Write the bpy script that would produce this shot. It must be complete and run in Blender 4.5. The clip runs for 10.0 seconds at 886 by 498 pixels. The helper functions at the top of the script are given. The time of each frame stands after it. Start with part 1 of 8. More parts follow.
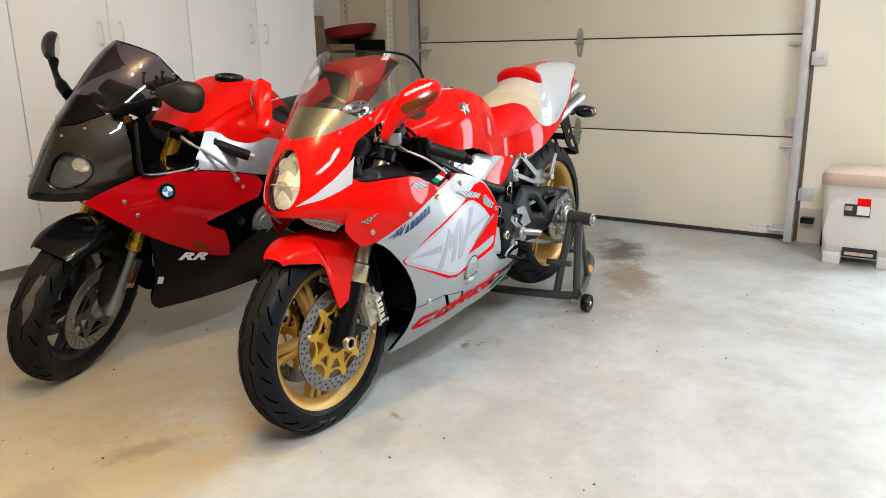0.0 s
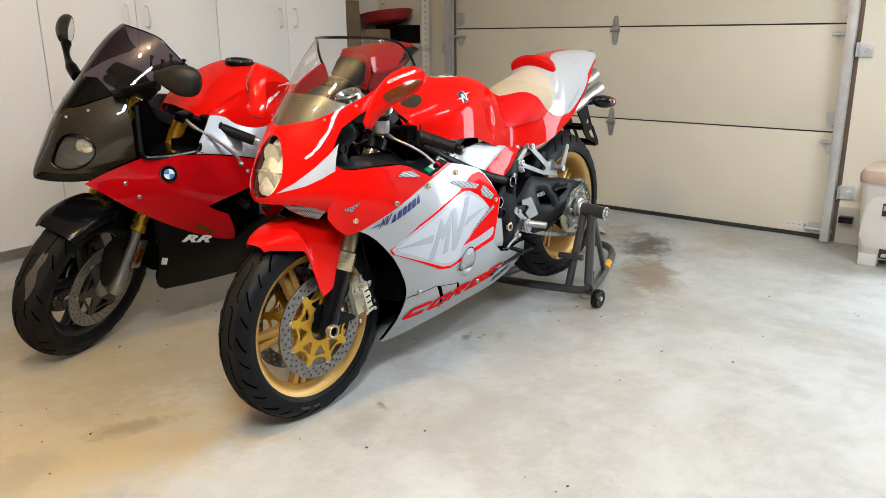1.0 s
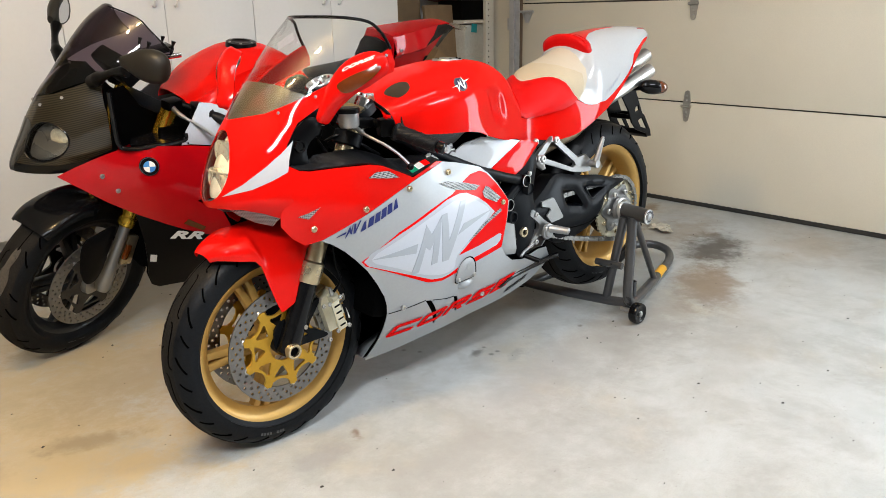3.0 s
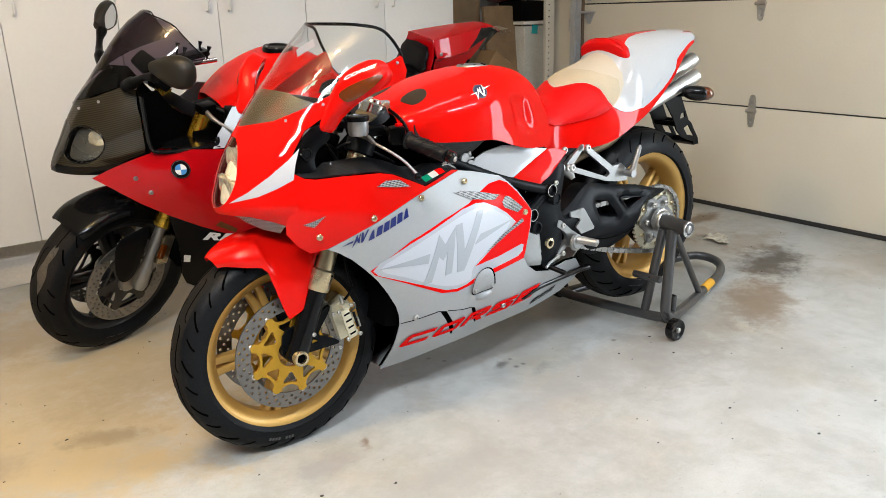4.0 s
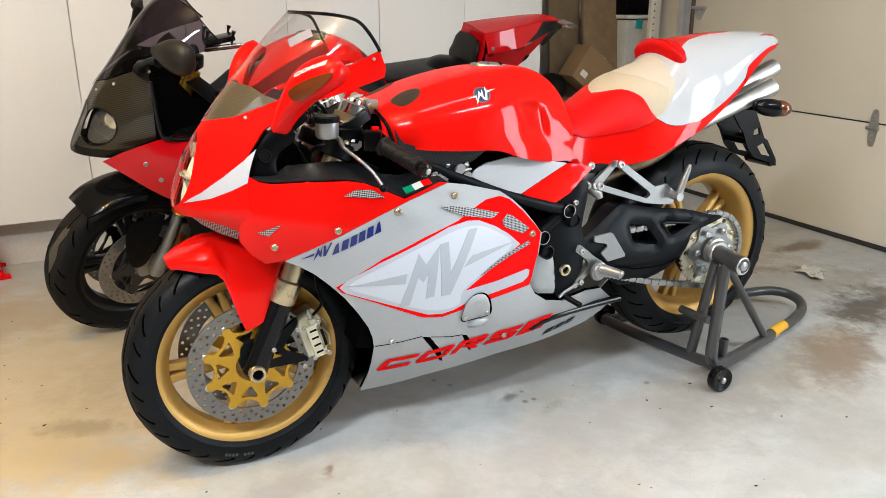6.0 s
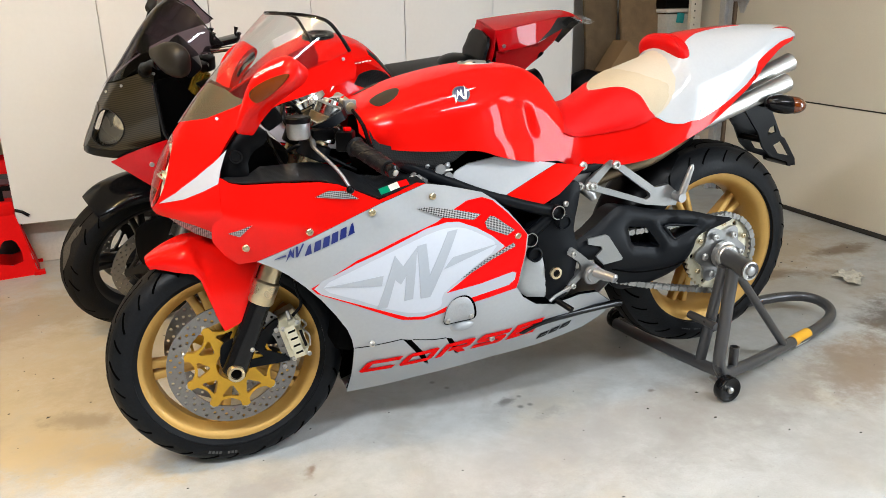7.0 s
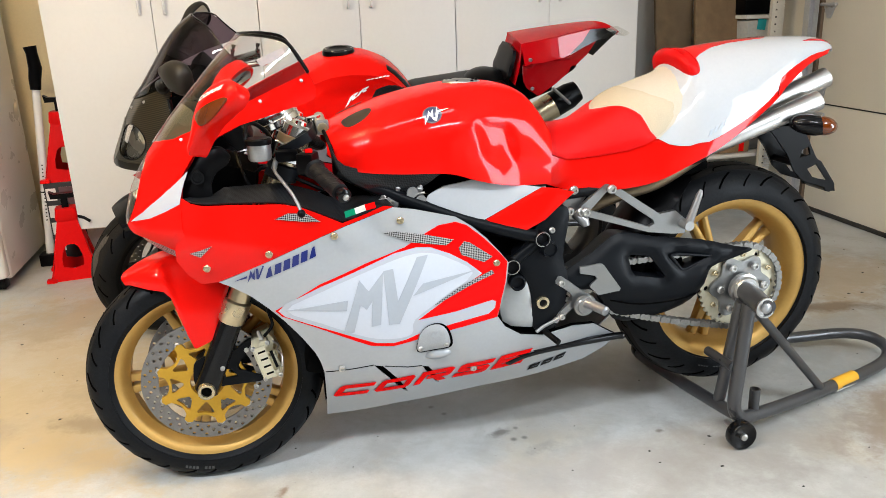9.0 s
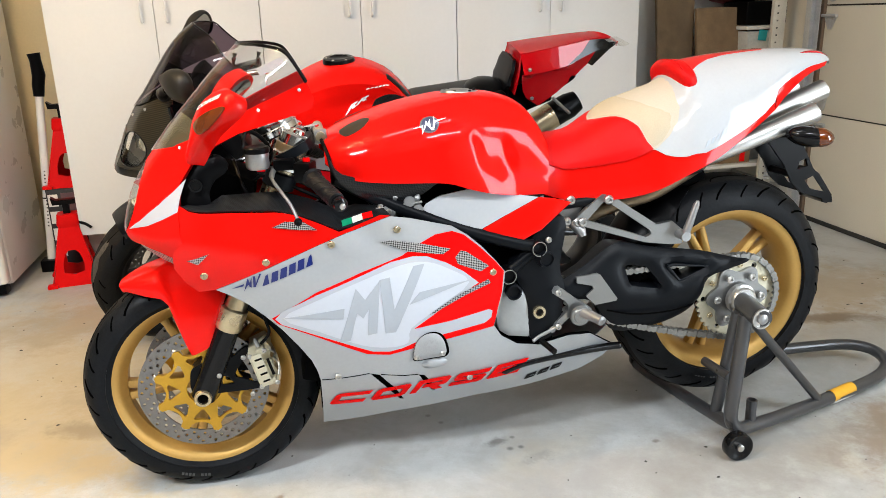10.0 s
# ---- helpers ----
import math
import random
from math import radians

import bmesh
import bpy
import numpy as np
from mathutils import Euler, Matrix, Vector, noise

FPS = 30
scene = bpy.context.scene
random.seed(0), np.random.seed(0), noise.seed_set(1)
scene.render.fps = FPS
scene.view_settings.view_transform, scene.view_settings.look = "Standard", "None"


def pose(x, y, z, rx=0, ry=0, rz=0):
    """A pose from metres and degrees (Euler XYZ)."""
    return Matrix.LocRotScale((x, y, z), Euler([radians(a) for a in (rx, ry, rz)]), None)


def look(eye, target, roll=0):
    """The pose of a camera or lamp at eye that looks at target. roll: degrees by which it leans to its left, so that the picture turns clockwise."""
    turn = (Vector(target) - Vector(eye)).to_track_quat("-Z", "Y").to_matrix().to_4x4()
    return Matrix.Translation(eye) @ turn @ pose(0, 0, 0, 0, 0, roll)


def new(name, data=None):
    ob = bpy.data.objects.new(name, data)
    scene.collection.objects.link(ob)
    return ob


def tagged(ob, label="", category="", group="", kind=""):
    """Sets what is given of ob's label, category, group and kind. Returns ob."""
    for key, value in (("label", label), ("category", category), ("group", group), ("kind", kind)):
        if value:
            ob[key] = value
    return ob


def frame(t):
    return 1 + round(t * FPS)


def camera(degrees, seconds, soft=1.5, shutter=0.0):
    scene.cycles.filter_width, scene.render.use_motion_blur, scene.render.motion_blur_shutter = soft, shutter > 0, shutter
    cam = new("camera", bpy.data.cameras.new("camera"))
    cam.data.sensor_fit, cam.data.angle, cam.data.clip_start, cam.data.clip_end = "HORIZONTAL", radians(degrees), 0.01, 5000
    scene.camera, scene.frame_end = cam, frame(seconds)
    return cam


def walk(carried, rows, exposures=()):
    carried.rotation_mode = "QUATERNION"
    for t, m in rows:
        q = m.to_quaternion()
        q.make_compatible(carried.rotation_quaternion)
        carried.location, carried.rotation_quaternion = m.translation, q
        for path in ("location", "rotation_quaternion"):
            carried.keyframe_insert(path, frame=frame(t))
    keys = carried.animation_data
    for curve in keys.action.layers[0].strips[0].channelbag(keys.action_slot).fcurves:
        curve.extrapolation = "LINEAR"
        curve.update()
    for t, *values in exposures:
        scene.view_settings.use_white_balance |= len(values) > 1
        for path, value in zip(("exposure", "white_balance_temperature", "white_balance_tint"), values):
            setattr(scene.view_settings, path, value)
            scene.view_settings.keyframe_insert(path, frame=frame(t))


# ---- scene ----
cam = camera(60.1, 10.0, 0.6)
PATH = [
    (0, (-1.599, -1.536, 1.132), (0.005, -0.456, 0.621), -1.2),
    (0.5, (-1.543, -1.588, 1.13), (0.049, -0.503, 0.595), -1.1),
    (1, (-1.445, -1.686, 1.133), (0.062, -0.488, 0.59), -0.6),
    (1.5, (-1.338, -1.727, 1.126), (0.12, -0.472, 0.579), -0.6),
    (2, (-1.196, -1.697, 1.117), (0.241, -0.425, 0.551), -0.6),
    (2.5, (-1.09, -1.688, 1.12), (0.3, -0.373, 0.538), -0.8),
    (3.8, (-0.806, -1.806, 1.154), (0.359, -0.295, 0.555), -1.7),
    (4, (-0.792, -1.807, 1.149), (0.353, -0.279, 0.553), -1.6),
    (4.5, (-0.677, -1.792, 1.143), (0.425, -0.24, 0.532), -1.5),
    (5, (-0.557, -1.773, 1.141), (0.493, -0.196, 0.5), -1.4),
    (5.5, (-0.461, -1.78, 1.149), (0.498, -0.143, 0.515), -0.7),
    (5.7, (-0.411, -1.788, 1.154), (0.501, -0.122, 0.527), -0.2),
    (7, (-0.13, -1.866, 1.153), (0.554, -0.094, 0.527), -1.0),
    (7.5, (-0.014, -1.841, 1.154), (0.604, -0.046, 0.526), -1.7),
    (8, (0.096, -1.849, 1.157), (0.61, -0.018, 0.538), -2.7),
    (8.5, (0.183, -1.881, 1.167), (0.621, -0.028, 0.554), -2.5),
    (9, (0.223, -1.89, 1.171), (0.623, -0.026, 0.564), -2.0),
    (9.5, (0.234, -1.894, 1.176), (0.621, -0.024, 0.581), -1.8),
    (10, (0.237, -1.898, 1.176), (0.631, -0.027, 0.588), -1.7),
]
walk(cam, [(t, look(eye, target, roll)) for t, eye, target, roll in PATH], ((0.0, 0.07, 6250, 9), (5.0, 0.22, 6250, 9), (10.0, 0.39, 6250, 9)))
from mathutils import geometry

# ---- world, sun, lamps ----
world = bpy.data.worlds.new("world")
scene.world = world
world.use_nodes = True
wn = world.node_tree.nodes
sky = wn.new("ShaderNodeTexSky")
sky.sky_type = "NISHITA"
sky.sun_disc = False
sky.sun_elevation = radians(48)
sky.sun_rotation = radians(150)
world.node_tree.links.new(sky.outputs[0], wn["Background"].inputs[0])
wn["Background"].inputs[1].default_value = 0.12


def lamp(name, kind, energy, color, m, size=0.1, size_y=None, angle=None):
    data = bpy.data.lights.new(name, kind)
    data.energy, data.color = energy, color
    if kind == "AREA":
        data.shape = "RECTANGLE"
        data.size, data.size_y = size, size_y or size
    elif kind == "SUN":
        data.angle = angle
    else:
        data.shadow_soft_size = size
    ob = new(name, data)
    ob.matrix_world = m
    return ob


lamp("sun", "SUN", 3.0, (1.0, 0.95, 0.88), look((6, -9, 9), (3, -9, 0)), angle=radians(0.5))
# daylight through the open door bay
lamp("bay_daylight", "AREA", 58, (0.86, 0.94, 1.0), look((3.2, -2.05, 1.10), (0.0, -1.4, 0.7)), 0.8, 2.0)
# cool tubes of the ceiling strip lights
for lx_, ly_, watts in ((0.6, -0.60, 9), (1.5, -2.0, 40), (-1.5, -1.7, 98)):
    lamp("strip_tube", "AREA", watts, (0.96, 0.98, 1.0), look((lx_, ly_, 2.56), (lx_, ly_ + 0.001, 0)), 1.2, 0.20)
# warm bulbs of the ceiling fitting
for bx_ in (-0.95, -0.65):
    lamp("ceiling_bulb", "POINT", 42, (1.0, 0.68, 0.33), pose(bx_, -0.35, 2.46), 0.045)

# ---- materials ----


def material(name, color, rough=0.5, metal=0.0, coat=0.0, vary=0.08, scale=6.0, fine=120.0, bump=0.0, grit=0.05,
             spec=0.5, alpha=None, random_tint=0.0):
    """A painted, cast or moulded surface with drift at two scales."""
    m = bpy.data.materials.new(name)
    m.use_nodes = True
    nt = m.node_tree
    n, l = nt.nodes, nt.links
    b = n["Principled BSDF"]
    tc = n.new("ShaderNodeTexCoord")
    big, small = n.new("ShaderNodeTexNoise"), n.new("ShaderNodeTexNoise")
    big.inputs["Scale"].default_value, big.inputs["Detail"].default_value = scale, 4
    small.inputs["Scale"].default_value, small.inputs["Detail"].default_value = fine, 3
    for t in (big, small):
        l.new(tc.outputs["Object"], t.inputs["Vector"])
    mixer = n.new("ShaderNodeMix")
    mixer.data_type = "RGBA"
    mixer.blend_type = "MULTIPLY"
    mixer.inputs["Factor"].default_value = 1.0
    mixer.inputs["A"].default_value = (*color, 1)
    add = n.new("ShaderNodeMath")
    add.operation = "ADD"
    l.new(big.outputs["Fac"], add.inputs[0])
    l.new(small.outputs["Fac"], add.inputs[1])
    ramp = n.new("ShaderNodeMapRange")
    ramp.inputs["From Min"].default_value, ramp.inputs["From Max"].default_value = 0.6, 1.4
    ramp.inputs["To Min"].default_value, ramp.inputs["To Max"].default_value = 1 - vary, 1 + vary
    l.new(add.outputs[0], ramp.inputs["Value"])
    grey = n.new("ShaderNodeCombineColor")
    for k in range(3):
        l.new(ramp.outputs[0], grey.inputs[k])
    l.new(grey.outputs[0], mixer.inputs["B"])
    l.new(mixer.outputs["Result"], b.inputs["Base Color"])
    r2 = n.new("ShaderNodeMapRange")
    r2.inputs["From Min"].default_value, r2.inputs["From Max"].default_value = 0.3, 0.7
    r2.inputs["To Min"].default_value, r2.inputs["To Max"].default_value = max(0.0, rough - grit), min(1.0, rough + grit)
    l.new(big.outputs["Fac"], r2.inputs["Value"])
    l.new(r2.outputs[0], b.inputs["Roughness"])
    b.inputs["Metallic"].default_value = metal
    b.inputs["Coat Weight"].default_value = coat
    b.inputs["Coat Roughness"].default_value = 0.015
    b.inputs["Specular IOR Level"].default_value = spec
    if bump:
        bp = n.new("ShaderNodeBump")
        bp.inputs["Strength"].default_value = bump
        bp.inputs["Distance"].default_value = 0.002
        l.new(small.outputs["Fac"], bp.inputs["Height"])
        l.new(bp.outputs[0], b.inputs["Normal"])
    return m


def weave(name, dark, light, rough, coat, pitch, metal=0.0, spec=0.5, flat=False, ribs=False):
    """Woven carbon or punched mesh: small squares in two tones."""
    m = material(name, dark, rough, metal, coat, spec=spec)
    nt = m.node_tree
    n, l = nt.nodes, nt.links
    b = n["Principled BSDF"]
    tc = n.new("ShaderNodeTexCoord")
    rot = n.new("ShaderNodeMapping")
    rot.inputs["Rotation"].default_value = (0, radians(45), 0) if flat else (radians(20), radians(45), radians(20))
    rot.inputs["Scale"].default_value = (1, 0.001, 1) if flat else (1, 1, 1)
    ch = n.new("ShaderNodeTexChecker")
    ch.inputs["Scale"].default_value = 1.0 / pitch
    ch.inputs["Color1"].default_value = (*dark, 1)
    ch.inputs["Color2"].default_value = (*light, 1)
    l.new(tc.outputs["Object"], rot.inputs["Vector"])
    l.new(rot.outputs[0], ch.inputs["Vector"])
    l.new(ch.outputs["Color"], b.inputs["Base Color"])
    if ribs:
        wv = n.new("ShaderNodeTexWave")
        wv.bands_direction = "Z"
        wv.inputs["Scale"].default_value = 0.314 / pitch
        wv.inputs["Distortion"].default_value = 0.6
        wv.inputs["Detail Scale"].default_value = 3.0
        rot.inputs["Rotation"].default_value = (radians(10), radians(14), 0)
        mx = n.new("ShaderNodeMix")
        mx.data_type = "RGBA"
        mx.inputs["A"].default_value, mx.inputs["B"].default_value = (*dark, 1), (*light, 1)
        l.new(rot.outputs[0], wv.inputs["Vector"])
        l.new(wv.outputs["Fac"], mx.inputs["Factor"])
        l.new(mx.outputs["Result"], b.inputs["Base Color"])
    return m


def glass(name, color, rough=0.02, clear=0.85):
    """Thin moulded screen: mostly clear, with its gloss."""
    m = bpy.data.materials.new(name)
    m.use_nodes = True
    nt = m.node_tree
    n, l = nt.nodes, nt.links
    for x in list(n):
        if x.type == "BSDF_PRINCIPLED":
            n.remove(x)
    out = n["Material Output"]
    tr = n.new("ShaderNodeBsdfTransparent")
    tr.inputs[0].default_value = (*color, 1)
    gl = n.new("ShaderNodeBsdfGlossy")
    gl.inputs["Roughness"].default_value = rough
    lw = n.new("ShaderNodeLayerWeight")
    lw.inputs[0].default_value = 0.5
    pw = n.new("ShaderNodeMath")
    pw.operation = "POWER"
    pw.inputs[1].default_value = 4.0
    l.new(lw.outputs["Facing"], pw.inputs[0])
    fr = n.new("ShaderNodeMapRange")
    fr.inputs["To Min"].default_value = 0.05
    fr.inputs["To Max"].default_value = 0.9
    l.new(pw.outputs[0], fr.inputs["Value"])
    mx = n.new("ShaderNodeMixShader")
    l.new(fr.outputs[0], mx.inputs[0])
    l.new(tr.outputs[0], mx.inputs[1])
    l.new(gl.outputs[0], mx.inputs[2])
    l.new(mx.outputs[0], out.inputs[0])
    return m


RED = material("red_lacquer", (0.62, 0.004, 0.002), 0.5, 0, 0.42, 0.03, spec=0.0)
GLOSSRED = material("polished_red", (0.63, 0.004, 0.002), 0.4, 0, 1.0, 0.03, spec=0.4)
DEEPRED = material("deep_red_lacquer", (0.40, 0.002, 0.005), 0.5, 0, 0.6, 0.05, spec=0.0)
SILVER = material("silver_lacquer", (0.38, 0.395, 0.41), 0.42, 0.25, 0.4, 0.04, spec=0.3)
PANEL = material("white_panel_film", (0.52, 0.55, 0.61), 0.42, 0.05, 0.4, 0.03, spec=0.3)
EMBLEMRIM = material("emblem_rim", (0.10, 0.10, 0.11), 0.4, 0.4, 0.3)
EMBLEM = material("emblem_blue", (0.012, 0.014, 0.06), 0.3, 0, 0.5)
OLIVE = material("smoked_vent", (0.035, 0.028, 0.018), 0.6, 0, 0.0, 0.3, 30, spec=0.2)
TINTFILM = material("smoked_screen_film", (0.085, 0.070, 0.036), 0.35, 0, 0.4, 0.1, 5)
TINTFILM.node_tree.nodes["Principled BSDF"].inputs["Alpha"].default_value = 0.8
CHAINSTEEL = material("oiled_chain", (0.24, 0.235, 0.22), 0.38, 0.85, 0, 0.2, 40, 300)
CREAMHIDE = material("cream_hide", (0.48, 0.425, 0.335), 0.7, 0, 0, 0.06, 14, 300, 0.15, spec=0.2)
COVERGREY = material("matt_cast_cover", (0.36, 0.37, 0.38), 0.5, 0.3, 0, 0.1, 20, 250, 0.1)
PALE = material("pale_silver_lacquer", (0.43, 0.45, 0.50), 0.42, 0.1, 0.5, 0.03, spec=0.3)
GREYMARK = material("grey_decal", (0.37, 0.40, 0.445), 0.4, 0.1, 0.5, 0.03)
WHITE = material("white_lacquer", (0.42, 0.43, 0.445), 0.5, 0, 0.6, 0.03, spec=0.2)
BLUE = material("blue_decal", (0.001, 0.010, 0.12), 0.35, 0, 0.3, 0.05)
GREEN = material("green_decal", (0.0, 0.25, 0.12), 0.35, 0, 0.3)
DECALWHITE = material("white_decal", (0.78, 0.78, 0.77), 0.35, 0, 0.3, 0.03)
DECALRED = material("red_decal", (0.76, 0.003, 0.003), 0.5, 0, 0.15, 0.03, spec=0.0)
SUEDE = material("beige_suede", (0.45, 0.385, 0.28), 0.9, 0, 0, 0.10, 14, 400, 0.25, spec=0.2)
REDHIDE = material("red_leather", (0.56, 0.003, 0.003), 0.42, 0, 0.0, 0.08, 20, 500, 0.3, spec=0.12)
RUBBER = material("tyre_rubber", (0.0052, 0.0058, 0.0070), 0.48, 0, 0, 0.4, 9, 160, 0.25, 0.14, spec=0.13)
TREAD = material("dusty_tread", (0.013, 0.0115, 0.010), 0.75, 0, 0, 0.45, 14, 220, 0.35, spec=0.1)
SCUFFED = material("scuffed_rubber", (0.060, 0.050, 0.038), 0.85, 0, 0, 0.5, 25, 200, 0.4)
GROOVE = material("groove_rubber", (0.0008, 0.0008, 0.0008), 0.9, spec=0.0)
GOLD = material("gold_magnesium", (0.50, 0.295, 0.075), 0.45, 0.45, 0.15, 0.06)
GOLDANO = material("gold_anodised", (0.55, 0.32, 0.035), 0.35, 0.75, 0.0, 0.06)
GOLDTUBE = material("nitrided_tube", (0.55, 0.46, 0.30), 0.28, 0.9, 0, 0.08)
AMBERTUBE = material("gold_fork_tube", (0.62, 0.38, 0.04), 0.25, 0.8, 0, 0.08)
STEEL = material("brushed_steel", (0.50, 0.49, 0.47), 0.34, 0.95, 0, 0.10, 10, 250)
DISCSTEEL = material("disc_steel", (0.21, 0.205, 0.20), 0.34, 0.9, 0, 0.12, 30, 300)
ALLOY = material("cast_alloy", (0.34, 0.34, 0.34), 0.40, 0.8, 0, 0.08, 12, 250, 0.08)
BRIGHT = material("polished_alloy", (0.27, 0.27, 0.265), 0.36, 0.8, 0, 0.06, 20, 250)
HEATSTEEL = material("heat_browned_steel", (0.20, 0.15, 0.095), 0.38, 0.85, 0, 0.2, 14, 200)
CHROME = material("chrome", (0.75, 0.75, 0.75), 0.12, 1.0)
CREAM = material("nickel_caliper", (0.60, 0.56, 0.42), 0.36, 0.5, 0, 0.08)
BLACK = material("black_plastic", (0.0018, 0.0018, 0.0022), 0.34, 0, 0, 0.2, spec=0.10)
SATIN = material("satin_black_cast", (0.0032, 0.0040, 0.0055), 0.40, 0.0, 0.0, 0.2, 9, 300, 0.06, spec=0.13)
GLOSSBLACK = material("gloss_black", (0.004, 0.004, 0.0045), 0.14, 0, 0.0, spec=0.25)
INNERRED = material("dull_red_inside", (0.22, 0.002, 0.002), 0.7, spec=0.1)
# almost no reflectance: puts the shade of hollows into the colour
INNER = material("inner_shade_black", (0.0012, 0.0012, 0.0012), 0.8, spec=0.02)
GRIP = material("grip_rubber", (0.004, 0.004, 0.0045), 0.5, 0, 0, 0.2, 20, 500, 0.3, spec=0.2)
STANDGREY = material("gunmetal_powder", (0.06, 0.06, 0.063), 0.32, 0.4, 0.3, 0.12, 14, 400, 0.1)
FINECARBON = weave("fine_carbon", (0.003, 0.003, 0.0035), (0.016, 0.017, 0.019), 0.35, 0.25, 0.003, spec=0.15)
RIBCARBON = weave("ribbed_carbon", (0.004, 0.003, 0.0015), (0.036, 0.028, 0.014), 0.40, 0.8, 0.006, spec=0.2, ribs=True)
MESH = weave("punched_mesh", (0.010, 0.010, 0.010), (0.42, 0.42, 0.42), 0.4, 0, 0.0030, metal=0.3, flat=True)
CLEAR = glass("clear_screen", (0.93, 0.95, 0.95))
SMOKE = glass("smoked_screen", (0.16, 0.12, 0.15), 0.03)
LENS = glass("lamp_glass", (0.96, 0.95, 0.92))
AMBER = material("amber_lens", (0.11, 0.022, 0.001), 0.15, 0, 0.6)
REFLECTOR = material("reflector", (0.95, 0.88, 0.70), 0.2, 0.7, 0.3, 0.3, 45, 70, 0.9)
LAMPWHITE = material("lamp_white", (0.85, 0.79, 0.64), 0.4, 0.2, 0.3, 0.25, 30, 90, 0.5)
TAILRED = material("tail_lens", (0.45, 0.01, 0.02), 0.12, 0, 1.0)
YELLOW = material("yellow_label", (0.75, 0.38, 0.02), 0.4)
PAPER = material("paper", (0.72, 0.70, 0.66), 0.7, 0, 0, 0.1)

# ---- mesh helpers ----
XF = [Matrix.Identity(4)]


def part(name, bm, mat, parent=None, label="", sharp=38, kind="", category=""):
    me = bpy.data.meshes.new(name)
    bmesh.ops.transform(bm, matrix=XF[-1], verts=bm.verts)
    bmesh.ops.recalc_face_normals(bm, faces=bm.faces)
    bm.to_mesh(me)
    bm.free()
    for p in me.polygons:
        p.use_smooth = True
    me.set_sharp_from_angle(angle=radians(sharp))
    me.materials.append(mat)
    ob = new(name, me)
    ob.parent = parent
    return tagged(ob, label, category, "", kind)


def pair(name, bm, mat, parent=None, label="", sharp=38):
    """A left-hand part and its mirror image, each a part of its own."""
    other = bm.copy()
    bmesh.ops.scale(other, vec=(1, -1, 1), verts=other.verts)
    bmesh.ops.reverse_faces(other, faces=other.faces)
    ob = part(name, bm, mat, parent, label, sharp)
    part(name, other, mat, parent, label, sharp)
    return ob


SCREWMESH = {}


def screws(name, places, r, mat, parent, both_sides=False):
    """Small socket screws, each an object on one shared mesh. places: (point, direction)."""
    key = (r, mat.name)
    if key not in SCREWMESH:
        XF.append(Matrix.Identity(4))
        first = part(name, lathe([(r, -0.002), (r, r * 0.35), (r * 0.75, r * 0.62), (r * 0.45, r * 0.62), (r * 0.4, r * 0.2), (0, r * 0.2)], seg=12), mat, parent)
        XF.pop()
        SCREWMESH[key] = first.data
        scene.collection.objects.unlink(first)
        bpy.data.objects.remove(first)
    for p, n in places:
        for s in ((1, -1) if both_sides else (1,)):
            ob = new(name, SCREWMESH[key])
            ob.parent = parent
            q = Vector((n[0], n[1] * s, n[2])).to_track_quat("Y", "Z").to_matrix().to_4x4()
            ob.matrix_local = XF[-1] @ Matrix.Translation((p[0], p[1] * s, p[2])) @ q


def thing(name, label, category, m=None, group=""):
    ob = new(name)
    ob.empty_display_size = 0.1
    if m is not None:
        ob.matrix_world = m
    return tagged(ob, label, category, group)


def catmull(pts, k=6, closed=False):
    """A smooth line through a few control points."""
    P = [Vector(p) for p in pts]
    n, out = len(P), []
    for i in range(n if closed else n - 1):
        a, b, c, d = (P[(i + j) % n] if closed else P[min(max(i + j, 0), n - 1)] for j in (-1, 0, 1, 2))
        for s in range(k):
            t = s / k
            out.append(0.5 * ((2 * b) + (c - a) * t + (2 * a - 5 * b + 4 * c - d) * t * t + (3 * b - a - 3 * c + d) * t ** 3))
    if not closed:
        out.append(P[-1])
    return out


def tube(bm, pts, r, seg=10, r_end=None, caps=True):
    """A round bar swept along points; r may taper to r_end, or be a list."""
    P = [Vector(p) for p in pts]
    n = len(P)
    rings = []
    up = None
    for i, p in enumerate(P):
        d = (P[min(i + 1, n - 1)] - P[max(i - 1, 0)]).normalized()
        if i and d.dot(way) < 0:
            d = -d
        way = d
        if up is None:
            up = Vector((0, 0, 1)) if abs(d.z) < 0.9 else Vector((1, 0, 0))
        s = d.cross(up).normalized()
        up = s.cross(d).normalized()
        if isinstance(r, (list, tuple)):
            rr = r[i]
        else:
            rr = r if r_end is None else r + (r_end - r) * i / (n - 1)
        rings.append([bm.verts.new(p + rr * (math.cos(a) * s + math.sin(a) * up)) for a in (2 * math.pi * k / seg for k in range(seg))])
    for a, b in zip(rings, rings[1:]):
        for k in range(seg):
            bm.faces.new((a[k], a[(k + 1) % seg], b[(k + 1) % seg], b[k]))
    if caps:
        bm.faces.new(rings[0])
        bm.faces.new(rings[-1])
    return bm


def rod(p0, p1, r, r_end=None, seg=14):
    return tube(bmesh.new(), (p0, p1), r, seg, r_end)


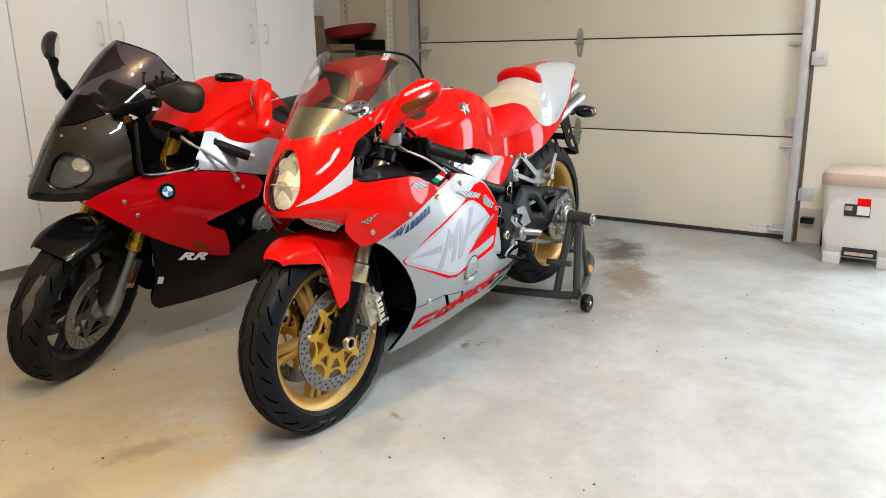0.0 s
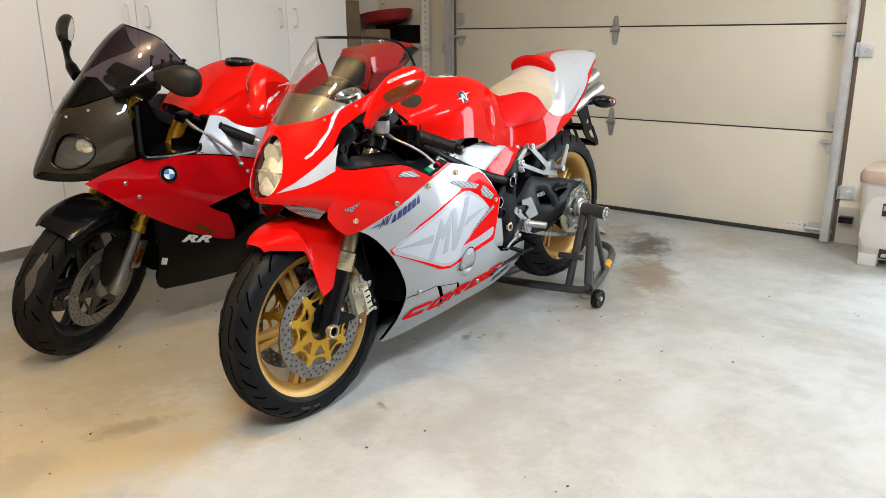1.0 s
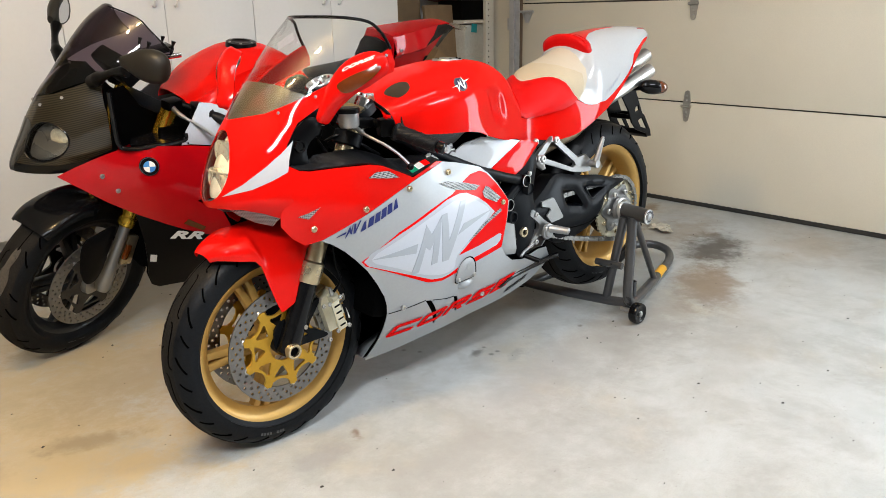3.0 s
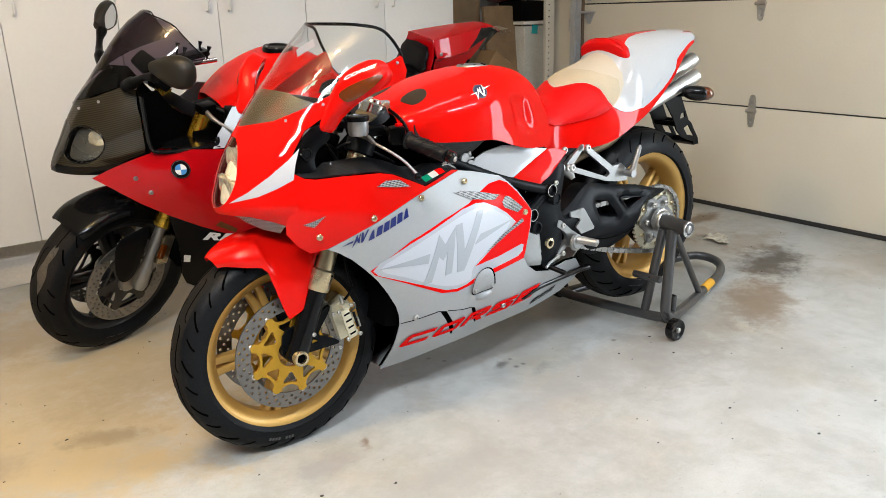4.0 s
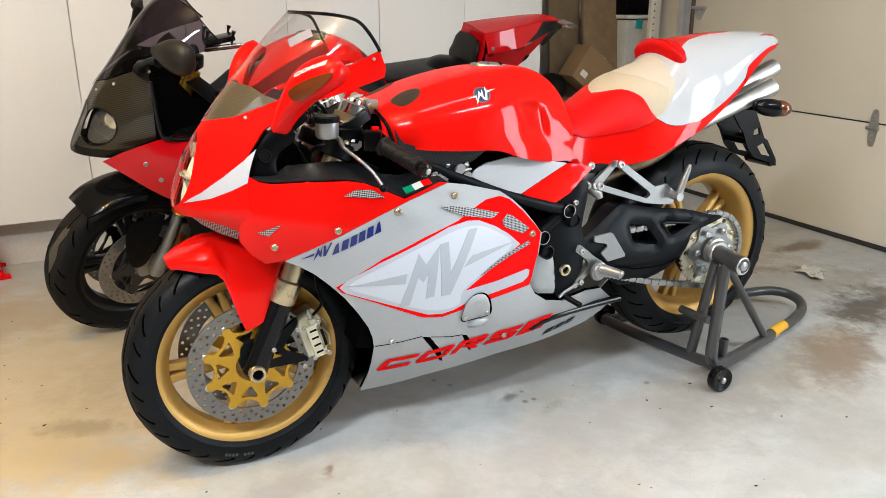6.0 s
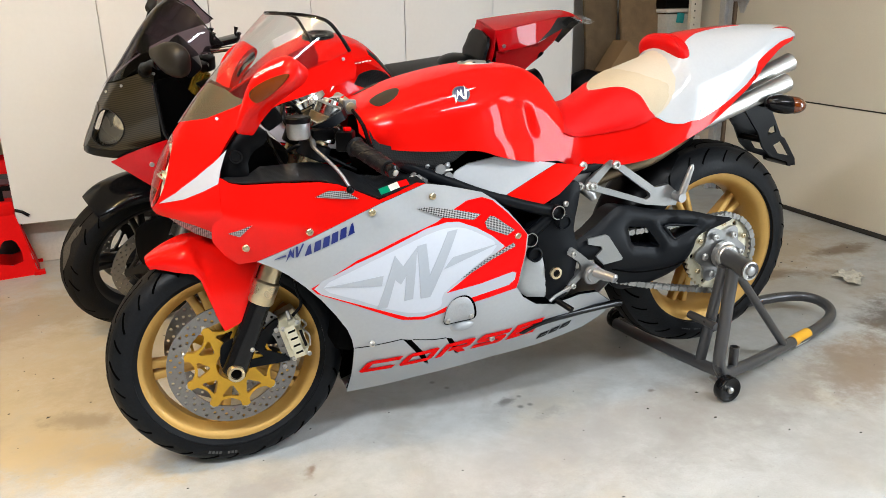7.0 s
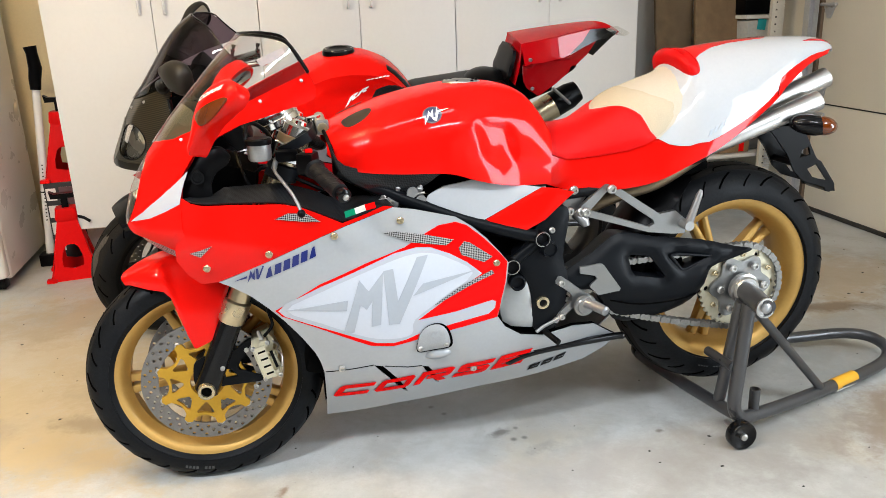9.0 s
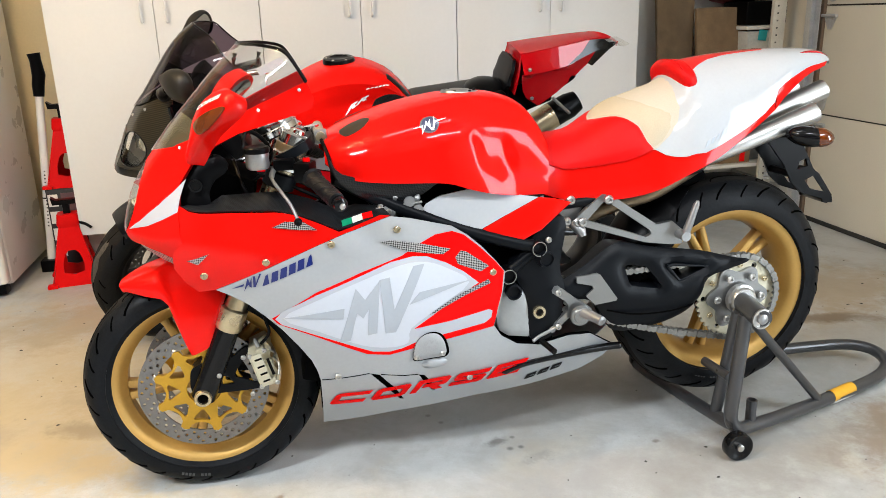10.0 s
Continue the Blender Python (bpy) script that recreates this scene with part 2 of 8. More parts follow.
def lathe(profile, centre=(0, 0, 0), axis="y", seg=64, closed=False, bm=None):
    """Turn a profile of (radius, place along the axis) round the axis."""
    bm = bm or bmesh.new()
    c = Vector(centre)
    rings = []
    for k in range(seg):
        a = 2 * math.pi * k / seg
        ca, sa = math.cos(a), math.sin(a)
        ring = []
        for r, h in profile:
            v = {"y": (r * ca, h, r * sa), "z": (r * ca, r * sa, h), "x": (h, r * ca, r * sa)}[axis]
            ring.append(bm.verts.new(c + Vector(v)))
        rings.append(ring)
    m = len(profile)
    for k in range(seg):
        a, b = rings[k], rings[(k + 1) % seg]
        for i in range(m if closed else m - 1):
            j = (i + 1) % m
            bm.faces.new((a[i], a[j], b[j], b[i]))
    if not closed:
        for i in (0, m - 1):
            if profile[i][0] > 1e-5:
                bm.faces.new([r[i] for r in rings])
    bmesh.ops.remove_doubles(bm, verts=bm.verts, dist=1e-6)
    return bm


def box(centre, size, bevel=0.0, seg=2, bm=None, m=None):
    bm2 = bmesh.new()
    bmesh.ops.create_cube(bm2, size=1.0)
    bmesh.ops.scale(bm2, vec=size, verts=bm2.verts)
    if bevel:
        bmesh.ops.bevel(bm2, geom=list(bm2.edges), offset=bevel, segments=seg, affect="EDGES", profile=0.6)
    if m is not None:
        bmesh.ops.transform(bm2, matrix=m, verts=bm2.verts)
    bmesh.ops.translate(bm2, vec=centre, verts=bm2.verts)
    if bm is None:
        return bm2
    return merge(bm, bm2)


def merge(bm, other):
    me = bpy.data.meshes.new("scratch")
    other.to_mesh(me)
    other.free()
    bm.from_mesh(me)
    bpy.data.meshes.remove(me)
    return bm


def ball(centre, size, seg=20, bm=None, m=None):
    b2 = bmesh.new()
    bmesh.ops.create_uvsphere(b2, u_segments=seg, v_segments=max(8, seg // 2), radius=1.0)
    bmesh.ops.scale(b2, vec=size, verts=b2.verts)
    if m is not None:
        bmesh.ops.transform(b2, matrix=m, verts=b2.verts)
    bmesh.ops.translate(b2, vec=centre, verts=b2.verts)
    return b2 if bm is None else merge(bm, b2)


def inside(poly, x, y):
    hit, j = False, len(poly) - 1
    for i in range(len(poly)):
        (xi, yi), (xj, yj) = poly[i], poly[j]
        if (yi > y) != (yj > y) and x < (xj - xi) * (y - yi) / (yj - yi) + xi:
            hit = not hit
        j = i
    return hit


def rim_distance(loops, pts):
    """How far each point lies from the outlines."""
    P = np.array(pts)
    best = np.full(len(P), 1e9)
    for lp in loops:
        A = np.array(lp)
        B = np.roll(A, -1, 0)
        for a, b in zip(A, B):
            d = b - a
            t = np.clip(((P - a) @ d) / max(d @ d, 1e-12), 0, 1)
            best = np.minimum(best, np.linalg.norm(P - (a + t[:, None] * d), axis=1))
    return best


def fill(outline, holes=(), step=0.02):
    """Triangles over a flat outline with holes, with inner points on a grid."""

    loops = [[(p[0], p[1]) for p in outline]] + [[(p[0], p[1]) for p in h] for h in holes]
    vs, es = [], []
    for lp in loops:
        dense = []
        for i, p in enumerate(lp):
            q = lp[(i + 1) % len(lp)]
            k = max(1, int(math.hypot(q[0] - p[0], q[1] - p[1]) / (step * 1.3)))
            dense += [(p[0] + (q[0] - p[0]) * s / k, p[1] + (q[1] - p[1]) * s / k) for s in range(k)]
        base = len(vs)
        vs += dense
        es += [(base + i, base + (i + 1) % len(dense)) for i in range(len(dense))]
    xs, ys = [p[0] for p in loops[0]], [p[1] for p in loops[0]]
    grid = []
    row, y = 0, min(ys) + step / 2
    while y < max(ys):
        x = min(xs) + (step / 2 if row % 2 else step)
        while x < max(xs):
            if inside(loops[0], x, y) and not any(inside(h, x, y) for h in loops[1:]):
                grid.append((x, y))
            x += step
        y += step * 0.87
        row += 1
    if grid:
        far = rim_distance(loops, grid)
        vs += [g for g, d in zip(grid, far) if d > step * 0.4]
    out = geometry.delaunay_2d_cdt([Vector(v) for v in vs], es, [], 0, 1e-6)
    V = [tuple(v) for v in out[0]]
    keep = []
    for f in out[2]:
        cx, cy = sum(V[i][0] for i in f) / len(f), sum(V[i][1] for i in f) / len(f)
        if inside(loops[0], cx, cy) and not any(inside(h, cx, cy) for h in loops[1:]):
            keep.append(f)
    return V, keep, loops


INWARD = set()


def skin(outline, surf, holes=(), step=0.02, lift=0.0, thick=0.003, pillow=0.0, soft=0.012, mirror=False, bm=None):
    """A shell cut to an outline in the two parameters of a surface. surf(a, b) gives a point."""
    verts, faces, loops = fill(outline, holes, step)
    dist = rim_distance(loops, verts) if pillow else None
    e = 1e-4
    top, low = [], []
    for i, (a, b) in enumerate(verts):
        p = Vector(surf(a, b))
        n = (Vector(surf(a + e, b)) - Vector(surf(a - e, b))).cross(Vector(surf(a, b + e)) - Vector(surf(a, b - e)))
        n = n.normalized() if n.length > 1e-12 else Vector((0, -1, 0))
        if surf in INWARD:
            n = -n
        k = lift + (pillow * (1 - math.exp(-dist[i] / soft)) if pillow else 0)
        top.append(p + n * k)
        low.append(p + n * (lift - thick))
    mine = bmesh.new()
    T = [mine.verts.new(p) for p in top]
    B = [mine.verts.new(p) for p in low] if thick else None
    edges = {}
    for f in faces:
        try:
            mine.faces.new([T[i] for i in f])
        except ValueError:
            continue
        if thick:
            mine.faces.new([B[i] for i in reversed(f)])
        for i in range(len(f)):
            k = (f[i], f[(i + 1) % len(f)])
            edges[tuple(sorted(k))] = edges.get(tuple(sorted(k)), []) + [k]
    if thick:
        for k in edges.values():
            if len(k) == 1:
                i, j = k[0]
                mine.faces.new((T[j], T[i], B[i], B[j]))
    if mirror:
        other = mine.copy()
        bmesh.ops.scale(other, vec=(1, -1, 1), verts=other.verts)
        bmesh.ops.reverse_faces(other, faces=other.faces)
        merge(mine, other)
        bmesh.ops.remove_doubles(mine, verts=mine.verts, dist=4e-4)
    return mine if bm is None else merge(bm, mine)


def plate(outline, y0, y1, holes=(), step=0.03, bevel=0.0, bm=None):
    """A flat plate standing in the x-z plane between y0 and y1."""
    b2 = skin(outline, lambda a, b: (a, max(y0, y1) * 0 + y0, b), holes, step, 0.0, -(y1 - y0))
    if bevel:
        sharp = [ed for ed in b2.edges if len(ed.link_faces) == 2 and ed.calc_face_angle(0) > 1.2]
        bmesh.ops.bevel(b2, geom=sharp, offset=bevel, segments=2, affect="EDGES", profile=0.6, clamp_overlap=True)
    return b2 if bm is None else merge(bm, b2)


def circle(cx, cz, r, n=10, start=0.0):
    return [(cx + r * math.cos(start + 2 * math.pi * k / n), cz + r * math.sin(start + 2 * math.pi * k / n)) for k in range(n)]


def flat(y):
    return lambda a, b: (a, y, b)


def smooth(pts, k=5):
    return [(p.x, p.y) for p in catmull([(a, b, 0) for a, b in pts], k, True)]


def lerp_table(table):
    xs, ys = [a for a, _ in table], [b for _, b in table]
    line = catmull([(a, b, 0) for a, b in table], 8)
    lx, ly = np.array([p.x for p in line]), np.array([p.y for p in line])
    order = np.argsort(lx)
    lx, ly = lx[order], ly[order]
    return lambda x: float(np.interp(x, lx, ly))


class Spread:
    """A smooth height over a plane through a few control heights."""

    def __init__(self, pts, stiff=1e-5):
        A = np.array(pts, float)
        self.c = A[:, :2]
        n = len(A)
        K = self.kern(np.linalg.norm(self.c[:, None] - self.c[None], axis=2)) + stiff * np.eye(n)
        Pm = np.c_[np.ones(n), self.c]
        M = np.block([[K, Pm], [Pm.T, np.zeros((3, 3))]])
        self.w = np.linalg.solve(M, np.r_[A[:, 2], 0, 0, 0])

    @staticmethod
    def kern(r):
        return np.where(r > 1e-9, r * r * np.log(np.maximum(r, 1e-9)), 0.0)

    def __call__(self, a, b):
        k = self.kern(np.hypot(self.c[:, 0] - a, self.c[:, 1] - b))
        return float(k @ self.w[:-3] + self.w[-3] + self.w[-2] * a + self.w[-1] * b)


def words(text, height, shear=0.0, spacing=1.0, bold=0.0):
    """Flat letters as (verts, faces) in a plane, from the built-in font."""
    cu = bpy.data.curves.new("letters", "FONT")
    cu.body, cu.size, cu.shear, cu.space_character = text, height / 0.7, shear, spacing
    cu.resolution_u = 3
    cu.offset = bold * height
    ob = bpy.data.objects.new("letters", cu)
    me = bpy.data.meshes.new_from_object(ob)
    vs, fs = [tuple(v.co)[:2] for v in me.vertices], [tuple(p.vertices) for p in me.polygons]
    bpy.data.meshes.remove(me)
    bpy.data.objects.remove(ob)
    bpy.data.curves.remove(cu)
    return vs, fs


def lettering(text, height, place, shear=0.0, stretch=1.0, spacing=1.0, bold=0.0):
    """Letters laid on a surface; place(u, v) gives a point."""
    vs, fs = words(text, height, shear, spacing, bold)
    bm = bmesh.new()
    V = [bm.verts.new((x * stretch, y, 0)) for x, y in vs]
    for f in fs:
        try:
            bm.faces.new([V[i] for i in f])
        except ValueError:
            pass
    bmesh.ops.triangulate(bm, faces=bm.faces)
    for _ in range(3):
        far = [e for e in bm.edges if e.calc_length() > max(0.010, height * 0.3)]
        if far:
            bmesh.ops.subdivide_edges(bm, edges=far, cuts=1)
            bmesh.ops.triangulate(bm, faces=bm.faces)
    for v in bm.verts:
        v.co = Vector(place(v.co.x, v.co.y))
    return bm


def raised(surf, a, b, k):
    """A point k above a surface."""
    e = 1e-4
    n = (Vector(surf(a + e, b)) - Vector(surf(a - e, b))).cross(Vector(surf(a, b + e)) - Vector(surf(a, b - e))).normalized()
    return Vector(surf(a, b)) + n * (-k if surf in INWARD else k)


def bolt(bm, p, n=(0, -1, 0), r=0.007):
    """A small domed screw with a socket."""
    q = Vector(n).to_track_quat("Y", "Z").to_matrix().to_4x4()
    b2 = lathe([(r, -0.001), (r, r * 0.35), (r * 0.75, r * 0.62), (r * 0.45, r * 0.62), (r * 0.4, r * 0.2), (0, r * 0.2)], seg=12)
    bmesh.ops.transform(b2, matrix=Matrix.Translation(p) @ q, verts=b2.verts)
    return merge(bm, b2)

# ---- the room ----
DOORX, WALLX, CABY, BACKY, CEIL = 3.12, 3.10, 1.87, 2.50, 2.65


def concrete():
    m = material("concrete_floor", (0.50, 0.485, 0.455), 0.5, 0, 0, 0.05, 2, 60, 0.12)
    nt = m.node_tree
    n, l = nt.nodes, nt.links
    b = n["Principled BSDF"]
    tc = n.new("ShaderNodeTexCoord")

    def noise_tex(scale, detail, rough=0.6, distort=0.0):
        t = n.new("ShaderNodeTexNoise")
        t.inputs["Scale"].default_value, t.inputs["Detail"].default_value = scale, detail
        t.inputs["Roughness"].default_value, t.inputs["Distortion"].default_value = rough, distort
        l.new(tc.outputs["Object"], t.inputs["Vector"])
        return t.outputs["Fac"]

    def ramp(src, a, b2, lo=0.0, hi=1.0):
        r = n.new("ShaderNodeMapRange")
        r.interpolation_type = "SMOOTHSTEP"
        r.inputs["From Min"].default_value, r.inputs["From Max"].default_value = a, b2
        r.inputs["To Min"].default_value, r.inputs["To Max"].default_value = lo, hi
        l.new(src, r.inputs["Value"])
        return r.outputs[0]

    def math2(op, a, b2):
        x = n.new("ShaderNodeMath")
        x.operation = op
        for k, v in enumerate((a, b2)):
            if isinstance(v, float):
                x.inputs[k].default_value = v
            else:
                l.new(v, x.inputs[k])
        return x.outputs[0]

    def blend(base, colour, fac):
        x = n.new("ShaderNodeMix")
        x.data_type = "RGBA"
        l.new(fac, x.inputs["Factor"])
        if isinstance(base, tuple):
            x.inputs["A"].default_value = (*base, 1)
        else:
            l.new(base, x.inputs["A"])
        x.inputs["B"].default_value = (*colour, 1)
        return x.outputs["Result"]

    cloud = ramp(noise_tex(0.9, 10, 0.66, 0.3), 0.41, 0.62)
    mottle = ramp(noise_tex(3.6, 12, 0.70, 0.6), 0.42, 0.66)
    trowel = ramp(noise_tex(11.0, 10, 0.75, 0.0), 0.40, 0.66)
    speck = ramp(noise_tex(85, 3), 0.66, 0.71, 0.0, 0.9)
    grain = ramp(noise_tex(260, 4, 0.7), 0.35, 0.68)
    pits = ramp(noise_tex(30, 5, 0.6), 0.69, 0.73, 0.0, 0.9)
    col = blend((0.49, 0.515, 0.515), (0.355, 0.365, 0.350), cloud)
    col = blend(col, (0.305, 0.295, 0.270), math2("MULTIPLY", mottle, 0.62))
    col = blend(col, (0.535, 0.55, 0.54), math2("MULTIPLY", trowel, 0.42))
    col = blend(col, (0.34, 0.335, 0.32), math2("MULTIPLY", grain, 0.5))
    col = blend(col, (0.22, 0.20, 0.18), math2("MULTIPLY", speck, 0.5))
    col = blend(col, (0.17, 0.16, 0.15), math2("MULTIPLY", pits, 0.5))
    col = blend(col, (0.44, 0.375, 0.26), ramp(noise_tex(1.7, 6, 0.65), 0.54, 0.70, 0.0, 0.38))
    # old oil and rust marks, grey smudges and painted warm light, each a ragged patch
    rag = noise_tex(7.5, 9, 0.72, 0.15)
    for x, y, rx, ry, deg, colour, amount, *ragged in (
            # tan at the left: dust film with warm lamp light painted in
            (-0.75, 0.85, 1.0, 0.75, 20, (0.50, 0.40, 0.235), 0.62),
            (0.30, 1.3, 0.9, 0.6, 0, (0.46, 0.38, 0.25), 0.5),
            (-0.55, 0.22, 0.45, 0.12, -28, (0.38, 0.29, 0.16), 0.6),
            # second tan patch, warm lamp light put into the floor colour
            (-0.70, 0.42, 0.75, 0.36, -22, (0.47, 0.375, 0.215), 0.72, 2.2),
            (-0.10, 0.75, 0.70, 0.40, 0, (0.43, 0.35, 0.215), 0.6),
            # grey smudges beside the red bike: dirt with its soft shadow painted in
            (1.25, -0.30, 0.50, 0.22, 8, (0.27, 0.265, 0.25), 0.55),
            (0.75, -0.30, 0.45, 0.12, 12, (0.36, 0.35, 0.335), 0.45),
            (2.30, 0.30, 0.5, 0.3, 0, (0.36, 0.31, 0.235), 0.5),
            (2.50, 0.75, 0.50, 0.32, 10, (0.34, 0.265, 0.165), 0.75),
            (2.20, 0.52, 0.40, 0.05, -18, (0.15, 0.105, 0.065), 0.8),
            (2.80, 0.62, 0.22, 0.06, 8, (0.16, 0.11, 0.07), 0.8),
            (2.35, 0.95, 0.30, 0.05, 25, (0.17, 0.12, 0.08), 0.7),
            (2.42, -0.04, 0.27, 0.15, 20, (0.075, 0.062, 0.05), 0.92),
            (1.93, -0.27, 0.30, 0.15, 30, (0.20, 0.135, 0.08), 0.8),
            (2.62, 0.20, 0.22, 0.12, 0, (0.25, 0.19, 0.13), 0.5),
            (2.75, -0.35, 0.25, 0.2, 0, (0.33, 0.27, 0.20), 0.45),
            (0.765, -0.035, 0.034, 0.022, 15, (0.12, 0.115, 0.105), 0.85, 4.5),
            (0.796, -0.080, 0.011, 0.011, 0, (0.12, 0.12, 0.11), 0.85, 0.6),
            (0.828, -0.079, 0.010, 0.010, 0, (0.12, 0.12, 0.11), 0.85, 0.6),
            (0.819, -0.023, 0.008, 0.008, 0, (0.13, 0.13, 0.12), 0.85, 0.6),
            (0.638, 0.112, 0.009, 0.009, 0, (0.14, 0.14, 0.13), 0.8, 0.6),
            (0.608, 0.162, 0.009, 0.009, 0, (0.14, 0.14, 0.13), 0.8, 0.6),
            (0.870, -0.130, 0.05, 0.03, 20, (0.25, 0.245, 0.23), 0.6, 5.0),
            (1.205, -0.150, 0.014, 0.010, 0, (0.14, 0.12, 0.10), 0.85, 3.0),
            (0.155, -0.160, 0.030, 0.016, 60, (0.17, 0.11, 0.06), 0.8, 5.5),
            (0.30, -0.45, 0.40, 0.10, -12, (0.30, 0.29, 0.27), 0.45),
            (1.55, -0.62, 0.60, 0.14, 14, (0.33, 0.32, 0.295), 0.40),
            (0.95, 0.15, 0.50, 0.16, 10, (0.29, 0.28, 0.255), 0.45),
            (0.02, -0.19, 0.10, 0.06, 10, (0.26, 0.26, 0.26), 0.6),
            (-0.40, 0.34, 0.13, 0.05, -25, (0.24, 0.19, 0.12), 0.65),
            (-0.75, 0.35, 0.20, 0.09, 20, (0.30, 0.25, 0.19), 0.5),
            (0.1, 0.6, 0.6, 0.25, 5, (0.30, 0.26, 0.2), 0.45),
            (-0.6, 1.3, 0.5, 0.25, 15, (0.30, 0.24, 0.17), 0.5),
            (1.5, -0.25, 0.35, 0.16, 5, (0.25, 0.235, 0.21), 0.5)):
        mp = n.new("ShaderNodeMapping")
        mp.vector_type = "TEXTURE"
        mp.inputs["Location"].default_value = (x, y, 0)
        mp.inputs["Rotation"].default_value = (0, 0, radians(deg))
        mp.inputs["Scale"].default_value = (rx, ry, 1)
        l.new(tc.outputs["Object"], mp.inputs["Vector"])
        ln = n.new("ShaderNodeVectorMath")
        ln.operation = "LENGTH"
        l.new(mp.outputs[0], ln.inputs[0])
        d = math2("ADD", ln.outputs["Value"], math2("MULTIPLY", math2("SUBTRACT", rag, 0.5), ragged[0] if ragged else 3.0))
        col = blend(col, colour, math2("MULTIPLY", ramp(d, 1.35, 0.25), amount))
    l.new(col, b.inputs["Base Color"])
    l.new(ramp(noise_tex(3.0, 6), 0.3, 0.7, 0.36, 0.58), b.inputs["Roughness"])
    return m


FLOOR = concrete()
DOORPAINT = material("cream_steel_door", (0.70, 0.665, 0.57), 0.55, 0, 0, 0.05, 3, 220, 0.10)
WALLPAINT = material("cream_plaster", (0.74, 0.70, 0.60), 0.8, 0, 0, 0.05, 3, 90, 0.2)
WALLWHITE = material("white_plaster", (0.76, 0.75, 0.72), 0.8, 0, 0, 0.05, 3, 90, 0.2)
CABINETWHITE = material("white_melamine", (0.70, 0.705, 0.71), 0.42, 0, 0, 0.02, 2, 60)
CURB = material("concrete_curb", (0.52, 0.50, 0.46), 0.75, 0, 0, 0.12, 5, 80, 0.25)
GALV = material("galvanised_steel", (0.56, 0.57, 0.58), 0.42, 0.45, 0, 0.15, 18, 120)
# for unseen walls, kept dark for deep reflections and less fill
WALLDARK = material("unseen_dark_wall", (0.14, 0.135, 0.125), 0.85, 0, 0, 0.15, 3, 90, 0.2)
DARKGAP = material("dark_gap", (0.03, 0.028, 0.025), 0.9)
PLASTERC = material("ceiling_plaster", (0.55, 0.54, 0.51), 0.9, 0, 0, 0.04, 3, 90, 0.2)


def slab(name, lo, hi, mat, bevel=0.0, label="", category="", kind="structure", parent=None):
    c = [(a + b) / 2 for a, b in zip(lo, hi)]
    s = [b - a for a, b in zip(lo, hi)]
    return part(name, box(c, s, bevel), mat, parent, label, kind=kind, category=category)


slab("floor", (-4.2, -6.0, -0.12), (3.6, 3.0, 0.0), FLOOR, label="worn grey concrete garage floor with oil stains", category="floor")
slab("ground", (-60, -60, -0.3), (60, 60, -0.14), CURB, label="pale concrete drive outside", category="ground")
slab("ceiling", (-4.2, -6.0, CEIL), (3.6, 3.0, CEIL + 0.15), PLASTERC, label="plain off-white plaster ceiling", category="ceiling")
slab("wall_back_1", (-4.2, BACKY, 0.0), (-0.69, BACKY + 0.15, CEIL), material("yellow_plaster", (0.72, 0.64, 0.45), 0.8, 0, 0, 0.05, 3, 90, 0.2), label="pale yellow plaster wall in the corner", category="wall")
slab("wall_back_2", (-0.69, BACKY, 0.0), (3.6, BACKY + 0.15, CEIL), WALLWHITE, label="white plaster wall behind the cabinets", category="wall")
# added wall out of view, dark to hold back bounced light
slab("wall_side", (-3.6, -5.45, 0.0), (-3.45, BACKY, CEIL), WALLDARK, label="unseen dark grey side wall", category="wall")
# the wall with the closed door and the open bay
for a, b, z0, z1, k in ((1.83, BACKY, 0.16, CEIL, 1), (-1.52, -0.84, 0.20, CEIL, 2), (-5.45, -3.40, 0.0, CEIL, 3), (-0.84, 1.83, 2.15, CEIL, 4), (-3.40, -1.52, 2.2, CEIL, 5)):
    slab("wall_doors_%d" % k, (WALLX, a, z0), (WALLX + 0.2, b, z1), WALLPAINT, label="cream plaster wall beside the garage door", category="wall")
slab("curb_side", (WALLX - 0.012, -1.52, 0.0), (WALLX + 0.2, -0.84, 0.20), CURB, 0.004, label="rough grey concrete curb under the wall", category="curb")
slab("curb_shelf", (WALLX - 0.01, 1.83, 0.0), (WALLX + 0.2, BACKY, 0.16), CURB, 0.004, label="rough grey concrete curb under the wall", category="curb")
# added wall out of view, dark to deepen reflections in the paint
slab("wall_front", (-3.6, -5.6, 0.0), (3.3, -5.45, CEIL), WALLDARK, label="unseen dark grey front wall", category="wall")
slab("curb_cabinets", (-0.715, 2.0, 0.0), (2.087, BACKY - 0.002, 0.215), CURB, 0.006, label="pale concrete curb under the hung cabinets", category="curb")


HINGESTEEL = material("worn_zinc", (0.40, 0.39, 0.36), 0.38, 0.7, 0, 0.2, 40, 200)


